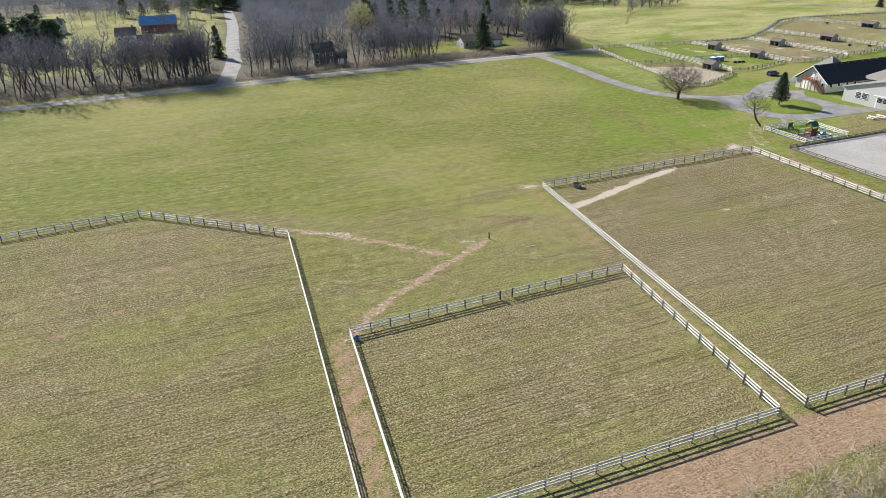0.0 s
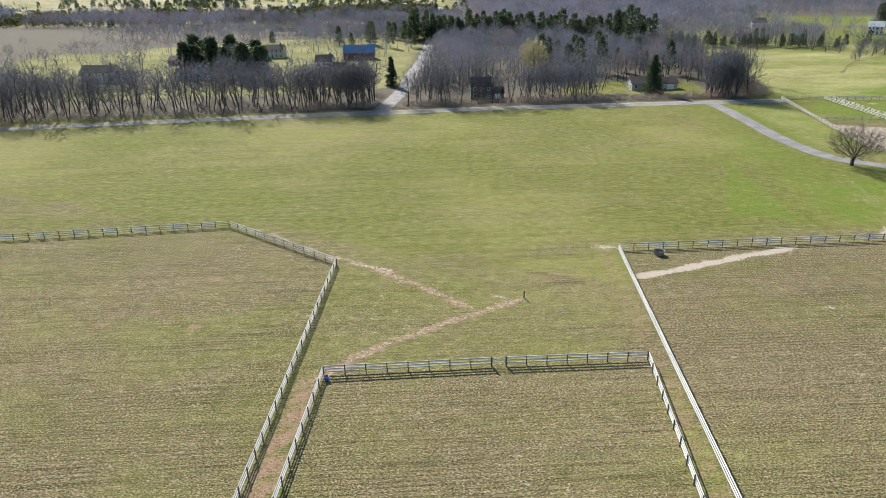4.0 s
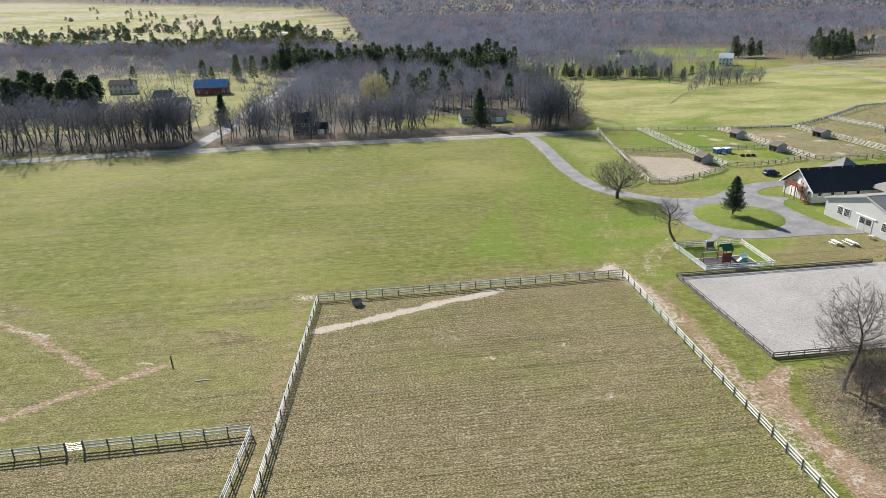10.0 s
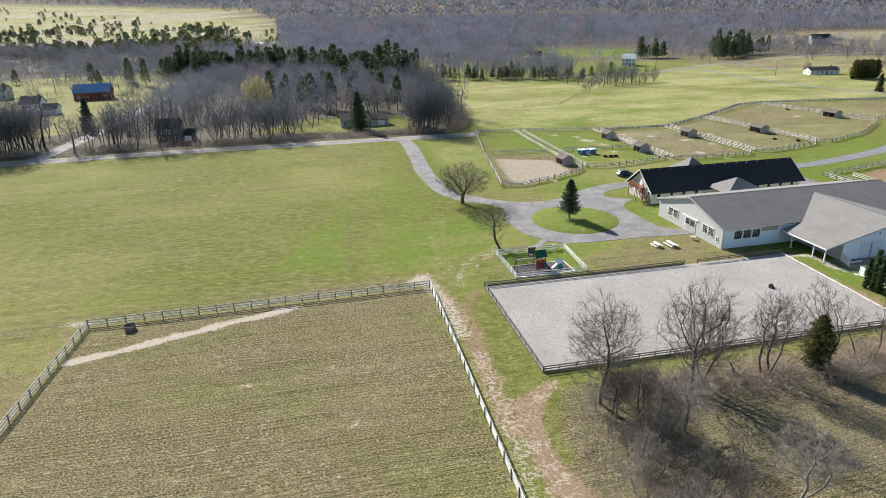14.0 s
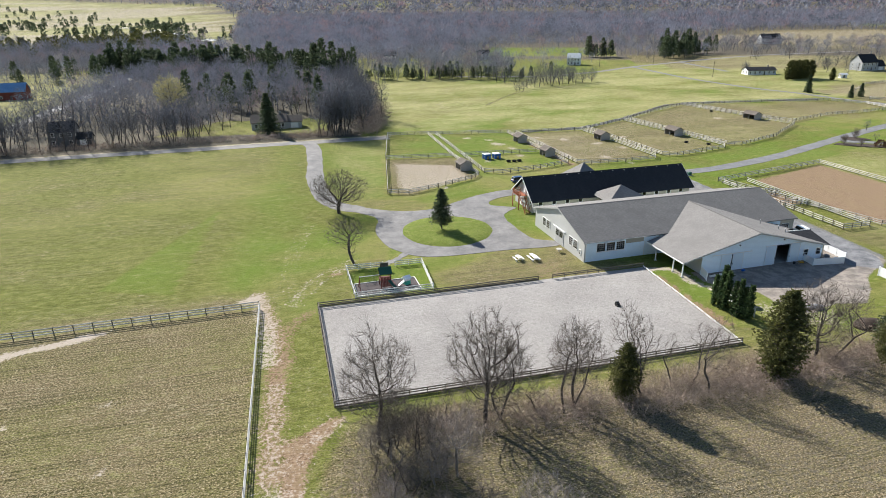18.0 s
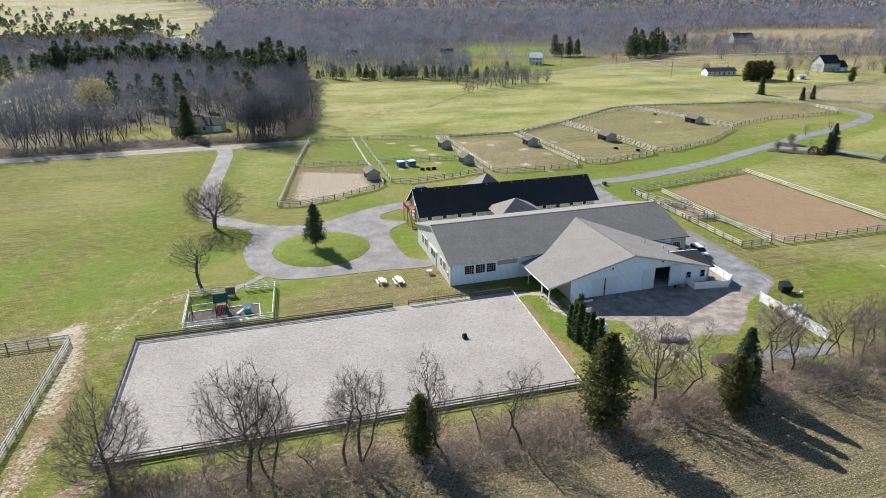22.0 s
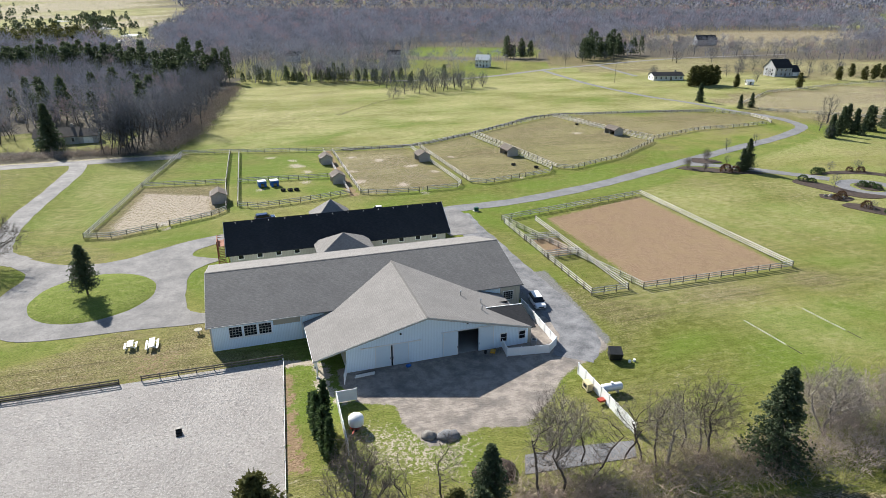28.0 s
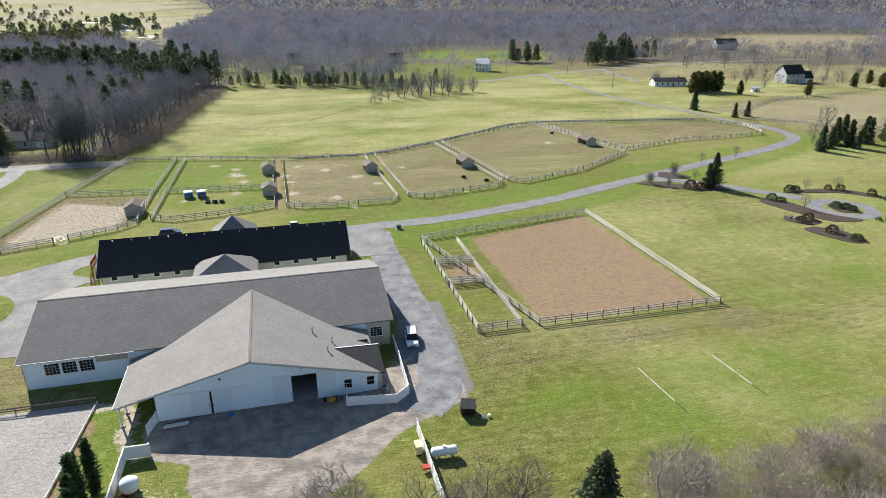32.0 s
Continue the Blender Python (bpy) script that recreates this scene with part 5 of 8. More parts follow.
            z = dz - 0.02 - (35 - v) * 0.89
            part("baluster", box(u, v, max(0, z - 0.2), u + 0.06, v + 0.06, z + 0.98), M_REDWOOD, deck)
    # hipped link roof and the north entrance roof
    for nm, cu, cv, hu, hv, z0, z1, wall in (("link_building", 24.5, 28.4, 5.6, 4.4, 3.3, 6.2, 4.6), ("entrance_pavilion", 25.0, 48.6, 4.6, 4.6, 3.0, 7.0, 4.0)):
        h = empty(nm, BARN, "small hipped grey-shingled building beside the stable", "building")
        bm = bmesh.new()
        base = [bm.verts.new(c) for c in ((cu - hu, cv - hv, z0), (cu + hu, cv - hv, z0), (cu + hu, cv + hv, z0), (cu - hu, cv + hv, z0))]
        top = bm.verts.new((cu, cv, z1))
        bm.faces.new(base[::-1])
        for i in range(4):
            bm.faces.new((base[i], base[(i + 1) % 4], top))
        clad("roof", bm, M_SHINGLEL, h)
        for du in (-1, 1):
            for dv in (-1, 1):
                part("post", box(cu + du * wall - 0.12, cv + dv * (hv - 0.5) - 0.12, 0, cu + du * wall + 0.12, cv + dv * (hv - 0.5) + 0.12, z0), M_WHITE, h)
        part("wall", box(cu - wall + 0.3, cv - hv + 0.8, 0, cu + wall - 0.3, cv - hv + 1.0, z0), M_TAN, h)


stable()

# ---- trees ----
def tubes(segs, sides=3):
    """Tapered tubes over rows of x0 y0 z0 x1 y1 z1 r0 r1."""
    s = np.asarray(segs, float)
    a, b, r0, r1 = s[:, :3], s[:, 3:6], s[:, 6], s[:, 7]
    d = b - a
    d /= np.linalg.norm(d, axis=1)[:, None] + 1e-9
    ref = np.where(np.abs(d[:, 2:3]) > 0.9, [[1.0, 0, 0]], [[0, 0, 1.0]])
    p = np.cross(d, ref)
    p /= np.linalg.norm(p, axis=1)[:, None]
    q = np.cross(d, p)
    n = len(s)
    ang = np.arange(sides) * 2 * np.pi / sides
    ring = p[:, None] * np.cos(ang)[None, :, None] + q[:, None] * np.sin(ang)[None, :, None]
    v = np.concatenate([a[:, None] + ring * r0[:, None, None], b[:, None] + ring * r1[:, None, None]], axis=1).reshape(-1, 3)
    base = np.arange(n)[:, None] * 2 * sides
    i = np.arange(sides)[None]
    j = (np.arange(sides)[None] + 1) % sides
    f = np.stack([base + i, base + j, base + j + sides, base + i + sides], axis=-1).reshape(-1, 4)
    return v, f


def grow(seed, height, crown, trunk, first=0.25, n=500, step=0.45, forks=1, lean=0.0, wob=0.10, up=0.10, tip=0.011, tips=3, reach=1.2, leader=0.35, toward=None):
    """Segments of a leafless tree whose branches fill a lumpy dome: rows of x0 y0 z0 x1 y1 z1 r0 r1."""
    rng = np.random.default_rng(seed)
    d = rng.normal(0, 1, (n, 3))
    d /= np.linalg.norm(d, axis=1)[:, None]
    az = np.arctan2(d[:, 1], d[:, 0])
    ph = rng.uniform(0, 6.28, 4)
    ph[3] = ph[3] if toward is None else toward
    lump = 1 + 0.16 * np.sin(3 * az + ph[0]) * np.cos(2 * d[:, 2] + ph[1]) + 0.12 * np.sin(5 * az + 4 * d[:, 2] + ph[2])
    half = height * (1 - first) / 2
    goal = np.array([0, 0, height * first + half]) + d * (rng.uniform(0.05, 1, n) ** 0.42 * lump)[:, None] * [crown, crown, half]
    goal[:, :2] += lean * goal[:, 2:3] * np.array([math.cos(ph[3]), math.sin(ph[3])])
    nodes, above = [np.zeros(3)], [-1]
    for f in range(forks):
        a0 = ph[3] + 6.283 * f / forks
        tilt = lean + (0.30 if forks > 1 else 0.0)
        way = np.array([math.cos(a0) * tilt, math.sin(a0) * tilt, 1.0])
        p, k = np.zeros(3), 0
        while p[2] < height * (first + leader * (1 - first)) * rng.uniform(0.9, 1.0):
            way = way / np.linalg.norm(way) + rng.normal(0, wob, 3) * [1, 1, 0.3] + [0, 0, 0.05]
            p = p + way / np.linalg.norm(way) * step
            nodes.append(p)
            above.append(k)
            k = len(nodes) - 1
    pts = np.array(nodes)
    up_of = np.array(above)
    gap = np.linalg.norm(goal[:, None] - pts[None], axis=2)
    near, dist = gap.argmin(1), gap.min(1)
    for turn in range(60):
        live = dist > step * 1.25
        if not live.any() or len(pts) > 5000:
            break
        who, back = np.unique(near[live], return_inverse=True)
        pull = goal[live] - pts[near[live]]
        pull /= np.linalg.norm(pull, axis=1)[:, None]
        mean = np.zeros((len(who), 3))
        np.add.at(mean, back, pull)
        mean = mean / (np.linalg.norm(mean, axis=1)[:, None] + 1e-6) + rng.normal(0, wob * 1.6, mean.shape) + [0, 0, up]
        mean /= np.linalg.norm(mean, axis=1)[:, None]
        fresh = pts[who] + mean * step
        base = len(pts)
        pts, up_of = np.r_[pts, fresh], np.r_[up_of, who]
        gap = np.linalg.norm(goal[:, None] - fresh[None], axis=2)
        best = gap.min(1)
        closer = best < dist
        near[closer], dist[closer] = base + gap.argmin(1)[closer], best[closer]
        goal, near, dist = goal[live], near[live], dist[live]
    ends = np.bincount(up_of[1:], minlength=len(pts)) == 0
    load = ends.astype(float)
    for i in range(len(pts) - 1, 0, -1):
        load[up_of[i]] += load[i]
    grade = math.log(trunk / tip) / math.log(max(load[0], 2))
    r = tip * np.maximum(load, 1) ** grade
    i = np.arange(1, len(pts))
    segs = np.c_[pts[up_of[i]], pts[i], np.minimum(r[up_of[i]], r[i] * 1.5), r[i]]
    slim = segs[segs[:, 7] < tip * 2.6]
    slim = np.repeat(slim, tips, axis=0)
    way = slim[:, 3:6] - slim[:, :3]
    way = way / np.linalg.norm(way, axis=1)[:, None] + rng.normal(0, 0.5, way.shape) + [0, 0, 0.2]
    start = slim[:, :3] + (slim[:, 3:6] - slim[:, :3]) * rng.uniform(0.2, 1.0, (len(slim), 1))
    fine = np.c_[start, start + way * step * reach * rng.uniform(0.5, 1.3, (len(slim), 1)), np.full((len(slim), 2), tip * 0.8)]
    thick = segs[:, 7] > tip * 2.4
    return segs[thick], np.r_[segs[~thick], fine]


def slivers(t, seed, widen):
    """Twigs as single tapering blades."""
    a, b = t[:, :3], t[:, 3:6]
    s = np.cross(b - a, np.random.default_rng(seed).normal(0, 1, a.shape))
    s /= np.linalg.norm(s, axis=1)[:, None] + 1e-9
    w = t[:, 6:7] * widen
    v = np.stack([a - s * w, a + s * w, b + s * w * 0.6, b - s * w * 0.6], 1).reshape(-1, 3)
    return v, np.arange(len(v)).reshape(-1, 4)


def bare_kind(seed, height, trunk, bark=None, twig=None, sides=5, widen=1.0, **kw):
    """Shared meshes of one leafless tree: trunk with limbs, and crown of twigs."""
    thick, thin = grow(seed, height, trunk=trunk, **kw)
    tv, tf = tubes(thick, sides)
    sv, sf = slivers(thin, seed, widen)
    return arrays("trunk", tv, tf, bark or M_BARK, True), arrays("crown", sv, sf, twig or M_TWIG)


tree_rng = random.Random(11)


def place_tree(kind, x, y, scale, label, category="tree", group="bare trees", name="tree", turn=None, z=0.0):
    e = empty(name, pose(x, y, z, 0, 0, tree_rng.uniform(0, 360) if turn is None else turn) @ Matrix.Diagonal((scale, scale, scale, 1)), label, category, group)
    part("trunk", kind[0], None, e)
    part("crown", kind[1], None, e)
    return e


OPEN = [bare_kind(31 + i, 10, 0.19, crown=3.3, first=0.16, n=1300, step=0.32, tips=4, wob=0.08, leader=0.2, up=0.16, reach=1.9) for i in range(2)]
TALL = [bare_kind(51 + i, 12, 0.21, crown=3.6, first=0.18, n=1500, step=0.36, tips=6, wob=0.07, up=0.24, leader=0.5, reach=1.9) for i in range(2)]
SPARSE = [bare_kind(71 + i, 10, 0.13, crown=2.0, first=0.30, n=360, step=0.36, tips=4, up=0.22, lean=0.08, wob=0.15, reach=1.7) for i in range(3)]
FORK = [bare_kind(91 + i, 10, 0.19, crown=3.0, first=0.26, n=900, step=0.34, tips=6, forks=2, wob=0.11, up=0.18, reach=1.9) for i in range(2)]
FRUIT = [bare_kind(111, 7, 0.33, crown=4.7, first=0.20, n=2300, step=0.28, tips=4, wob=0.14, up=0.05, leader=0.12, reach=1.8)]
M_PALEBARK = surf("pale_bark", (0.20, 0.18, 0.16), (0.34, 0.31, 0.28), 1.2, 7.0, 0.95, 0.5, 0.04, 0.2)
M_PALETWIG = twig_mat("pale_twigs", (0.20, 0.17, 0.15), (0.32, 0.28, 0.25), 0.1)
PALE = [bare_kind(121 + i, 9, 0.20, bark=M_PALEBARK, twig=M_PALETWIG, crown=3.6, first=0.24, n=900, step=0.34, tips=6, wob=0.12, up=0.12, forks=1 + i, reach=1.9) for i in range(2)]

BARE = "leafless grey-brown tree with fine twigs"
place_tree(FRUIT[0], 69.7, 198.2, 1.45, "broad leafless crab-apple tree on lawn beside the drive", turn=20)
LEANING = bare_kind(161, 8.5, 0.26, crown=3.5, first=0.34, n=800, step=0.32, tips=4, wob=0.12, up=0.06, lean=0.34, reach=1.7, toward=2.6)
place_tree(LEANING, 82.0, 167.2, 1.05, "leaning leafless brown tree on lawn", turn=0)
for x, y, h, k in ((99.5, 114.6, 14.4, TALL[0]), (111.4, 119.4, 15.0, OPEN[0]), (113.1, 121.2, 11.3, FORK[0]), (106.7, 119.9, 5.0, SPARSE[0]), (117.7, 122.8, 6.2, SPARSE[1]),
                   (120.9, 123.5, 12.2, SPARSE[2]), (122.2, 124.7, 11.8, FORK[1]), (129.1, 129.4, 12.0, SPARSE[0]), (130.8, 128.0, 11.5, SPARSE[1]), (135.1, 130.8, 7.4, SPARSE[2]),
                   (138.1, 131.8, 9.4, SPARSE[1]), (139.8, 130.1, 10.6, SPARSE[0]), (156.5, 140.5, 11.6, OPEN[1]), (159.7, 141.6, 10.2, SPARSE[1]), (164.0, 146.0, 8.5, SPARSE[2]),
                   (173.6, 148.1, 11.6, SPARSE[0]), (176.2, 149.4, 10.8, SPARSE[2]), (179.8, 152.6, 9.2, SPARSE[1]), (183.6, 155.8, 8.4, SPARSE[0]), (187.0, 155.0, 9.0, SPARSE[2]),
                   (192.0, 157.0, 8.8, SPARSE[1]), (174.3, 154.7, 8.5, SPARSE[1]), (175.8, 154.4, 9.0, PALE[1]), (178.6, 154.7, 8.2, SPARSE[2]), (185.5, 155.9, 9.0, SPARSE[0]), (188.3, 155.7, 8.0, PALE[0]), (190.5, 158.5, 9.0, SPARSE[2]), (193.5, 158.2, 9.5, FORK[1]), (154.7, 148.0, 7.5, SPARSE[2]),
                   (109.0, 110.5, 8.0, PALE[0]), (118.5, 100.5, 9.0, PALE[1]), (113.0, 103.5, 7.0, SPARSE[1]), (103.5, 105.0, 7.0, SPARSE[0])):
    place_tree(k, x, y, h / (12 if k in TALL else 10 if k not in PALE else 9), BARE + " in the hedgerow", group="hedgerow trees")
thick_rng = random.Random(5)
for i in range(34):
    t, w = thick_rng.uniform(0, 1), thick_rng.uniform(-1, 1)
    x, y = 101.5 + 9 * t + (3 + 3 * t) * w, 115 - 24 * t + 2 * w
    k = (SPARSE[i % 3], FORK[i % 2], PALE[i % 2])[(i // 2) % 3]
    place_tree(k, x, y, thick_rng.uniform(0.38, 0.72), "young leafless tree in a dense thicket beside the track", group="thicket trees")
for x, y, h, k in ((208.0, 162.6, 10.6, PALE[1]), (209.5, 164.2, 8.6, PALE[0]), (219.0, 170.5, 5.4, PALE[1]), (226.0, 173.0, 5.6, PALE[0]), (234.0, 177.0, 5.2, PALE[1])):
    place_tree(k, x, y, h / 10, BARE + " above brush", group="hedgerow trees")


# ---- evergreens ----
def tufts(points, dirs, size, rng, droop=0.0):
    """Small leaf triangles, each its own piece, turned about their branch."""
    n = len(points)
    d = dirs + rng.normal(0, 0.45, (n, 3)) + [0, 0, -droop]
    d /= np.linalg.norm(d, axis=1)[:, None] + 1e-9
    s = np.cross(d, rng.normal(0, 1, (n, 3)))
    s /= np.linalg.norm(s, axis=1)[:, None] + 1e-9
    L = size * rng.uniform(0.6, 1.4, (n, 1))
    v = np.stack([points - s * L * 0.35, points + s * L * 0.35, points + d * L + s * L * 0.12, points + d * L - s * L * 0.12], axis=1).reshape(-1, 3)
    f = np.arange(n * 4).reshape(-1, 4)
    return v, f


def conifer(seed, height, width, whorls=16, per=8, along=7, size=0.5, mat=None, base=0.08, power=0.8, lift=-0.12, shape=None):
    rng = np.random.default_rng(seed)
    segs = [(0, 0, 0, 0, 0, height * 0.5, 0.02 * height, 0.012 * height), (0, 0, height * 0.5, 0, 0, height * 0.98, 0.012 * height, 0.01)]
    pts, dirs = [], []
    for w in range(whorls):
        s = base + (1 - base) * w / whorls
        L0 = width * ((1 - s) ** power if shape is None else shape(s))
        for b in range(per):
            az = rng.uniform(0, 6.283)
            L = L0 * rng.uniform(0.65, 1.12) + 0.08
            z = height * (s + rng.uniform(-0.5, 0.5) / whorls)
            d = np.array([math.cos(az), math.sin(az), lift + rng.uniform(-0.1, 0.12)])
            segs.append((0, 0, max(z, 0.1), *(np.array([0, 0, z]) + d * L * 0.9), 0.03, 0.008))
            for k in range(along):
                t = (k + rng.uniform(0.2, 1.0)) / along
                pts.append(np.array([0, 0, z]) + d * L * t + rng.normal(0, 0.12 * size + 0.06 * L, 3) * [1, 1, 0.7])
                dirs.append(d * 0.8)
    pts, dirs = np.array(pts), np.array(dirs)
    pts[:, 2] = np.maximum(pts[:, 2], 0.15)
    v1, f1 = tufts(pts, dirs, size, rng, 0.15)
    v2, f2 = tufts(pts, np.cross(dirs, [0, 0, 1.0]) + [0, 0, 0.25], size * 0.8, rng)
    tv, tf = tubes(segs, 4)
    return arrays("trunk", tv, tf, M_BARK), arrays("crown", np.r_[v1, v2], np.r_[f1, f2 + len(v1)], mat or M_PINE)


PINE = [conifer(201, 10, 3.1, 17, 9, 8, 0.60, base=0.10, power=0.75)]
SPRUCE = [conifer(211 + i, 10, 2.6, 20, 10, 7, 0.55, base=0.03, power=0.85) for i in range(2)]
FINE = [conifer(217, 10, 3.4, 26, 16, 13, 0.25, base=0.03, power=0.85, lift=0.02)]
egg = lambda s: 0.55 + 0.9 * s if s < 0.35 else max(0.05, 0.92 * math.cos((s - 0.35) / 0.65 * 1.5))
CEDAR = [conifer(221 + i, 10, 2.9, 30, 17, 14, 0.23, M_CEDAR, 0.04, 1, 0.25, egg) for i in range(2)]
FARCEDAR = [conifer(225 + i, 10, 2.9, 14, 9, 7, 0.75, M_CEDAR, 0.04, 1, 0.25, egg) for i in range(2)]
dome = lambda s: (0.55 + 0.9 * s if s < 0.4 else 0.91 * math.sqrt(max(0.02, 1 - ((s - 0.4) / 0.62) ** 2)))
column = lambda s: min(1.0, 0.75 + s) * (1 - max(0, s - 0.45) ** 1.4 * 2.0)
ARBOR = [conifer(231, 6, 0.50, 26, 9, 4, 0.30, M_HEDGE, 0.02, 1, 0.6, column)]
WPINE = [conifer(241 + i, 16, 4.6, 15, 10, 8, 1.35, M_PINE, 0.14, 0.5, 0.10, dome) for i in range(2)]

ISLE = conifer(251, 9.6, 3.3, 24, 15, 13, 0.27, base=0.17, power=0.72, lift=0.10)
place_tree(ISLE, 96.3, 189.2, 1.0, "dark green spruce on the round grass island", group="evergreens", name="spruce_tree")
place_tree(CEDAR[0], 149.5, 134.5, 1.32, "large dense olive-green cedar in the hedgerow", group="evergreens", name="cedar_tree")
place_tree(CEDAR[1], 128.5, 126.9, 0.84, "dark cedar tangled among bare trees", group="evergreens", name="cedar_tree")
place_tree(CEDAR[1], 165.7, 139.6, 0.86, "olive cedar among bare trees", group="evergreens", name="cedar_tree")
place_tree(FINE[0], 168.6, 145.0, 0.95, "dark spruce among bare trees", group="evergreens", name="spruce_tree")
place_tree(FINE[0], 199.9, 156.6, 1.28, "dark green spruce beside brush", group="evergreens", name="spruce_tree")
place_tree(SPRUCE[0], 168.0, 141.0, 0.78, "dark green spruce beside brush", group="evergreens", name="spruce_tree")
place_tree(CEDAR[1], 120.0, 93.0, 0.7, "dark cedar among brush", group="evergreens", name="cedar_tree")
for i, (x, y) in enumerate(((146.9, 156.9), (147.6, 155.9), (148.3, 157.4), (149.0, 153.6), (149.6, 152.8), (150.2, 152.2), (150.7, 151.4), (148.2, 154.9))):
    place_tree(ARBOR[0], x, y, 0.92 + 0.06 * ((i * 7) % 5), "dark columnar arborvitae beside the arena", group="arborvitae row", name="arborvitae")


# ---- joined woods and brush ----
def scattered(name, kinds, spots, mat, label, category, seed, lo=0.8, hi=1.25):
    """Many alike plants, joined; kinds: (verts, quads); spots: rows of x, y, z, scale."""
    rng = np.random.default_rng(seed)
    spots = np.asarray(spots, float)
    pick = rng.integers(0, len(kinds), len(spots))
    vs, fs, tones, n = [], [], [], 0
    for k, (v, f) in enumerate(kinds):
        s = spots[pick == k]
        if not len(s):
            continue
        a = rng.uniform(0, 2 * np.pi, len(s))
        sc = s[:, 3] * rng.uniform(lo, hi, len(s))
        c, sn = np.cos(a) * sc, np.sin(a) * sc
        x = v[None, :, 0] * c[:, None] - v[None, :, 1] * sn[:, None] + s[:, 0:1]
        y = v[None, :, 0] * sn[:, None] + v[None, :, 1] * c[:, None] + s[:, 1:2]
        z = v[None, :, 2] * (sc * rng.uniform(0.85, 1.15, len(s)))[:, None] + s[:, 2:3]
        vs.append(np.stack([x, y, z], -1).reshape(-1, 3))
        fs.append((f[None] + (np.arange(len(s)) * len(v))[:, None, None]).reshape(-1, f.shape[1]) + n)
        tones.append(np.repeat(rng.uniform(0, 1, len(s)), len(v)))
        n += len(s) * len(v)
    me = arrays(name, np.concatenate(vs), np.concatenate(fs), mat)
    me.attributes.new("tone", "FLOAT", "POINT").data.foreach_set("value", np.concatenate(tones).astype(np.float32))
    ob = new(name, me)
    return tagged(ob, label, category, kind="stuff")


def blades(seed, n, spread, height, width, base=0.0, lean=1.0):
    """A leafless clump for afar: thin upright slivers that fan out."""
    rng = np.random.default_rng(seed)
    az = rng.uniform(0, 6.283, n)
    r = spread * np.sqrt(rng.uniform(0, 1, n))
    z0 = base + (height - base) * rng.uniform(0.0, 0.55, n)
    p = np.c_[r * 0.35 * np.cos(az), r * 0.35 * np.sin(az), z0]
    top = height * np.sqrt(np.clip(1 - 0.75 * (r / spread) ** 2, 0.1, 1)) * rng.uniform(0.82, 1.04, n)
    q = np.c_[r * lean * np.cos(az), r * lean * np.sin(az), np.maximum(top, z0 + 0.6)]
    s = rng.normal(0, 1, (n, 3)) * [1, 1, 0.1]
    s /= np.linalg.norm(s, axis=1)[:, None]
    w = width * rng.uniform(0.5, 1.3, (n, 1))
    v = np.stack([p - s * w * 0.5, p + s * w * 0.5, q + s * w * 0.3, q - s * w * 0.3], 1).reshape(-1, 3)
    return v, np.arange(4 * n).reshape(-1, 4)


def with_trunk(kind, h, r):
    v, f = kind
    tv, tf = tubes([(0, 0, -0.3, 0, 0, h, r, r * 0.5)], 4)
    return np.r_[v, tv], np.r_[f, tf + len(v)]


def sliver_tree(seed, height, trunk, widen=1.0, **kw):
    """A leafless tree for afar: verts and quads of its trunk with limbs, and of its twigs."""
    thick, thin = grow(seed, height, trunk=trunk, **kw)
    return tubes(thick, 3), slivers(thin, seed, widen)


def fuzz(seed, n, radius, height, size, width, trunk=0.25, low=0.30):
    """A leafless crown for afar: short twig slivers all through a lumpy dome, on a trunk."""
    rng = np.random.default_rng(seed)
    d = rng.normal(0, 1, (n, 3)) + [0, 0, 0.25]
    d /= np.linalg.norm(d, axis=1)[:, None]
    az = np.arctan2(d[:, 1], d[:, 0])
    lump = 1 + 0.22 * np.sin(3 * az + seed) * np.cos(3 * d[:, 2]) + 0.14 * np.sin(7 * az + 5 * d[:, 2])
    r = (rng.uniform(0.15, 1.0, n) ** 0.5 * lump)[:, None]
    half = height * (1 - low) / 2
    p = np.array([0, 0, height - half]) + d * r * [radius, radius, half]
    out = d * [1, 1, 0.6] + [0, 0, 0.6] + rng.normal(0, 0.3, (n, 3))
    out /= np.linalg.norm(out, axis=1)[:, None]
    s = np.cross(out, rng.normal(0, 1, (n, 3)))
    s /= np.linalg.norm(s, axis=1)[:, None]
    L = size * rng.uniform(0.6, 1.4, (n, 1))
    v = np.stack([p - s * width * 0.5, p + s * width * 0.5, p + out * L], 1).reshape(-1, 3)
    q = np.array([[-trunk, 0, -0.5], [trunk, 0, -0.5], [0, 0, height * 0.75], [0, -trunk, -0.5], [0, trunk, -0.5], [0, 0, height * 0.75]])
    return np.r_[v, q], np.arange(3 * n + 6).reshape(-1, 3)


def tree_pair(mesh_parts, bark, twig):
    (tv, tf), (cv, cf) = mesh_parts
    return arrays("trunk", tv, tf, bark), arrays("crown", cv, cf, twig)


WOOD = [tree_pair(sliver_tree(301 + i, 13.5 + 0.9 * i, 0.165, 1.0, crown=3.4 + 0.5 * (i % 3), first=0.22 + 0.04 * (i % 2), n=360, step=0.72, tips=4, tip=0.026, up=0.18, leader=0.45, wob=0.06, forks=1 + (i == 3), lean=0.02), M_BARKW, M_TWIGF) for i in range(5)]
BIG = [tree_pair(sliver_tree(331 + i, 15.0, 0.33, 1.0, crown=6.0 - i, first=0.14, n=480, step=0.72, tips=4, tip=0.026, up=0.12, leader=0.25), M_BARKW, M_TWIGF) for i in range(2)]
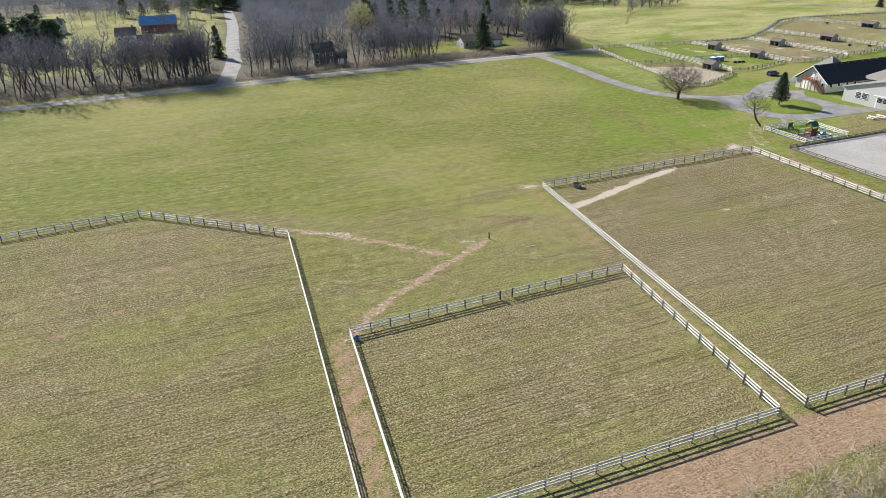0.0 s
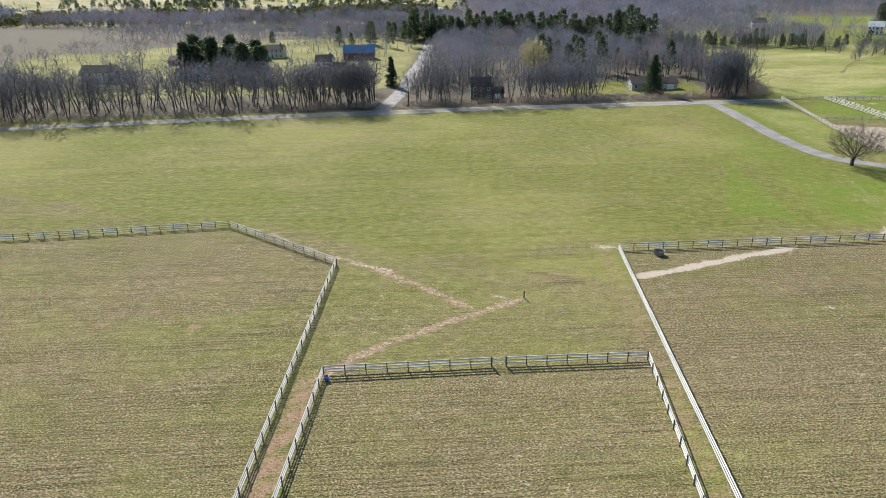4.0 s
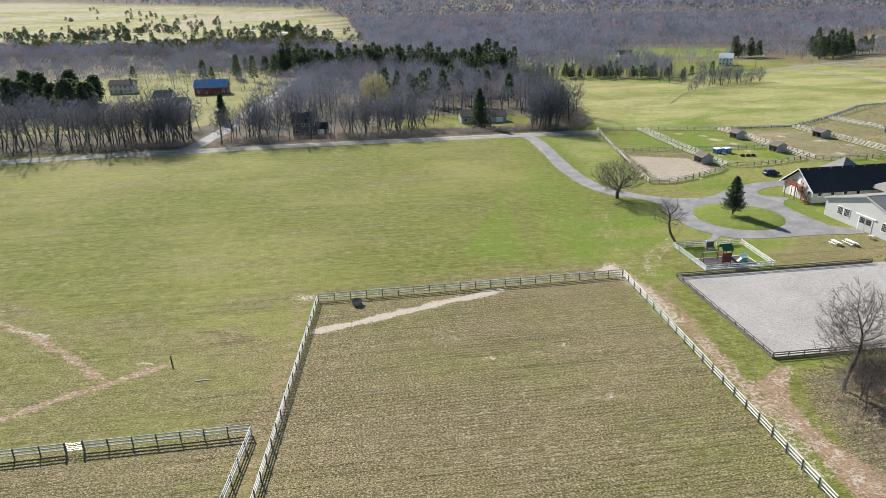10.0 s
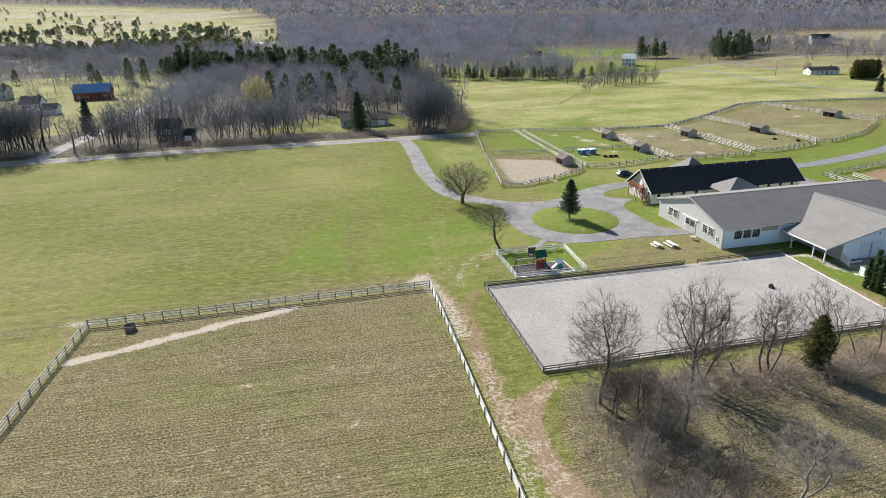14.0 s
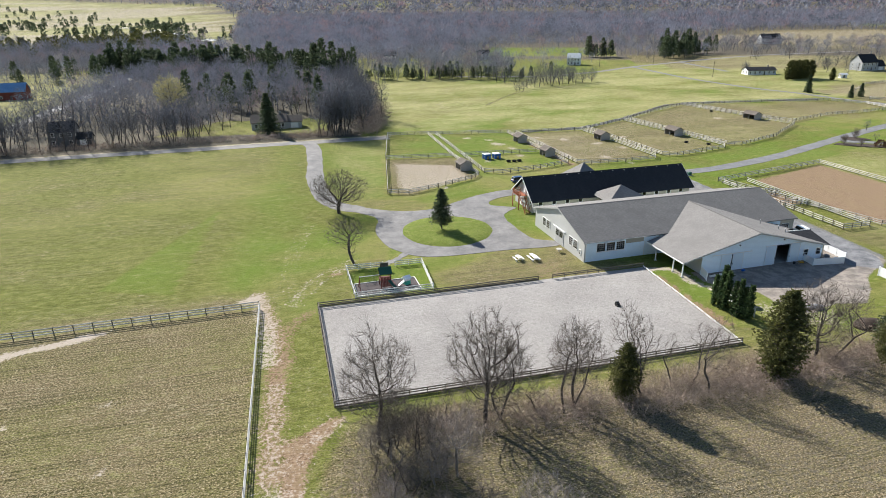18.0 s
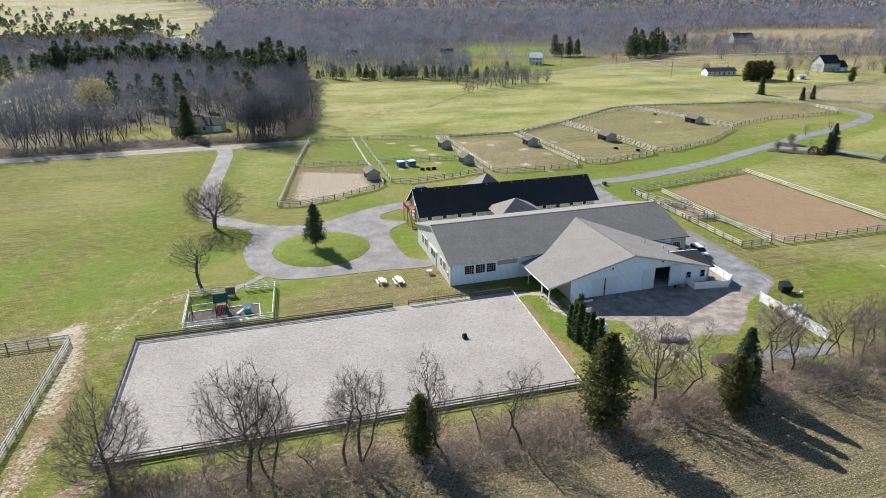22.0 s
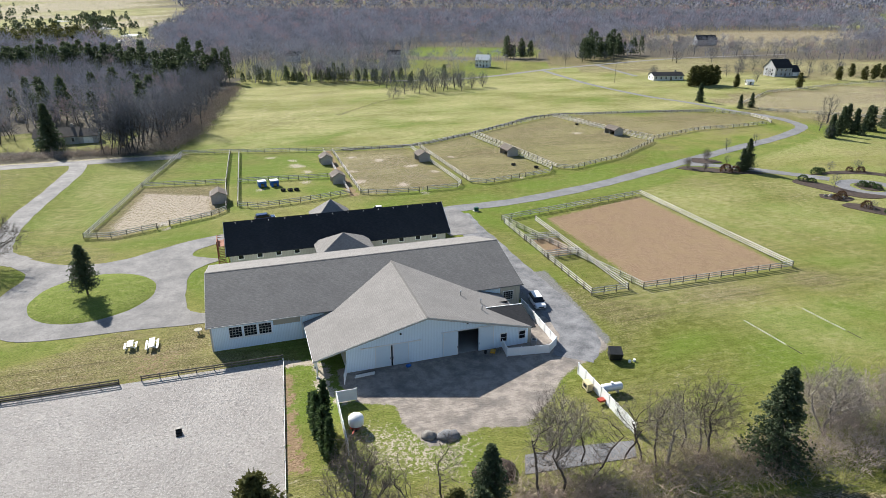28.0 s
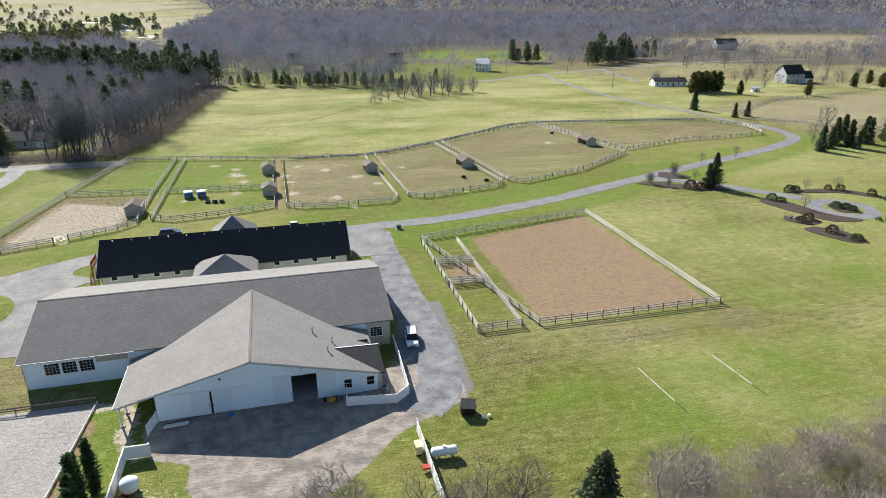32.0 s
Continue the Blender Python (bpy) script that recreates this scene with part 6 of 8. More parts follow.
lite = [sliver_tree(401 + i, 14, 0.22, 1.0, crown=4.0 + 0.4 * (i % 2), first=0.26, n=190, step=1.1, tips=4, tip=0.042, up=0.15, leader=0.4, reach=0.9) for i in range(4)]
LITE_TRUNKS, LITE_CROWNS = [k[0] for k in lite], [k[1] for k in lite]
rngw = np.random.default_rng(17)
CLEAR_W = [VILLAGE, [(-10, 266), (34, 286), (30, 328), (-6, 320)], [(-68, 256), (-42, 266), (-50, 294), (-74, 282)], [(-62, 250), (-40, 262), (-36, 325), (-62, 325)]]


def clear_of(x, y, polys):
    ok = np.ones(x.shape, bool)
    for p in polys:
        ok &= ~inside(x, y, p)
    return ok


def wood_tree(x, y, s, kind, label="tall leafless grey-brown tree at the wood's edge", group="wood edge trees"):
    e = empty("tree", pose(x, y, 0, 0, 0, rngw.uniform(0, 360)) @ Matrix.Diagonal((s, s, s * rngw.uniform(0.9, 1.1), 1)), label, "tree", group)
    part("trunk", kind[0], None, e)
    part("crown", kind[1], None, e)


# front rows of the western wood, tree by tree
front = [(-250, 145), (-190, 178), (-111, 220.5), (-84, 235), (-47, 252), (-9, 268.5), (30, 284), (44, 291)]
second = []
for i, (x, y) in enumerate(curve_points(front, 15)):
    for r in range(4 if x < -85 else 3):
        px, py = x + rngw.normal(0, 1.6) - 1.5 * r, y + 2 + 5.2 * r + abs(rngw.normal(0, 2.2))
        one = np.array([px]), np.array([py])
        if near_line(*one, CROSS)[0] < 7 or not clear_of(*one, CLEAR_W[1:])[0] or rngw.uniform() < 0.1:
            continue
        size = rngw.uniform(1.0, 1.38) * (0.78 if -80 < px < 40 else 1.0)
        if r < 2:
            wood_tree(px, py, size, WOOD[int(rngw.integers(0, 5))])
        else:
            second.append((px, py, 0, size))
for nm, kinds, mat in (("second_row", LITE_CROWNS, M_TWIGF), ("second_row_trunks", LITE_TRUNKS, M_BARKW)):
    scattered(nm, kinds, second, mat, "leafless trees behind the wood's front row", "wood", 33, 0.85, 1.05)
# spreading trees at the wood's corner and its edge along the north field
for x, y, s in ((35, 302, 1.0), (41, 297, 1.1), (49, 302, 1.2), (46, 313, 1.2), (38, 322, 1.1)):
    wood_tree(x, y, s, BIG[int(x) % 2], "broad tall leafless tree at the wood's corner")
for x, y in curve_points([(49, 322), (44, 338), (31, 377), (20, 405), (5, 455)], 5):
    for r in range(2):
        wood_tree(x - 2 - 7 * r + rngw.normal(0, 1.5), y + rngw.normal(0, 2), rngw.uniform(0.8, 1.15), BIG[1] if rngw.uniform() < 0.35 else WOOD[int(rngw.integers(0, 5))])
# bare trees among the village gardens
gardens = []
for i in range(230):
    x, y = rngw.uniform(-420, -112), rngw.uniform(190, 470)
    one = np.array([x]), np.array([y])
    if inside(*one, VILLAGE)[0] and near_line(*one, CROSS)[0] > 10 and all(math.hypot(x - hx, y - hy) > 15 for hx, hy in ((-163, 322), (-171, 376), (-219, 280), (-262, 262), (-232, 372), (-268, 330))):
        gardens.append((x, y, 0, rngw.uniform(0.5, 1.0)))
for nm, kinds, mat in (("garden_trees", LITE_CROWNS, M_TWIGF), ("garden_tree_trunks", LITE_TRUNKS, M_BARKW)):
    scattered(nm, kinds, [g for g in gardens if g[1] < 300], mat, "leafless garden trees in the village", "wood", 31)
# bare trees standing in the north pasture's corner
for x, y, s in ((108, 428, 0.42), (110, 431, 0.34), (106, 426, 0.28), (112, 440, 0.62), (119, 446, 0.70), (114, 452, 0.60), (126, 452, 0.78), (131, 458, 0.85), (124, 461, 0.66), (137, 463, 0.72), (141, 458, 0.50), (104, 455, 0.62), (98, 462, 0.70), (116, 466, 0.75), (146, 470, 0.58), (152, 478, 0.60), (138, 474, 0.70), (128, 474, 0.74), (107, 470, 0.66), (92, 470, 0.60), (120, 478, 0.8), (134, 484, 0.7)):
    wood_tree(x, y, s, BIG[int(x) % 2], "bushy leafless tree at the pasture's corner", "pasture trees")

# inner wood
gx, gy = np.meshgrid(np.arange(-330, 60, 6.4), np.arange(150, 560, 6.4))
gx, gy = gx.ravel() + rngw.normal(0, 1.9, gx.size), gy.ravel() + rngw.normal(0, 1.9, gx.size)
edge = 237 + (gx + 82) * 0.46 + 12
keep = (gy > edge) & (gx < 46 - (gy - 297) * 0.27) & (near_line(gx, gy, CROSS) > 8) & clear_of(gx, gy, CLEAR_W) & (rngw.uniform(0, 1, gx.size) < 0.85)
inner = np.c_[gx, gy, 0 * gx, np.where(gx > -85, 0.95, 1.02) + 0.10 * np.sin(gx * 0.05 + gy * 0.04)][keep]
nearer = inner[inner[:, 1] < edge[keep] + 55]
deeper = inner[(inner[:, 1] >= edge[keep] + 55) & ~inside(inner[:, 0], inner[:, 1], [(-200, 478), (-90, 470), (-2, 444), (4, 486), (-85, 516), (-194, 528)])]
for nm, kinds, mat in (("woodland", LITE_CROWNS, M_TWIGF), ("woodland_trunks", LITE_TRUNKS, M_BARKW)):
    scattered(nm, kinds, nearer, mat, "dense leafless grey-brown deciduous wood", "wood", 3, 0.78, 1.12)

# ---- far woods ----
def ground_z(x, y):
    far = np.hypot(x - 100, y - 80)
    return 115 * np.clip((far - 1500) / 2300, 0, 1) ** 1.3 + 2.2 * np.sin(x * 0.004 + 1) * np.cos(y * 0.003) * np.clip((far - 600) / 600, 0, 1)


BELT = [(228, 700), (262, 712), (340, 706), (420, 712), (560, 690), (620, 760), (500, 840), (425, 790), (385, 830), (340, 868), (290, 880), (200, 830)]


def wood_spots(step, d0, d1, seed, share=0.9):
    rng = np.random.default_rng(seed)
    x, y = np.meshgrid(np.arange(-d1 * 0.95, d1 * 0.72, step), np.arange(d0 * 0.55, d1, step))
    x, y = x.ravel() + rng.normal(0, step * 0.3, x.size), y.ravel() + rng.normal(0, step * 0.3, x.size)
    d = np.hypot(x - 100, y - 80)
    ok = (d > d0) & (d < d1) & (y > 0.48 * np.abs(x - 100) + 100) & clear_of(x, y, FIELDS + CLEAR_W[:1]) & (rng.uniform(0, 1, x.size) < share)
    ok &= ~((y < 555) & (x < 45)) & ~((y < 474) & (x > 0)) & ~inside(x, y, [(-430, 540), (-205, 545), (-200, 612), (-430, 612)])
    ok &= ~inside(x, y, BELT) & (near_line(x, y, NORTH_ROAD) > 6) & ~((x > 230) & (x < 520) & (y < 900) & (y > 650) & (rng.uniform(0, 1, x.size) < 0.2)) & ~((x > 95) & (x < 230) & (y < 670) & (rng.uniform(0, 1, x.size) < 0.75))
    x, y = x[ok], y[ok]
    return np.c_[x, y, ground_z(x, y) - 0.3, rng.uniform(0.75, 1.15, len(x)) * (0.78 + 0.3 * (d[ok] > 500)) * np.where((x > 60) & (x < 520) & (y < 900), 0.62, 1.0)]


deep_kinds = [fuzz(501 + i, 210, 4.6, 13 + i, 1.7, 0.17) for i in range(4)]
scattered("deep_wood", deep_kinds, np.r_[deeper, np.array([g for g in gardens if g[1] >= 300])], M_TWIGF, "dense leafless wood behind the wood's edge", "wood", 4, 0.72, 1.02)
bx, by = rngw.uniform(195, 620, 900), rngw.uniform(690, 885, 900)
hedge = inside(bx, by, BELT) & (rngw.uniform(0, 1, 900) < 0.75)
scattered("belt_trees", deep_kinds, np.c_[bx, by, 0 * bx, np.full(900, 0.82)][hedge], M_TWIGF, "belt of leafless trees before a straw field", "wood", 41, 0.6, 1.1)
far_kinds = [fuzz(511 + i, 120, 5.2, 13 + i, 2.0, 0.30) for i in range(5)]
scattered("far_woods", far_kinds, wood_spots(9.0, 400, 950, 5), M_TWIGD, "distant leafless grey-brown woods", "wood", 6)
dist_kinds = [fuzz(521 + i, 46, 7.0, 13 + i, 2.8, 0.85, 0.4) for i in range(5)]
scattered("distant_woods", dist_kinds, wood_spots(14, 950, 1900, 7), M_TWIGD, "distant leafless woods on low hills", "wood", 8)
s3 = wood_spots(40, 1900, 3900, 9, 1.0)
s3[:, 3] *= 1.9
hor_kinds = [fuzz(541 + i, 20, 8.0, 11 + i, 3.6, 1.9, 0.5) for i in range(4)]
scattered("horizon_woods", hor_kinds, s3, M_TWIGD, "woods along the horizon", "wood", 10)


def simple_evergreen(seed, n=70, h=13.0, w=2.8, base=0.12, size=0.8):
    rng = np.random.default_rng(seed)
    s = base + (1 - base) * rng.uniform(0, 1, n) ** 0.9
    az = rng.uniform(0, 6.283, n)
    tier = 0.82 + 0.18 * np.sin(s * 40 + az)
    r = w * np.clip(1.12 * (1 - s), 0.03, 1) ** 0.55 * tier * rng.uniform(0.35, 1.05, n)
    pts = np.c_[r * np.cos(az), r * np.sin(az), s * h]
    return tufts(pts, np.c_[np.cos(az), np.sin(az), 0.15 + 0 * az], size, rng)


ever = [with_trunk(simple_evergreen(601 + i, 420, 11 + 1.5 * i, 3.6, 0.14, 0.9), 9, 0.22) for i in range(4)]
ever_far = [with_trunk(simple_evergreen(611 + i, 110, 9 + i, 4.4, 0.04, 1.9), 6, 0.25) for i in range(4)]
rnge = np.random.default_rng(23)


def grove(corners, n):
    """Random spots in a four-sided patch."""
    a, b, c, d = [np.array(q, float) for q in corners]
    s, t = rnge.uniform(0, 1, n), rnge.uniform(0, 1, n)
    p = (a[None] * (1 - s)[:, None] + b[None] * s[:, None]) * (1 - t)[:, None] + (d[None] * (1 - s)[:, None] + c[None] * s[:, None]) * t[:, None]
    return np.c_[p, ground_z(p[:, 0], p[:, 1]), rnge.uniform(0.8, 1.25, n)]


pines = np.r_[grove([(-198, 485), (-90, 478), (-85, 512), (-192, 524)], 150), grove([(-90, 478), (-6, 450), (0, 482), (-85, 512)], 120), grove([(-60, 340), (20, 345), (10, 420), (-70, 410)], 20),
              grove([(225, 640), (262, 690), (290, 722), (235, 715)], 40), grove([(160, 658), (192, 664), (192, 674), (158, 668)], 12), grove([(6, 474), (112, 487), (135, 505), (5, 492)], 50) * [1, 1, 1, 0.52], grove([(-200, 400), (-150, 470), (-230, 520), (-330, 440)], 12)]
scattered("evergreen_groves", ever, pines, M_PINE, "dark green pine groves among bare woods", "wood", 12, 0.85, 1.3)
darks = np.r_[grove([(-520, 800), (-290, 650), (-225, 720), (-420, 960)], 430), grove([(-760, 560), (-480, 640), (-540, 800), (-940, 700)], 260), grove([(-480, 640), (-330, 640), (-450, 760), (-540, 740)], 110)]
scattered("cedar_groves", ever_far, darks, M_CEDAR, "dark olive evergreen thicket below the golf slope", "wood", 18, 0.7, 1.1)
thicket = np.r_[grove([(-470, 766), (-296, 645), (-240, 741), (-420, 1010)], 140), grove([(3, 474), (100, 486), (100, 540), (-5, 540)], 120) * [1, 1, 1, 1.1], grove([(-720, 560), (-480, 640), (-560, 850), (-940, 720)], 260), grove([(-480, 440), (-190, 440), (-210, 548), (-490, 548)], 300), grove([(-430, 612), (-210, 612), (-215, 668), (-460, 640)], 110)]
scattered("slope_thicket", deep_kinds, thicket, M_TWIGF, "leafless thicket below the golf slope", "wood", 19, 0.6, 0.9)
# single trees on the golf slope
golf = np.r_[grove([(-1000, 1050), (-330, 820), (-420, 1250), (-1300, 1700)], 50), grove([(-330, 780), (-250, 760), (-330, 1050), (-420, 1000)], 6), grove([(-1300, 1000), (-760, 800), (-800, 1000), (-1500, 1400)], 60), grove([(-1300, 1300), (-500, 1100), (-700, 1600), (-1900, 2200)], 70)]
for a, b, k in (((-640, 1010), (-420, 1130), 24), ((-900, 1000), (-680, 940), 30), ((-560, 1240), (-800, 1500), 40), ((-1100, 1200), (-900, 1300), 34)):
    golf = np.r_[golf, grove([a, b, (b[0] + 12, b[1] + 16), (a[0] + 12, a[1] + 16)], k)]
scattered("golf_course_trees", ever_far, golf, M_PINE, "scattered evergreens on a pale golf slope", "tree", 13, 0.8, 1.3)

# ---- brush ----
M_HILL = twig_mat("thicket_twigs", (0.250, 0.200, 0.182), (0.470, 0.398, 0.365), 0.0, 0.15, (0.36, 0.27, 0.25), 0.5)

def tangle(seed, stems, spread, height, width):
    """A low thicket: arching stems with crossing twigs, as slivers."""
    rng = np.random.default_rng(seed)
    rows = []
    for i in range(stems):
        az, r = rng.uniform(0, 6.283), spread * math.sqrt(rng.uniform(0, 1)) * 0.7
        p = np.array([r * math.cos(az), r * math.sin(az), 0.0])
        a2 = az + rng.normal(0, 0.9)
        d = np.array([0.45 * math.cos(a2), 0.45 * math.sin(a2), 1.0])
        L = height * rng.uniform(0.5, 1.15)
        for k in range(4):
            d = d / np.linalg.norm(d)
            q = p + d * L / 3.4
            rows.append((*p, *q, width * (1 - 0.2 * k)))
            if k:
                for m in range(2):
                    e = d + rng.normal(0, 0.75, 3)
                    rows.append((*q, *(q + e * L * 0.22), width * 0.6))
            p = q
            d = d + rng.normal(0, 0.28, 3) + [0.32 * math.cos(a2), 0.32 * math.sin(a2), -0.22]
    t = np.array(rows)
    t[:, [2, 5]] = np.maximum(t[:, [2, 5]], 0.0)
    s = np.cross(t[:, 3:6] - t[:, :3], rng.normal(0, 1, (len(t), 3)))
    s /= np.linalg.norm(s, axis=1)[:, None] + 1e-9
    w = t[:, 6:7] * 0.5
    v = np.stack([t[:, :3] - s * w, t[:, :3] + s * w, t[:, 3:6] + s * w * 0.6, t[:, 3:6] - s * w * 0.6], 1).reshape(-1, 3)
    return v, np.arange(len(v)).reshape(-1, 4)


brush_k = [tangle(701 + i, 15, 1.5, 2.0, 0.038) for i in range(5)]
hb = []
for (ax, ay), (bx, by), n, w in (((103, 118.5), (131, 128.5), 120, 3.0), ((131, 128.5), (158, 141), 190, 3.8), ((158, 141), (182, 152), 190, 4.0), ((182, 152), (206, 162), 130, 3.4), ((206, 164), (240, 181), 60, 5.0)):
    t = rnge.uniform(0, 1, n)
    hb.append(np.c_[ax + (bx - ax) * t + rnge.normal(0, w * 0.5, n), ay + (by - ay) * t + rnge.normal(0, w * 0.5, n) - 1.6, 0 * t, rnge.uniform(0.6, 1.4, n)])
hb.append(np.c_[grove([(95, 114), (104, 117), (112, 100), (102, 92)], 36)])
hb.append(np.c_[grove([(102, 94), (112, 100), (121, 92), (104, 82)], 34)])
hb = np.concatenate(hb)
hb[:, 3] *= 1.0
hill = []
for (ax, ay), (bx, by), n, w in (((206, 163), (246, 184), 190, 5.0), ((207, 158), (244, 174), 170, 6.0)):
    t = rnge.uniform(0, 1, n)
    hill.append(np.c_[ax + (bx - ax) * t + rnge.normal(0, w * 0.5, n), ay + (by - ay) * t + rnge.normal(0, w * 0.5, n) - 0.5, 0 * t, rnge.uniform(0.6, 1.0, n)])
hill_k = [fuzz(721 + i, 270, 1.9, 3.9, 0.62, 0.034, 0.04) for i in range(4)]
scattered("hill_brush", hill_k, np.concatenate(hill), M_HILL, "tall pinkish-grey leafless thicket", "brush", 24)
scattered("hedgerow_brush", brush_k, hb, M_BRUSH, "tangled leafless brush along the hedgerow", "brush", 14)
scattered("track_brush", brush_k, np.r_[grove([(24, 40), (46, 49), (52, 46), (30, 34)], 60), grove([(46, 49), (56, 55), (66, 58), (56, 46)], 60)], M_BRUSH, "grey leafless brush beside the dirt track", "brush", 15)
ditch = curve_points([(93, 372), (95.2, 379.7), (99.3, 396), (105.3, 416), (110, 428)], 14)
scattered("ditch_weeds", brush_k, np.c_[ditch + rnge.normal(0, 0.3, ditch.shape), np.zeros(len(ditch)), rnge.uniform(0.25, 0.5, len(ditch))], M_BRUSH, "dark weeds along a narrow pasture ditch", "weeds", 25)
edge_k = [tangle(751 + i, 9, 2.2, 3.2, 0.09) for i in range(4)]
wb = []
for x, y in curve_points(front, 26):
    for r in range(3):
        if near_line(np.array([x]), np.array([y]), CROSS)[0] > 7:
            wb.append((x + rngw.normal(0, 2), y + 2 + 5 * rngw.uniform(0, 1), 0, rngw.uniform(0.5, 1.1)))
for x, y in curve_points([(52, 297), (46, 332), (33, 375), (14, 446)], 30):
    for r in range(3):
        wb.append((x + rngw.normal(0, 1.5), y + rngw.normal(0, 1.5), 0, rngw.uniform(0.8, 1.8)))
scattered("wood_edge_brush", edge_k, np.array(wb), M_BRUSH, "leafless undergrowth at the wood's edge", "brush", 16)

# ---- sheds ----
M_SHEDW = siding_material("shed_siding", (0.30, 0.28, 0.26), (0.38, 0.355, 0.33), 0.3)


def shed(x, y, w, d, ang, label, bays=2):
    """A run-in shed: open on its long west side, gable roof along its length."""
    e = empty("run_in_shed", pose(x, y, 0, 0, 0, ang), label, "shed", "run-in sheds")
    h, r = 2.3, 3.3
    clad("back_wall", box(w / 2 - 0.1, -d / 2, 0, w / 2, d / 2, h), M_SHEDW, e)
    for s in (-1, 1):
        bm = bmesh.new()
        prof = [(-w / 2, 0), (w / 2 - 0.103, 0), (w / 2 - 0.103, h), (0, r - 0.05), (-w / 2, h)]
        a = [bm.verts.new((px, s * d / 2, pz)) for px, pz in prof]
        b = [bm.verts.new((px, s * (d / 2 - 0.1), pz)) for px, pz in prof]
        bm.faces.new(a)
        bm.faces.new(b[::-1])
        for i in range(5):
            bm.faces.new((a[i], b[i], b[(i + 1) % 5], a[(i + 1) % 5]))
        clad("end_wall", bm, M_SHEDW, e)
        clad("roof", slab([(s * (w / 2 + 0.3), -d / 2 - 0.3, h - 0.2), (s * (w / 2 + 0.3), d / 2 + 0.3, h - 0.2), (0, d / 2 + 0.3, r), (0, -d / 2 - 0.3, r)], 0.1), M_BROWNROOF, e)
    for i in range(bays + 1):
        v = -d / 2 + 0.12 + (d - 0.24) * i / bays
        part("post", box(-w / 2, v - 0.08, 0, -w / 2 + 0.16, v + 0.08, h), M_SHEDW, e)
    clad("header", box(-w / 2 + 0.02, -d / 2 + 0.1, h - 0.45, -w / 2 + 0.12, d / 2 - 0.1, h), M_SHEDW, e)
    part("kick_boards", box(w / 2 - 0.16, -d / 2 + 0.1, 0, w / 2 - 0.102, d / 2 - 0.1, 1.2), M_POST, e)
    return e


UD = math.degrees(U_ANG)
for x, y, w, d in ((95.4, 244.8, 3.8, 4.6), (111.5, 287.2, 3.6, 4.2), (121.0, 266.0, 3.6, 4.2), (141.3, 294.6, 3.8, 4.8), (169.0, 305.8, 3.8, 6.0), (208.9, 344.8, 3.8, 6.6)):
    shed(x, y, w, d, UD + 2, "grey-sided run-in shed with a brown shingle roof in a paddock")

# ---- hay huts, tubs and small paddock things ----
for x, y in ((101.3, 259.2), (104.4, 260.4)):
    e = empty("hay_hut", pose(x, y, 0, 0, 0, UD + 8), "blue and white moulded hay feeder hut in a paddock", "feeder", "hay huts")
    for sx in (-1, 1):
        bm = box(sx * 1.0 - 0.06, -1.0, 0, sx * 1.0 + 0.06, -0.45, 1.5, 0.02)
        box(sx * 1.0 - 0.06, 0.45, 0, sx * 1.0 + 0.06, 1.0, 1.5, 0.02, bm)
        box(sx * 1.0 - 0.06, -0.45, 1.0, sx * 1.0 + 0.06, 0.45, 1.5, 0.02, bm)
        part("side_panel", bm, M_BLUEP, e)
        bm = box(-0.93, sx * 1.0 - 0.06, 0, -0.45, sx * 1.0 + 0.06, 1.5, 0.02)
        box(0.45, sx * 1.0 - 0.06, 0, 0.93, sx * 1.0 + 0.06, 1.5, 0.02, bm)
        box(-0.45, sx * 1.0 - 0.06, 1.0, 0.45, sx * 1.0 + 0.06, 1.5, 0.02, bm)
        part("end_panel", bm, M_BLUEP, e)
    part("roof", box(-1.12, -1.12, 1.5, 1.12, 1.12, 1.72, 0.1), M_VINYL, e, "white moulded lid")
    part("hay", box(-0.8, -0.8, 0, 0.8, 0.8, 0.7, 0.15), surf("hay", (0.30, 0.24, 0.11), (0.42, 0.34, 0.17), 2.0, 9.0), e)


def tub(name, x, y, r, h, mat, label, category):
    bm = bmesh.new()
    n = 14
    rings = []
    for rr, z in ((r * 0.86, 0), (r, h), (r - 0.05, h), (r * 0.8, 0.06)):
        rings.append([bm.verts.new((rr * math.cos(6.2832 * i / n), rr * math.sin(6.2832 * i / n), z)) for i in range(n)])
    for a, b in zip(rings[:-1], rings[1:]):
        for i in range(n):
            bm.faces.new((a[i], a[(i + 1) % n], b[(i + 1) % n], b[i]))
    bm.faces.new(rings[0][::-1])
    bm.faces.new(rings[3])
    ob = new(name, mesh_of(bm, name, mat))
    ob.matrix_world = pose(x, y, 0)
    return tagged(ob, label, category)


for x, y in ((108.6, 255.6), (110.4, 256.0), (112.0, 256.6), (170.6, 291.0), (177.6, 288.5), (196.5, 362.0)):
    tub("feed_tub", x, y, 0.75, 0.55, M_BLACKP, "black rubber feed tub on paddock grass", "tub")
tub("water_barrel", -9.9, 69.0, 0.29, 0.62, M_BLUEP, "blue plastic water barrel beside a fence corner", "barrel")
tub("hay_ring", 27.2, 123.9, 0.95, 0.8, M_STONE, "low grey round trough against a paddock fence", "trough")
ob = new("lone_post", mesh_of(box(-0.09, -0.09, -0.2, 0.09, 0.09, 1.25, 0.02), "lone_post", M_POST))
ob.matrix_world = pose(8.3, 99.4, 0, 0, 0, 20)
tagged(ob, "single dark wooden post standing in muddy ground", "post")


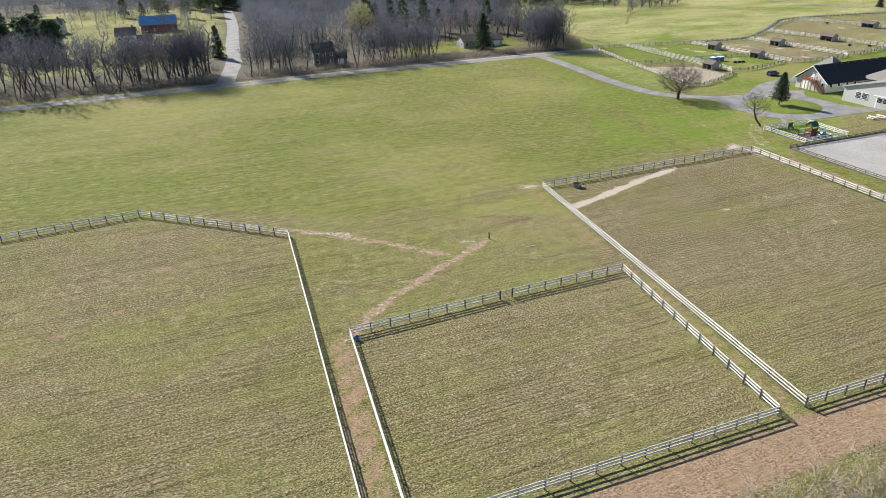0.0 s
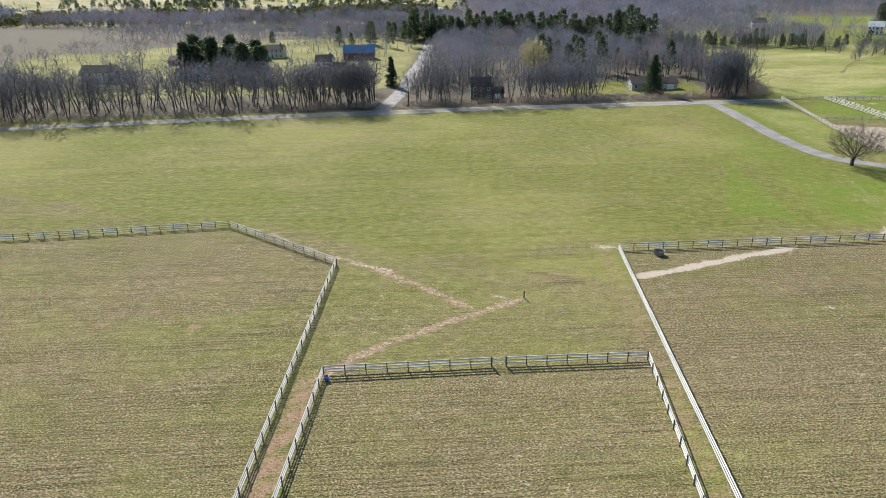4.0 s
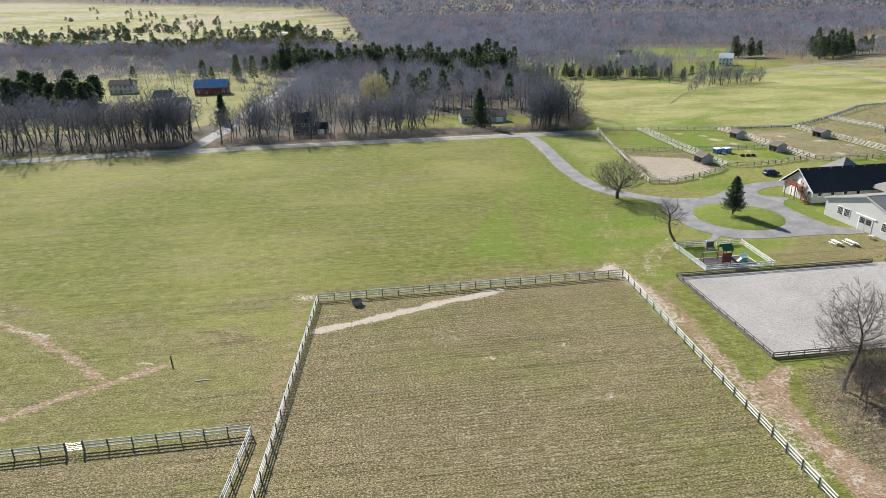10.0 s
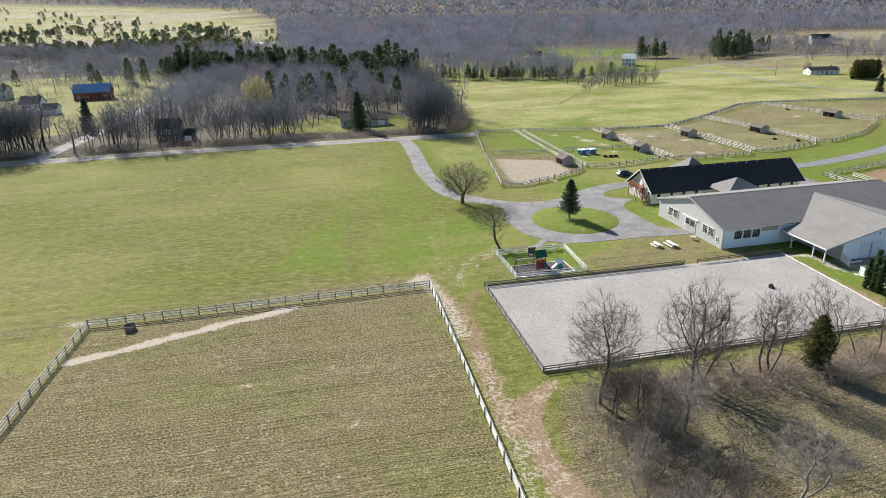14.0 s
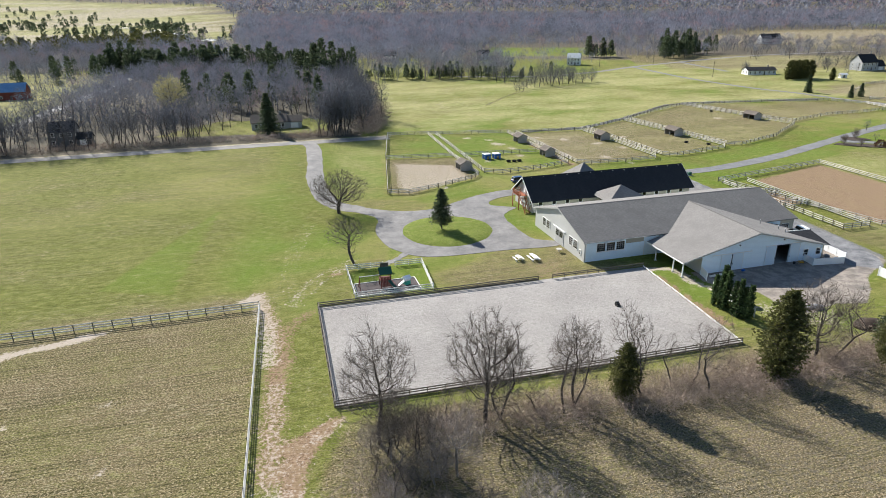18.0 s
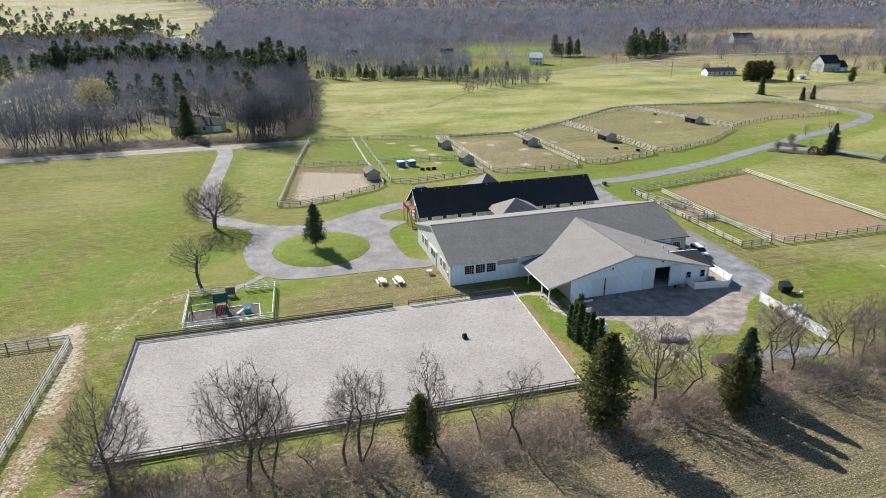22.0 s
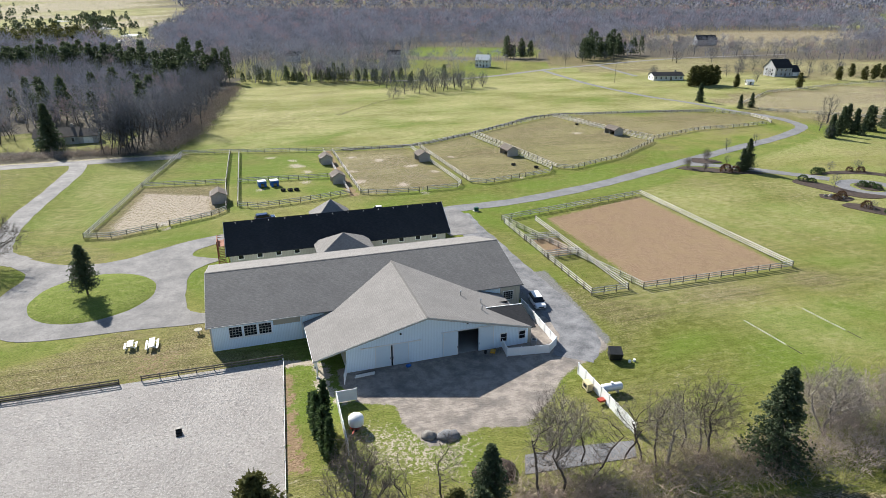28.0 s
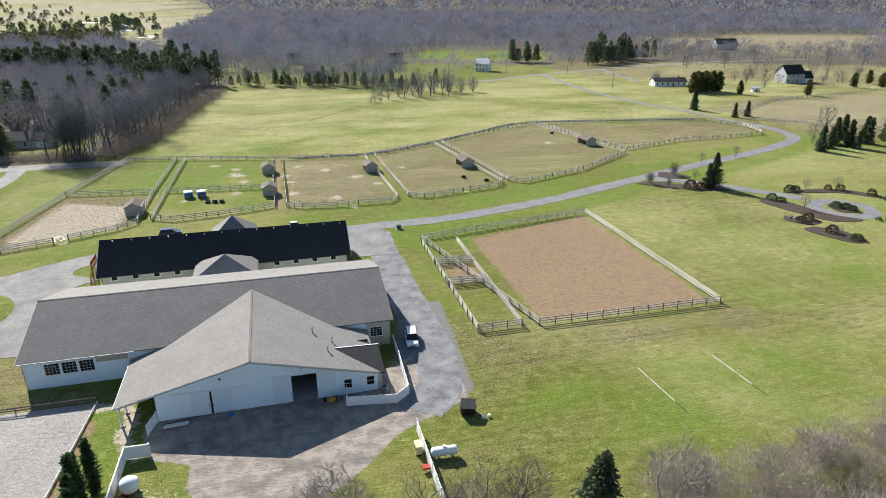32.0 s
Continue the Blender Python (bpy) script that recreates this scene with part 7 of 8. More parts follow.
def gate(a, b, label):
    L = math.hypot(b[0] - a[0], b[1] - a[1])
    e = empty("gate", pose(*a, 0, 0, 0, math.degrees(math.atan2(b[1] - a[1], b[0] - a[0]))), label, "gate", "field gates")
    for z in (0.35, 0.6, 0.85, 1.1, 1.3):
        part("rail", tube((0.12, 0, z), (L - 0.12, 0, z), 0.025, 0.025, 6), M_METAL, e)
    for x in (0.12, L / 2, L - 0.12):
        part("upright", tube((x, 0, 0.3), (x, 0, 1.35), 0.028, 0.028, 6), M_METAL, e)
    for x in (0, L):
        part("post", box(x - 0.09, -0.09, 0, x + 0.09, 0.09, 1.5), M_POST, e)


GATE = "grey tubular metal gate in a paddock fence"
for a, b in (((9.2, 79.2), (11.0, 80.0)), ((90.6, 222.9), (92.4, 225.2)), ((145.4, 258.6), (147.5, 260.1)), ((172.4, 275.7), (174.2, 277.1)), ((204.2, 303.7), (205.9, 305.8))):
    gate(a, b, GATE)

# ---- playground ----
PG = [(81.4, 163.7), (86.4, 151.9), (99.3, 157.3), (95.2, 169.0)]
fence([lerp(PG[3], PG[0], 0.52), PG[0], PG[1], PG[2], PG[3], lerp(PG[3], PG[0], 0.36)], "white three-rail playground fence on bright grass", (0.35, 0.75, 1.15), board("rail", M_BOARDW), mesh_of(box(-0.06, -0.06, -0.2, 0.06, 0.06, 1.3, 0.01), "post", M_BOARDW), 2.2, 1, "playground fence")
PLAY = pose(90.8, 157.6, 0, 0, 0, UD)
mat_bed = new("rubber_mulch_bed", mesh_of(poly_prism([(-5.6, -2.6), (5.6, -2.6), (5.6, 2.6), (-5.6, 2.6)], 0, 0.05), "rubber_mulch_bed", surf("rubber_mulch", (0.055, 0.045, 0.045), (0.10, 0.085, 0.085), 1.0, 8.0, 0.95, 0.4)))
mat_bed.matrix_world = PLAY
tagged(mat_bed, "dark rubber mulch bed under play equipment", "pavement", kind="structure")
e = empty("play_bed_edging", PLAY, "pale timber edging round a play bed", "edging")
for a in ((-5.72, -2.72, 5.72, -2.6), (-5.72, 2.6, 5.72, 2.72), (-5.72, -2.6, -5.6, 2.6), (5.6, -2.6, 5.72, 2.6)):
    part("timber", box(a[0], a[1], 0, a[2], a[3], 0.16), M_BOARDW, e)
M_REDP = surf("dark_red_timber", (0.11, 0.03, 0.025), (0.17, 0.05, 0.04), 1.0, 6.0, 0.7, 0.1)
M_TEAL = plain("teal_plastic", (0.03, 0.28, 0.22), 0.4)
t = empty("play_tower", PLAY @ pose(-0.3, 0.4, 0.05), "dark red play tower with a green roof, slide and swing beam", "playground")
for x in (-0.9, 0.9):
    for y in (-0.9, 0.9):
        part("post", box(x - 0.07, y - 0.07, 0, x + 0.07, y + 0.07, 2.9), M_REDP, t)
part("platform", box(-0.98, -0.98, 1.4, 0.98, 0.98, 1.5), M_REDP, t)
for s in (-1, 1):
    part("roof", slab([(-1.15, s * 1.15, 2.75), (1.15, s * 1.15, 2.75), (1.15, 0, 3.75), (-1.15, 0, 3.75)], 0.06), M_GREENP, t, "green canopy slope")
for i in range(7):
    part("panel_board", box(-0.95 + i * 0.27, -0.96, 0.25, -0.72 + i * 0.27, -0.90, 2.15), M_REDP, t)
for i in range(6):
    part("rung", box(0.95 + i * 0.16, -0.4, 1.3 - i * 0.22, 1.02 + i * 0.16, 0.4, 1.36 - i * 0.22), M_REDP, t)
part("slide", slab([(0.3, -0.98, 1.45), (0.85, -0.98, 1.45), (1.9, -3.0, 0.35), (1.35, -3.0, 0.35)], 0.08), M_GREENP, t, "green plastic slide")
part("swing_beam", tube((-0.9, 0, 2.3), (-4.6, 0, 2.3), 0.08, 0.08, 8), M_BOARDW, t)
for y in (-0.9, 0.9):
    part("swing_leg", tube((-4.6, 0, 2.3), (-4.7, y, 0), 0.07, 0.07, 8), M_REDP, t)
for x in (-2.0, -3.4):
    s = part("swing_seat", box(x - 0.22, -0.1, 0.5, x + 0.22, 0.1, 0.54), M_BLACKP, t)
    for d in (-0.2, 0.2):
        part("chain", tube((x + d, 0, 0.54), (x + d, 0, 2.25), 0.012, 0.012, 4), M_METAL, s)
h = empty("toy_playhouse", PLAY @ pose(3.6, 0.1, 0.05, 0, 0, 15), "small white plastic playhouse with teal base", "toy")
part("base", box(-0.55, -0.55, 0, 0.55, 0.55, 0.75, 0.05), M_TEAL, h)
part("wall", box(-0.5, -0.5, 0.75, 0.5, 0.5, 1.25, 0.04), M_VINYL, h)
for s in (-1, 1):
    part("roof", slab([(-0.65, s * 0.65, 1.2), (0.65, s * 0.65, 1.2), (0.65, 0, 1.7), (-0.65, 0, 1.7)], 0.05), M_VINYL, h)
part("slide", slab([(-0.55, -0.3, 0.8), (-0.55, 0.2, 0.8), (-1.7, 0.2, 0.15), (-1.7, -0.3, 0.15)], 0.06), M_VINYL, h)
b = empty("garden_arbor_bench", pose(88.7, 164.6, 0, 0, 0, UD), "dark arched bench at the playground entrance", "bench")
part("seat", box(-0.8, -0.25, 0.42, 0.8, 0.25, 0.48), M_POST, b)
part("back", box(-0.8, 0.2, 0.48, 0.8, 0.26, 1.5, 0.02), M_POST, b)
for x in (-0.75, 0.75):
    part("leg", box(x - 0.05, -0.22, 0, x + 0.05, 0.25, 0.42), M_POST, b)
part("arch", tube((-0.8, 0.23, 1.5), (0.8, 0.23, 1.5), 0.12, 0.12, 8), M_POST, b)


# ---- picnic tables ----
def picnic(x, y, L, ang):
    e = empty("picnic_table", pose(x, y, 0, 0, 0, ang), "pale painted picnic table with benches on dry lawn", "table", "picnic tables")
    for i in range(4):
        part("plank", box(-L / 2, -0.4 + i * 0.205, 0.72, L / 2, -0.21 + i * 0.205, 0.77), M_WHITE, e)
    for s in (-1, 1):
        part("bench", box(-L / 2, s * 0.78 - 0.14, 0.42, L / 2, s * 0.78 + 0.14, 0.47), M_WHITE, e)
        for q in (-1, 1):
            part("leg", slab([(s * L * 0.36 - 0.04, q * 0.25, 0.72), (s * L * 0.36 + 0.04, q * 0.25, 0.72), (s * L * 0.36 + 0.04, q * 0.7, 0.06), (s * L * 0.36 - 0.04, q * 0.7, 0.06)], 0.1), M_WHITE, e)
        part("brace", box(s * L * 0.36 - 0.03, -0.9, 0.34, s * L * 0.36 + 0.03, 0.9, 0.42), M_WHITE, e)


picnic(113.9, 173.0, 1.9, UD + 92)
picnic(116.9, 173.7, 2.8, UD + 92)
tb = empty("round_garden_table", pose(122.0, 178.2, 0), "small pale round metal table on dry lawn", "table")
part("top", tube((0, 0, 0.7), (0, 0, 0.75), 0.6, 0.6, 18), M_CONC, tb)
part("pedestal", tube((0, 0, 0), (0, 0, 0.7), 0.12, 0.08, 8), M_CONC, tb)
mb = empty("mounting_block", pose(131.0, 154.5, 0.03, 0, 0, 30), "black plastic mounting block on arena sand", "step")
for i in range(3):
    part("step", box(-0.35, -0.45 + i * 0.3, 0, 0.35, -0.15 + i * 0.3, 0.22 * (i + 1), 0.02), M_BLACKP, mb)


# ---- vinyl privacy fence ----
def vinyl(pts, h, label):
    e = empty("privacy_fence", pose(*pts[0], 0), label, "fence", "white vinyl fences")
    o = pts[0]
    for (ax, ay), (bx, by) in zip(pts[:-1], pts[1:]):
        L = math.hypot(bx - ax, by - ay)
        n = max(1, round(L / 2.1))
        ang = math.degrees(math.atan2(by - ay, bx - ax))
        for k in range(n):
            px, py = ax + (bx - ax) * k / n - o[0], ay + (by - ay) * k / n - o[1]
            m = pose(px, py, 0, 0, 0, ang)
            p = part("post", box(-0.07, -0.07, 0, 0.07, 0.07, h + 0.1, 0.01), M_VINYL, e, "", m)
            part("cap", box(-0.09, -0.09, h + 0.1, 0.09, 0.09, h + 0.16, 0.02), M_VINYL, p)
            part("panel", box(0.075, -0.025, 0.06, L / n - 0.075, 0.025, h), M_VINYL, e, "", m)
            part("top_rail", box(0.075, -0.04, h, L / n - 0.075, 0.04, h + 0.07), M_VINYL, e, "", m)
    part("post", box(-0.07, -0.07, 0, 0.07, 0.07, h + 0.1, 0.01), M_VINYL, e, "", pose(pts[-1][0] - o[0], pts[-1][1] - o[1], 0, 0, 0, ang))


vinyl([(150.6, 163.7), (148.2, 162.7), (152.2, 153.0)], 1.7, "white vinyl privacy fence beside columnar evergreens")
vinyl([(179.9, 173.0), (185.5, 160.2)], 1.7, "white vinyl privacy fence beside the gravel yard")
vinyl([(168.9, 180.1), (170.0, 176.6), (176.2, 178.3), (177.3, 180.6), (174.2, 188.5), (172.2, 193.3)], 1.35, "white vinyl fence round a small courtyard")
vinyl([barn(17.9, -11.9), barn(17.2, -14.4)], 1.5, "short white vinyl screen at the porch corner")


# ---- yard things ----
def capsule(L, r, n=14):
    """A lying tank with domed ends."""
    bm = bmesh.new()
    rings = []
    for x, rr in [(-L / 2 - r * 0.55, 0.02), (-L / 2 - r * 0.45, r * 0.5), (-L / 2 - r * 0.2, r * 0.88), (-L / 2, r), (L / 2, r), (L / 2 + r * 0.2, r * 0.88), (L / 2 + r * 0.45, r * 0.5), (L / 2 + r * 0.55, 0.02)]:
        rings.append([bm.verts.new((x, rr * math.cos(6.2832 * i / n), rr * math.sin(6.2832 * i / n))) for i in range(n)])
    for a, b in zip(rings[:-1], rings[1:]):
        for i in range(n):
            bm.faces.new((a[i], a[(i + 1) % n], b[(i + 1) % n], b[i]))
    bm.faces.new(rings[0][::-1])
    bm.faces.new(rings[-1])
    return bm


p = empty("propane_tank", pose(183.9, 169.0, 0.85, 0, 0, 20), "white horizontal propane tank on short legs", "tank")
part("vessel", mesh_of(capsule(2.6, 0.55), "vessel", M_VINYL, True), None, p)
part("valve_dome", tube((0, 0, 0.5), (0, 0, 0.75), 0.22, 0.2, 12), M_VINYL, p)
for x in (-0.8, 0.8):
    part("leg", box(x - 0.1, -0.4, -0.85, x + 0.1, 0.4, -0.45), M_CONC, p)
p = empty("water_cart", pose(151.9, 158.0, 1.15, 0, 90, 0), "cream round tank on a red-framed farm cart", "cart")
part("vessel", mesh_of(capsule(0.8, 0.95), "vessel", M_VINYL, True), None, p)
M_REDM = plain("red_metal", (0.32, 0.05, 0.03), 0.5)
part("hitch", box(0.6, -1.9, -0.08, 0.75, -0.9, 0.08), M_REDM, p)
part("frame", box(0.55, -0.9, -0.6, 0.7, 0.9, 0.6), M_REDM, p)
for y in (-0.75, 0.75):
    part("wheel", tube((0.75, y - 0.12, 0), (0.75, y + 0.12, 0), 0.38, 0.38, 14), M_BLACKP, p)
p = empty("generator_box", pose(180.8, 169.3, 0, 0, 0, -66), "cream equipment cabinet against a white fence", "cabinet")
M_CREAM = plain("cream_metal", (0.56, 0.49, 0.30), 0.5)
part("body", box(-0.7, -0.4, 0.15, 0.7, 0.4, 1.25, 0.03), M_CREAM, p)
part("louvre", box(-0.4, -0.42, 0.5, 0.4, -0.401, 1.0), M_DARK, p)
for x in (-0.55, 0.55):
    part("foot", box(x - 0.1, -0.4, 0, x + 0.1, 0.4, 0.15), M_BLACKP, p)
p = empty("wheelbarrow", pose(182.3, 166.4, 0, 0, 0, 30), "red wheelbarrow beside a white fence", "cart")
part("tray", slab([(-0.5, -0.35, 0.7), (0.5, -0.35, 0.62), (0.5, 0.35, 0.62), (-0.5, 0.35, 0.7)], 0.25), M_REDM, p)
part("wheel", tube((0.65, -0.05, 0.2), (0.65, 0.05, 0.2), 0.2, 0.2, 12), M_BLACKP, p)
for y in (-0.3, 0.3):
    part("handle", tube((0.6, y * 0.3, 0.2), (-1.0, y, 0.6), 0.025, 0.025, 6), M_POST, p)
d = empty("dumpster", pose(185.6, 177.6, 0, 0, 0, UD - 20), "black steel dumpster with plastic lids on gravel", "dumpster")
bm = bmesh.new()
lo = [bm.verts.new(c) for c in ((-0.85, -0.55, 0.12), (0.85, -0.55, 0.12), (0.85, 0.75, 0.12), (-0.85, 0.75, 0.12))]
hi = [bm.verts.new(c) for c in ((-0.95, -0.9, 1.25), (0.95, -0.9, 1.25), (0.95, 0.8, 1.6), (-0.95, 0.8, 1.6))]
bm.faces.new(lo[::-1])
bm.faces.new(hi)
for i in range(4):
    bm.faces.new((lo[i], lo[(i + 1) % 4], hi[(i + 1) % 4], hi[i]))
part("body", bm, M_BLACKP, d)
for x in (-0.93, 0.02):
    part("lid", slab([(x, -0.95, 1.33), (x + 0.91, -0.95, 1.33), (x + 0.91, 0.82, 1.69), (x, 0.82, 1.69)], 0.05), M_BLACKP, d)
for x in (-1.05, 0.95):
    part("lift_pocket", box(x, -0.3, 0.8, x + 0.1, 0.5, 0.98), M_BLACKP, d)
for i, (x, y) in enumerate(((187.6, 176.9), (188.3, 177.3))):
    b = new("septic_riser", mesh_of(tube((0, 0, 0), (0, 0, 0.35), 0.2, 0.2, 10), "septic_riser", M_VINYL))
    b.matrix_world = pose(x, y, 0)
    tagged(b, "short white pipe cap standing in grass", "pipe")
g = bmesh.new()
bmesh.ops.create_icosphere(g, subdivisions=3, radius=1.0)
for v in g.verts:
    v.co *= 1 + 0.22 * noise.noise(v.co * 6) + 0.12 * noise.noise(v.co * 14)
    v.co.z = max(v.co.z, 0) * (0.85 + 0.25 * noise.noise(v.co * 2.5))
    v.co.x *= 2.0 + 0.35 * noise.noise(v.co * 1.7)
    v.co.y *= 1.4 + 0.3 * noise.noise(v.co * 2.1 + Vector((5, 0, 0)))
gp = new("gravel_mound", mesh_of(g, "gravel_mound", M_GRAVEL, True))
gp.matrix_world = pose(163.3, 157.6, -0.02, 0, 0, 15) @ Matrix.Diagonal((0.75, 0.75, 0.8, 1))
tagged(gp, "low heap of blue-grey gravel in the yard", "mound")
g = bmesh.new()
bmesh.ops.create_icosphere(g, subdivisions=3, radius=1.0)
for v in g.verts:
    v.co.z = max(v.co.z, 0) * (0.9 + 0.3 * noise.noise(v.co * 2.5))
    v.co.x *= 1.2 + 0.3 * noise.noise(v.co * 1.9)
gp = new("stone_mound", mesh_of(g, "stone_mound", M_STONE, True))
gp.matrix_world = pose(160.9, 157.3, -0.02) @ Matrix.Diagonal((0.8, 0.8, 0.8, 1))
tagged(gp, "small heap of pale broken stone in the yard", "mound")
g = bmesh.new()
bmesh.ops.create_icosphere(g, subdivisions=3, radius=1.0)
for v in g.verts:
    v.co.z = max(v.co.z, 0) * (1.2 + 0.35 * noise.noise(v.co * 2.5))
    v.co.x *= 2.6 + 0.5 * noise.noise(v.co * 1.7)
    v.co.y *= 1.8
gp = new("manure_mound", mesh_of(g, "manure_mound", M_MULCH, True))
gp.matrix_world = pose(169.0, 152.0, -0.02, 0, 0, 20)
tagged(gp, "dark brown manure heap at the yard's edge", "mound")
lg = empty("timber_pile", BARN @ pose(20.2, -13.3, 0, 0, 0, 4), "loose squared timbers lying before the barn", "timber")
for i in range(3):
    part("beam", box(-1.4 + 0.2 * i, i * 0.3, 0, 1.4 + 0.15 * i, i * 0.3 + 0.2, 0.18), M_BOARDW if i < 2 else M_POST, lg)
bk = new("blue_tarp", mesh_of(box(-0.4, -0.3, 0, 0.4, 0.3, 0.35, 0.14), "blue_tarp", M_BLUEP))
bk.matrix_world = BARN @ pose(26.6, -12.7, 0, 0, 0, 20)
tagged(bk, "crumpled blue tarp bundle at the barn wall", "tarp")
wb2 = empty("garden_barrow", BARN @ pose(39.3, -13.3, 0, 0, 0, 60), "yellow wheelbarrow by the barn doors", "cart")
part("tray", slab([(-0.5, -0.35, 0.72), (0.5, -0.35, 0.62), (0.5, 0.35, 0.62), (-0.5, 0.35, 0.72)], 0.25), plain("yellow_paint", (0.5, 0.27, 0.03), 0.5), wb2)
part("wheel", tube((0.65, -0.05, 0.2), (0.65, 0.05, 0.2), 0.2, 0.2, 12), M_BLACKP, wb2)
for y in (-0.3, 0.3):
    part("handle", tube((0.6, y * 0.3, 0.2), (-1.0, y, 0.6), 0.025, 0.025, 6), M_POST, wb2)
for i in range(4):
    tub("flower_pot", *barn(38.4 + i * 0.7, -12.6 - 0.3 * (i % 2)), 0.25, 0.4, M_STONE if i % 2 else M_BLACKP, "dark planter pot at the barn wall", "pot")
ac = empty("air_conditioner", pose(174.0, 180.6, 0), "grey air-conditioning unit behind a white fence", "appliance")
part("case", box(-0.4, -0.4, 0.05, 0.4, 0.4, 0.85, 0.04), M_METAL, ac)
part("fan_grille", tube((0, 0, 0.85), (0, 0, 0.88), 0.33, 0.33, 16), M_BLACKP, ac)
ub = empty("utility_box", pose(161.6, 244.2, 0, 0, 0, UD), "dark green utility box on a concrete pad", "box")
part("pad", box(-0.7, -0.6, 0, 0.7, 0.6, 0.1), M_CONC, ub)
part("cabinet", box(-0.5, -0.45, 0.1, 0.5, 0.45, 0.95, 0.03), M_GREENP, ub)
for (ax, ay), (bx, by) in (((208.2, 192.1), (213.4, 181.8)), ((219.5, 197.5), (224.5, 187.6))):
    for k in range(4):
        s0, s1 = k / 4 + 0.01, (k + 1) / 4 - 0.02
        o = new("ground_pole", mesh_of(tube((ax + (bx - ax) * s0, ay + (by - ay) * s0, 0.06), (ax + (bx - ax) * s1, ay + (by - ay) * s1, 0.06), 0.045, 0.045, 8), "ground_pole", M_BOARDW if k % 4 != 3 else M_POST))
        tagged(o, "white jump pole lying on the lawn", "pole", "ground poles")


# ---- vehicles ----
def vehicle(name, x, y, ang, paint, label, category, L=4.7, W=1.85, pickup=False):
    e = empty(name, pose(x, y, 0, 0, 0, ang), label, category, "parked vehicles")

    def loft(sections, nm, mat):
        bm = bmesh.new()
        rings = []
        for px, z0, z1, w0, w1 in sections:
            rings.append([bm.verts.new(c) for c in ((px, -w0, z0), (px, w0, z0), (px, w0, (z0 + z1) / 2 + 0.05), (px, w1, z1), (px, -w1, z1), (px, -w0, (z0 + z1) / 2 + 0.05))])
        for a, b in zip(rings[:-1], rings[1:]):
            for i in range(6):
                bm.faces.new((a[i], a[(i + 1) % 6], b[(i + 1) % 6], b[i]))
        bm.faces.new(rings[0][::-1])
        bm.faces.new(rings[-1])
        return part(nm, bm, mat, e)

    h = W / 2
    loft([(-L / 2, 0.45, 0.85, h * 0.9, h * 0.86), (-L / 2 + 0.15, 0.32, 1.0, h, h * 0.95), (L / 2 - 1.2, 0.32, 1.0, h, h * 0.95), (L / 2 - 0.15, 0.34, 0.9, h * 0.96, h * 0.88), (L / 2, 0.45, 0.72, h * 0.86, h * 0.8)], "body", paint)
    c0, c1 = (-0.3, L / 2 - 1.0) if pickup else (-L / 2 + 0.15, L / 2 - 1.05)
    loft([(c0, 0.98, 1.02, h * 0.93, h * 0.93), (c0 + 0.25, 0.98, 1.62, h * 0.92, h * 0.76), (c1 - 0.85, 0.98, 1.64, h * 0.92, h * 0.76), (c1, 0.98, 1.02, h * 0.92, h * 0.9)], "cabin_glass", M_GLASS)
    part("roof", box(c0 + 0.2, -h * 0.77, 1.62, c1 - 0.75, h * 0.77, 1.70, 0.03), paint, e)
    for sx in (-L / 2 + 0.85, L / 2 - 0.9):
        for sy in (-1, 1):
            w = part("wheel", tube((sx, sy * (h - 0.22), 0.34), (sx, sy * (h + 0.01), 0.34), 0.34, 0.34, 16), M_BLACKP, e)
            part("rim", tube((sx, sy * (h + 0.005), 0.34), (sx, sy * (h + 0.02), 0.34), 0.2, 0.2, 12), M_METAL, w)
    for sy in (-1, 1):
        part("headlight", box(L / 2 - 0.12, sy * h * 0.62 - 0.17, 0.66, L / 2 + 0.01, sy * h * 0.62 + 0.17, 0.80, 0.02), M_VINYL, e)
        part("tail_light", box(-L / 2 - 0.02, sy * h * 0.75 - 0.12, 0.7, -L / 2 + 0.06, sy * h * 0.75 + 0.12, 0.95), M_REDM, e)
        part("mirror", box(c1 - 0.5, sy * (h + 0.02) - 0.08, 1.05, c1 - 0.35, sy * (h + 0.02) + 0.08, 1.22, 0.02), M_BLACKP, e)
    part("grille", box(L / 2 - 0.06, -0.45, 0.5, L / 2 + 0.015, 0.45, 0.68), M_BLACKP, e)
    if pickup:
        part("bed_liner", box(-L / 2 + 0.12, -h * 0.85, 1.0, -0.35, h * 0.85, 1.015), M_BLACKP, e)
    return e


P_WHITE, P_BLUE = plain("white_car_paint", (0.74, 0.74, 0.75), 0.25), plain("dark_blue_car_paint", (0.02, 0.045, 0.12), 0.2)
vehicle("suv", 174.9, 194.2, -74, P_WHITE, "white sport utility vehicle parked on gravel beside the barn", "car")
vehicle("blue_car", 112.6, 231.6, 30, P_BLUE, "dark blue car parked behind the stable", "car")
vehicle("pickup_truck", 138.2, 239.9, UD + 92, P_WHITE, "white pickup truck parked behind the stable", "truck", 5.4, 1.95, True)


# ---- garden beds, shrubs and the lawn trees to the east ----
def bed(pts, label):
    c = curve_points(pts + [pts[0]], 5)[:-1]
    o = new("mulch_bed", mesh_of(poly_prism([tuple(q) for q in c], -0.05, 0.10), "mulch_bed", M_MULCH))
    tagged(o, label, "garden bed")


bed([(220.5, 292.5), (226, 290), (236, 288.2), (245, 289.0), (241, 292), (232, 293.8), (224, 295.5)], "dark mulched bed beside the drive")
bed([(227.5, 301.5), (231, 299.8), (237, 302), (234, 306), (229, 307)], "dark mulched bed beside the drive")
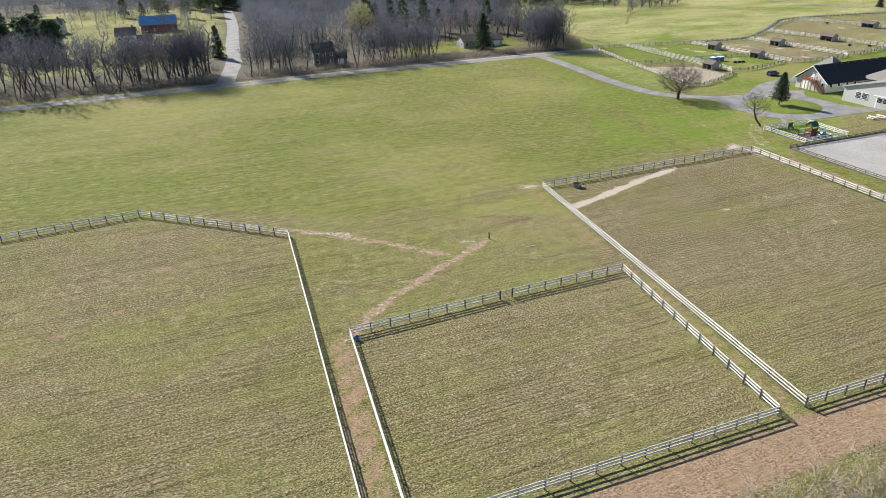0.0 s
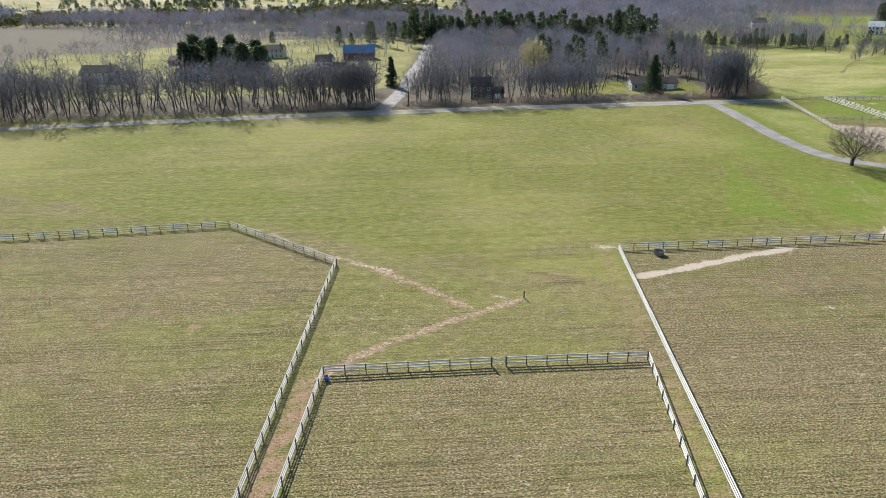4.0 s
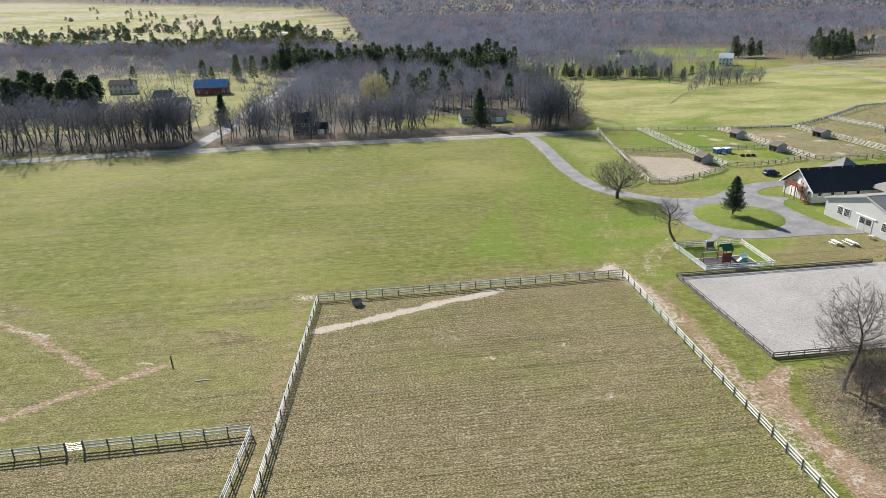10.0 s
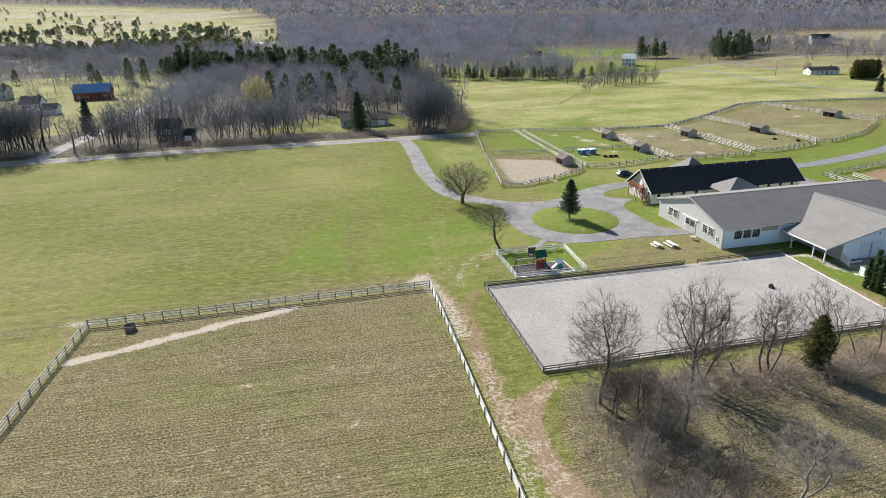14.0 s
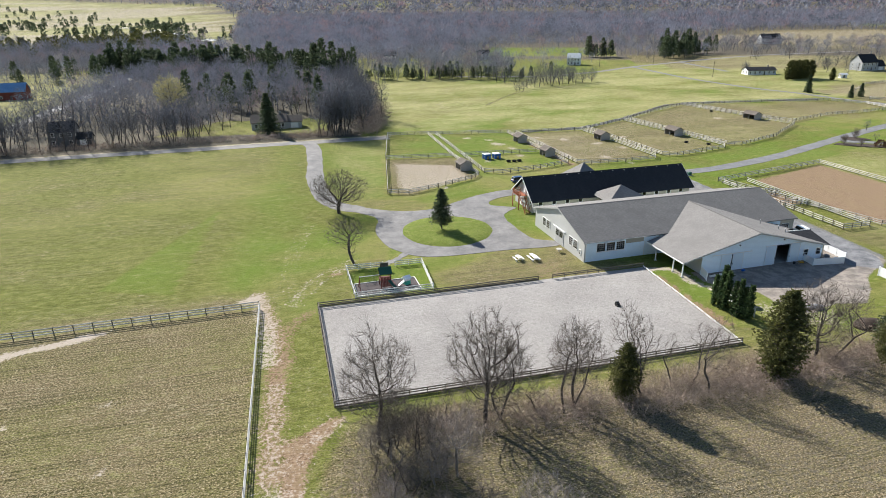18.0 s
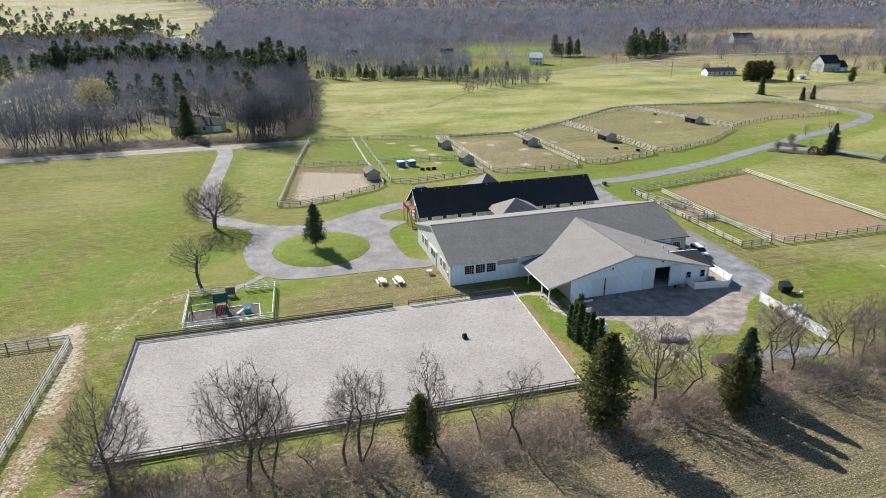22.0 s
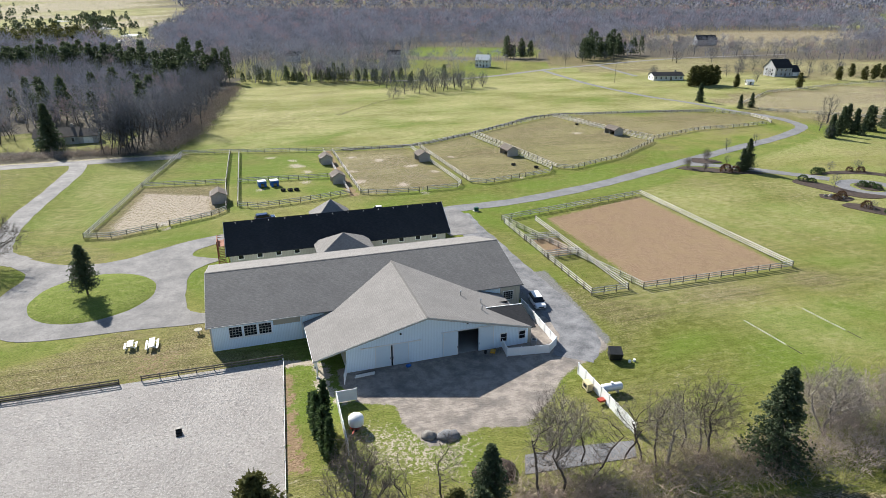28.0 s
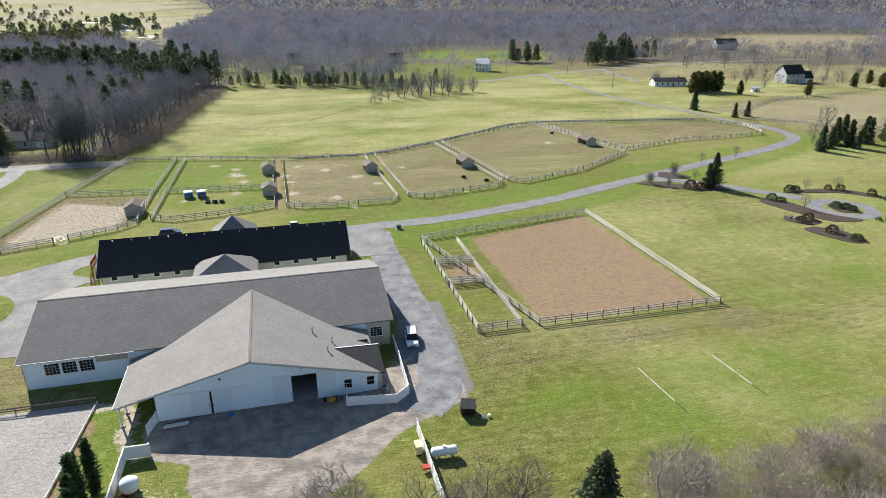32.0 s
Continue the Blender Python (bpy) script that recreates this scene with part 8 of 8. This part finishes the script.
bed([(252.5, 284), (258, 279.5), (263, 272), (270, 268), (262, 266), (254, 274), (250, 280)], "dark mulched bed round a bare shrub")
bed([(252.2, 268.5), (257.5, 268.0), (259.5, 264.8), (255.5, 262.4), (251.5, 265)], "dark mulched bed with boulders")
bed([(256, 261), (261, 259.5), (264.5, 254), (261.5, 251), (256.5, 254.5), (253.5, 258.5)], "dark mulched bed on lawn")
bed([(258, 289), (266, 294), (276, 295.5), (284, 290), (287, 282), (283.5, 287), (275.5, 291.5), (267, 291)], "dark mulched bed round a turning circle")
bed([(265.8, 279), (268, 281), (271.5, 280), (272.6, 276.5), (270, 273.6), (266.6, 274.6)], "dark mulched bed in a turning circle")


def shrub_kind(seed, r, h, mat, n=420, size=0.22):
    rng = np.random.default_rng(seed)
    az, cz = rng.uniform(0, 6.283, n), rng.uniform(0.0, 1.0, n)
    rr = r * np.sqrt(1 - (cz * 0.97) ** 2) * rng.uniform(0.75, 1.08, n)
    pts = np.c_[rr * np.cos(az), rr * np.sin(az), h * cz]
    v, f = tufts(pts, np.c_[np.cos(az), np.sin(az), cz * 1.5], size, rng)
    tv, tf = tubes([(0, 0, 0, 0.2 * r * math.cos(a), 0.2 * r * math.sin(a), h * 0.7, 0.04, 0.02) for a in (0, 2, 4)], 4)
    return arrays("trunk", tv, tf, M_BARK), arrays("crown", v, f, mat)


SHRUB = [shrub_kind(801, 1.0, 1.2, M_HEDGE), shrub_kind(802, 1.0, 1.3, M_SHRUB), shrub_kind(803, 1.0, 1.0, M_HEDGE)]
vase = blades(811, 240, 1.7, 3.4, 0.03, 0.0, 1.0)
VASE = (arrays("trunk", *tubes([(0, 0, 0, 0.1, 0, 0.5, 0.08, 0.05)], 5), M_BARK), arrays("crown", *vase, M_TWIG))
for x, y, s, k in ((224.0, 293.2, 1.15, VASE), (232.4, 304.0, 1.25, VASE), (228.6, 290.6, 0.8, VASE)):
    place_tree(k, x, y, s, "leafless vase-shaped shrub in a mulched bed", "shrub", "garden shrubs", "shrub")
for x, y, s, k in ((234.5, 290.2, 1.7, 1), (237.4, 290.6, 1.3, 1), (253.5, 282.2, 1.3, 0), (255.5, 281, 1.1, 2), (257, 266.5, 1.2, 1), (254.8, 264.2, 1.1, 1), (262.4, 253.4, 1.2, 2), (258.8, 257.4, 1.3, 1), (260.8, 291.2, 1.4, 0), (262.8, 292.8, 1.2, 2), (272, 295.0, 1.0, 1), (275, 294.4, 1.2, 1), (281.5, 291, 1.2, 1),
                   (267.5, 277.8, 1.2, 0), (269.6, 277.4, 1.3, 2), (270.4, 275.4, 1.1, 0), (284, 286.5, 1.2, 0), (286, 283, 1.1, 1), (273.5, 268.5, 0.7, 2), (276, 269.2, 0.7, 2), (278.5, 270.2, 0.7, 0)):
    place_tree(SHRUB[k], x, y, s, "rounded clipped garden shrub in dark mulch", "shrub", "garden shrubs", "shrub")
for x, y, r in ((254.2, 266.4, 0.6), (255.6, 266.9, 0.5), (252.9, 266.6, 0.45), (256.4, 264.9, 0.55)):
    bm = bmesh.new()
    bmesh.ops.create_icosphere(bm, subdivisions=2, radius=r)
    for v in bm.verts:
        v.co *= 1 + 0.25 * noise.noise(v.co * 2 + Vector((x, y, 0)))
    o = new("boulder", mesh_of(bm, "boulder", M_STONE))
    o.matrix_world = pose(x, y, r * 0.4)
    tagged(o, "grey boulder in a mulched bed", "rock", "garden boulders")
place_tree(FINE[0], 241.2, 292.8, 0.98, "dark spruce in a mulched bed", group="evergreens", name="spruce_tree")
place_tree(SPRUCE[0], 239.4, 291.6, 0.7, "dark spruce in a mulched bed", group="evergreens", name="spruce_tree")
for x, y, h in ((243.8, 320.8, 4.2), (257.2, 332.5, 4.4), (238.0, 301.0, 3.0), (259.0, 275.0, 4.2), (288, 346, 5.5), (291.0, 360.5, 8.5), (301.5, 378.0, 12.0), (266.0, 293.8, 3.2), (274.5, 296.0, 4.0), (259.0, 254.8, 3.2), (300, 300, 4), (312, 318, 6)):
    wood_tree(x, y, h / 15, BIG[int(x) % 2], "young leafless ornamental tree on lawn", "lawn trees")
for x, y, h in ((291.5, 349.0, 12), (293.0, 352.5, 10.5), (298.0, 356, 13.5), (303, 358, 13), (308, 361, 13.5), (313, 364, 13), (301, 352.5, 9), (318, 367, 13), (306, 366, 13), (323, 372, 12)):
    place_tree(SPRUCE[int(x) % 2], x + 2.5 * math.sin(7 * x), y + 2.5 * math.sin(5 * y), h / 13.5, "dense dark green pine in a windbreak", group="evergreens", name="pine_tree")
for x, y, h in ((277.5, 413.6, 6.5), (283.7, 417.0, 7), (263.6, 432, 9.5)):
    place_tree(SPRUCE[0], x, y, h / 10, "small dark spruce beside the drive", group="evergreens", name="spruce_tree")
for i, (x, y) in enumerate(((275, 494), (279, 496.5), (283, 498.5), (287, 500.5), (291, 503), (278, 501), (283, 504), (288, 506))):
    place_tree(FARCEDAR[i % 2], x, y, 1.12, "massive dark evergreen clump on lawn", group="evergreens", name="cedar_tree")
for x, y in ((377, 537), (393.7, 556.7), (393.4, 539), (410.7, 558.6), (410, 549.6), (402, 545), (336, 494)):
    place_tree(FARCEDAR[int(x) % 2], x, y, 0.85, "dark round evergreen beside far gardens", group="evergreens", name="cedar_tree")
place_tree(FARCEDAR[0], 300, 492, 0.75, "dark round evergreen on lawn", group="evergreens", name="cedar_tree")
for x, y, h in ((122, 455, 9), (127, 452, 9), (133, 461, 8), (140, 470, 10), (146, 474, 9), (152, 477, 9), (116, 447, 6), (131, 470, 10), (139, 480, 10), (260, 531, 7), (262, 540, 8), (316, 540, 9), (322, 560, 10), (330, 575, 9), (340, 585, 12), (372, 590, 12), (335, 540, 7), (380, 560, 8), (395, 575, 9), (350, 590, 10), (360, 600, 11), (385, 600, 12), (400, 590, 9), (366, 554, 8), (378.6, 564.5, 9), (312, 551, 8), (322, 523, 8), (225, 640, 10), (245, 655, 9), (212, 640, 8), (300, 640, 11), (330, 650, 12), (350, 640, 10)):
    wood_tree(x, y, h / 15, BIG[int(x) % 2], BARE + " in open grass", "lawn trees")

# western garden trees
for i, (x, y) in enumerate(((-232, 300), (-236, 296), (-226, 306), (-205, 292), (-199, 297), (-186, 282), (-182, 290), (-178, 286), (-250, 320), (-214, 330), (-240, 340))):
    place_tree(WPINE[i % 2], x, y, 0.95 + 0.1 * (i % 3), "tall dark white pine among village gardens", group="evergreens", name="pine_tree")
place_tree(SPRUCE[0], -104.5, 285, 1.35, "dark narrow spruce beside the side road", group="evergreens", name="spruce_tree")
BROAD = conifer(255, 15.5, 5.4, 24, 15, 10, 0.62, base=0.04, power=0.85)
place_tree(BROAD, 12.0, 296, 1.0, "large dark spruce beside a house", group="evergreens", name="spruce_tree")
WILLOW = bare_kind(131, 12, 0.3, twig=M_WILLOW, widen=2.2, crown=4.8, first=0.15, n=900, step=0.5, tips=5, tip=0.03)
place_tree(WILLOW, -48.3, 330.3, 1.5, "yellow-budding willow rising above bare wood", group="bare trees", name="willow_tree")


# ---- houses ----
def house(name, x, y, ang, L, D, h, pitch, wall, roof, label, storeys=1, chimney=True, wins=4, ell=None):
    e = empty(name, pose(x, y, 0, 0, 0, ang), label, "house", "houses")
    r = h + D / 2 * pitch

    def block(x0, x1, y0, y1, hh):
        rr = hh + (y1 - y0) / 2 * pitch
        ym = (y0 + y1) / 2
        clad("wall", gable_wall(x0, y0 + 0.003, y1 - 0.003, ym, hh, rr - 0.1), wall, e)
        clad("wall", gable_wall(x1 - 0.2, y0 + 0.003, y1 - 0.003, ym, hh, rr - 0.1), wall, e)
        clad("wall", box(x0 + 0.2, y0, 0, x1 - 0.2, y0 + 0.2, hh), wall, e)
        clad("wall", box(x0 + 0.2, y1 - 0.2, 0, x1 - 0.2, y1, hh), wall, e)
        for s, ye in ((-1, y0), (1, y1)):
            clad("roof", slab([(x0 - 0.4, ye + s * 0.4, hh - 0.4 * pitch + 0.1), (x1 + 0.4, ye + s * 0.4, hh - 0.4 * pitch + 0.1), (x1 + 0.4, ym, rr + 0.1), (x0 - 0.4, ym, rr + 0.1)], 0.18), roof, e)

    block(-L / 2, L / 2, -D / 2, D / 2, h)
    for s in range(storeys):
        z = 1.6 + s * 2.7
        for i in range(wins):
            wx = -L / 2 + L * (i + 0.5) / wins
            if s == 0 and i == wins // 2:
                part("door", box(wx - 0.5, -D / 2 - 0.05, 0.1, wx + 0.5, -D / 2 - 0.004, 2.2), M_POST, e)
            else:
                window(e, wx, -D / 2 - 0.02, z, 0.95, 1.3, 0, (1, 2))
        for wy in (-D / 4, D / 4):
            window(e, -L / 2 - 0.02, wy, z, 0.9, 1.3, -90, (1, 2))
            window(e, L / 2 + 0.02, wy, z, 0.9, 1.3, 90, (1, 2))
    if chimney:
        part("chimney", box(L * 0.3, 0.3, h, L * 0.3 + 0.9, 1.2, r + 1.1, 0.03), M_STONE, e)
    if ell:
        w2, d2, h2 = ell
        block(L / 2 + 0.01, L / 2 + w2, -D / 2 + 0.6, -D / 2 + 0.6 + d2, h2)
        part("garage_door", box(L / 2 + w2 * 0.25, -D / 2 + 0.54, 0.05, L / 2 + w2 * 0.75, -D / 2 + 0.596, 2.2), M_WHITE, e)
    return e


HW, HG, HB = siding_material("white_clapboard", (0.70, 0.71, 0.71), (0.76, 0.76, 0.75)), siding_material("grey_clapboard", (0.34, 0.35, 0.37), (0.42, 0.43, 0.45)), siding_material("blue_grey_clapboard", (0.24, 0.30, 0.36), (0.29, 0.35, 0.40))
HD, HY = siding_material("dark_shingle_wall", (0.07, 0.075, 0.085), (0.11, 0.115, 0.125)), siding_material("cream_clapboard", (0.50, 0.47, 0.40), (0.56, 0.53, 0.46))
M_BLUEROOF = surf("blue_metal_roof", (0.10, 0.22, 0.40), (0.16, 0.30, 0.48), 0.3, 3.0, 0.4, 0.0)
M_WHITEROOF = surf("pale_metal_roof", (0.55, 0.56, 0.57), (0.65, 0.66, 0.66), 0.3, 3.0, 0.4, 0.0)
house("farmhouse", 147, 592, -10, 10, 9, 5.6, 0.75, HW, M_WHITEROOF, "white two-storey farmhouse with a pale roof", 2, True, 4)
house("ranch_house", 267, 526, 14, 20, 8, 3.0, 0.45, HW, M_BLACKROOF, "long low white ranch house with a dark roof", 1, True, 6)
house("stone_house", 347, 558, 20, 13, 11, 5.8, 0.9, HG, M_BLACKROOF, "large grey stone-fronted house with steep gables", 2, True, 4, (7, 8, 3.2))
house("gabled_house", 245, 716, 0, 13, 11, 5.8, 0.9, HB, M_BLACKROOF, "large grey gabled house behind pines", 2, True, 4, (7, 8, 3.2))
house("distant_house", 380, 860, 10, 22, 12, 6, 0.8, HG, M_BLACKROOF, "large distant house beside a pale field", 2, True, 5)
house("village_house", -54.5, 266.5, 24, 8.5, 8, 5.6, 0.75, HD, M_BLACKROOF, "dark two-storey house among bare trees beside the lane", 2, True, 3, (5, 5, 2.6))
house("ranch_house", 8.0, 306, 24, 14, 8.5, 3.0, 0.55, HG, M_BROWNROOF, "low grey house behind bare trees", 1, True, 4, (6, 7, 2.8))
house("village_house", -163, 322, 20, 9, 9, 5.8, 0.7, HW, M_BROWNROOF, "white two-storey village house", 2, True, 3, (7, 6, 3))
house("barn_house", -171, 376, 24, 19, 10, 4.6, 0.8, M_REDBARN, M_BLUEROOF, "red barn with a blue metal roof", 1, False, 4)
house("village_house", -219, 280, 20, 14, 8, 3.4, 0.6, HB, M_BLACKROOF, "blue-grey village house among pines", 1, True, 4, (6, 7, 3))
house("village_house", -262, 262, 22, 17, 10, 5.4, 0.6, HY, M_BROWNROOF, "large cream village house", 2, True, 5, (8, 8, 3))
house("village_house", -232, 372, 20, 14, 9, 5.4, 0.6, HY, M_BROWNROOF, "cream village house beyond gardens", 2, True, 5)
house("village_house", -268, 330, 16, 18, 9, 3.0, 0.5, HD, M_BROWNROOF, "low brown-roofed village house", 1, True, 5)
house("garden_shed", 312, 506, 10, 4, 3, 2.2, 0.5, HW, M_WHITEROOF, "small white garden shed on lawn", 1, False, 1)
house("village_house", -10, 620, 10, 11, 9, 5, 0.7, HW, M_BLACKROOF, "white house half hidden in woods", 2, False, 3)
house("village_house", 70, 640, 10, 11, 9, 5, 0.7, HG, M_BLACKROOF, "grey house half hidden in woods", 2, False, 3)
house("warehouse", 300, 1890, 5, 90, 40, 7, 0.2, HW, M_REDBARN, "long distant building with a reddish roof", 1, False, 6)

# ---- stone row along the north pasture ----
def stone_row(pts, n):
    rng = np.random.default_rng(77)
    c = curve_points(pts, n)
    vs, fs = [], []
    cube = np.array([(a, b, h) for h in (0, 1) for a, b in ((-1, -1), (1, -1), (1, 1), (-1, 1))], float)
    quads = np.array([(4, 5, 6, 7), (0, 1, 5, 4), (1, 2, 6, 5), (2, 3, 7, 6), (3, 0, 4, 7)])
    for q in c:
        for k in range(2):
            v = cube * [1 - 0.25 * cube[0, 2], 1, 1] + rng.normal(0, 0.16, cube.shape)
            v[4:, :2] *= 0.7
            v = v * [rng.uniform(0.25, 0.6), rng.uniform(0.2, 0.4), rng.uniform(0.25, 0.5)]
            a = rng.uniform(0, 6.28)
            v = np.c_[v[:, 0] * math.cos(a) - v[:, 1] * math.sin(a), v[:, 0] * math.sin(a) + v[:, 1] * math.cos(a), np.maximum(v[:, 2], 0)] + [*(q + rng.normal(0, 0.45, 2)), 0]
            fs.append(quads + 8 * len(vs))
            vs.append(v)
    ob = new("stone_row", arrays("stone_row", np.concatenate(vs), np.concatenate(fs), M_STONE))
    tagged(ob, "low row of field stones along the pasture fence", "stones", kind="stuff")


stone_row([(112, 305.5), (136, 317), (153, 338), (168, 361), (185, 383.5), (224, 396), (258, 405)], 50)

# ---- utility poles ----
for x, y in ((208, 590), (232, 505), (165, 570), (250, 640), (300, 655)):
    e = empty("utility_pole", pose(x, y, 0, 0, 0, 30), "wooden utility pole beside a country road", "pole", "utility poles")
    part("shaft", tube((0, 0, 0), (0, 0, 10.5), 0.16, 0.11, 8), M_POST, e)
    part("crossarm", box(-1.1, -0.06, 9.5, 1.1, 0.06, 9.65), M_POST, e)
for cx, cy, r in ((-602, 1266, 12), (-471, 1089, 10), (-338, 930, 8), (-299, 835, 7), (-757, 1384, 14), (-350, 960, 7), (-500, 1120, 9)):
    o = new("sand_bunker", mesh_of(poly_prism([(cx + r * math.cos(a * 0.6283) * (1.6 + 0.3 * math.sin(a * 2.1)), cy + r * math.sin(a * 0.6283)) for a in range(10)], 0.0, 0.6 + float(ground_z(np.array(cx), np.array(cy)))), "sand_bunker", M_WHITE))
    tagged(o, "white sand bunker on the golf slope", "bunker", "sand bunkers")

wp = new("white_pole", mesh_of(tube((0, 0, 0.06), (1.85, 0, 0.06), 0.06, 0.06, 8), "white_pole", M_VINYL))
wp.matrix_world = pose(14.6, 96.1, 0, 0, 0, 22)
tagged(wp, "short white pole lying in pasture grass", "pole")
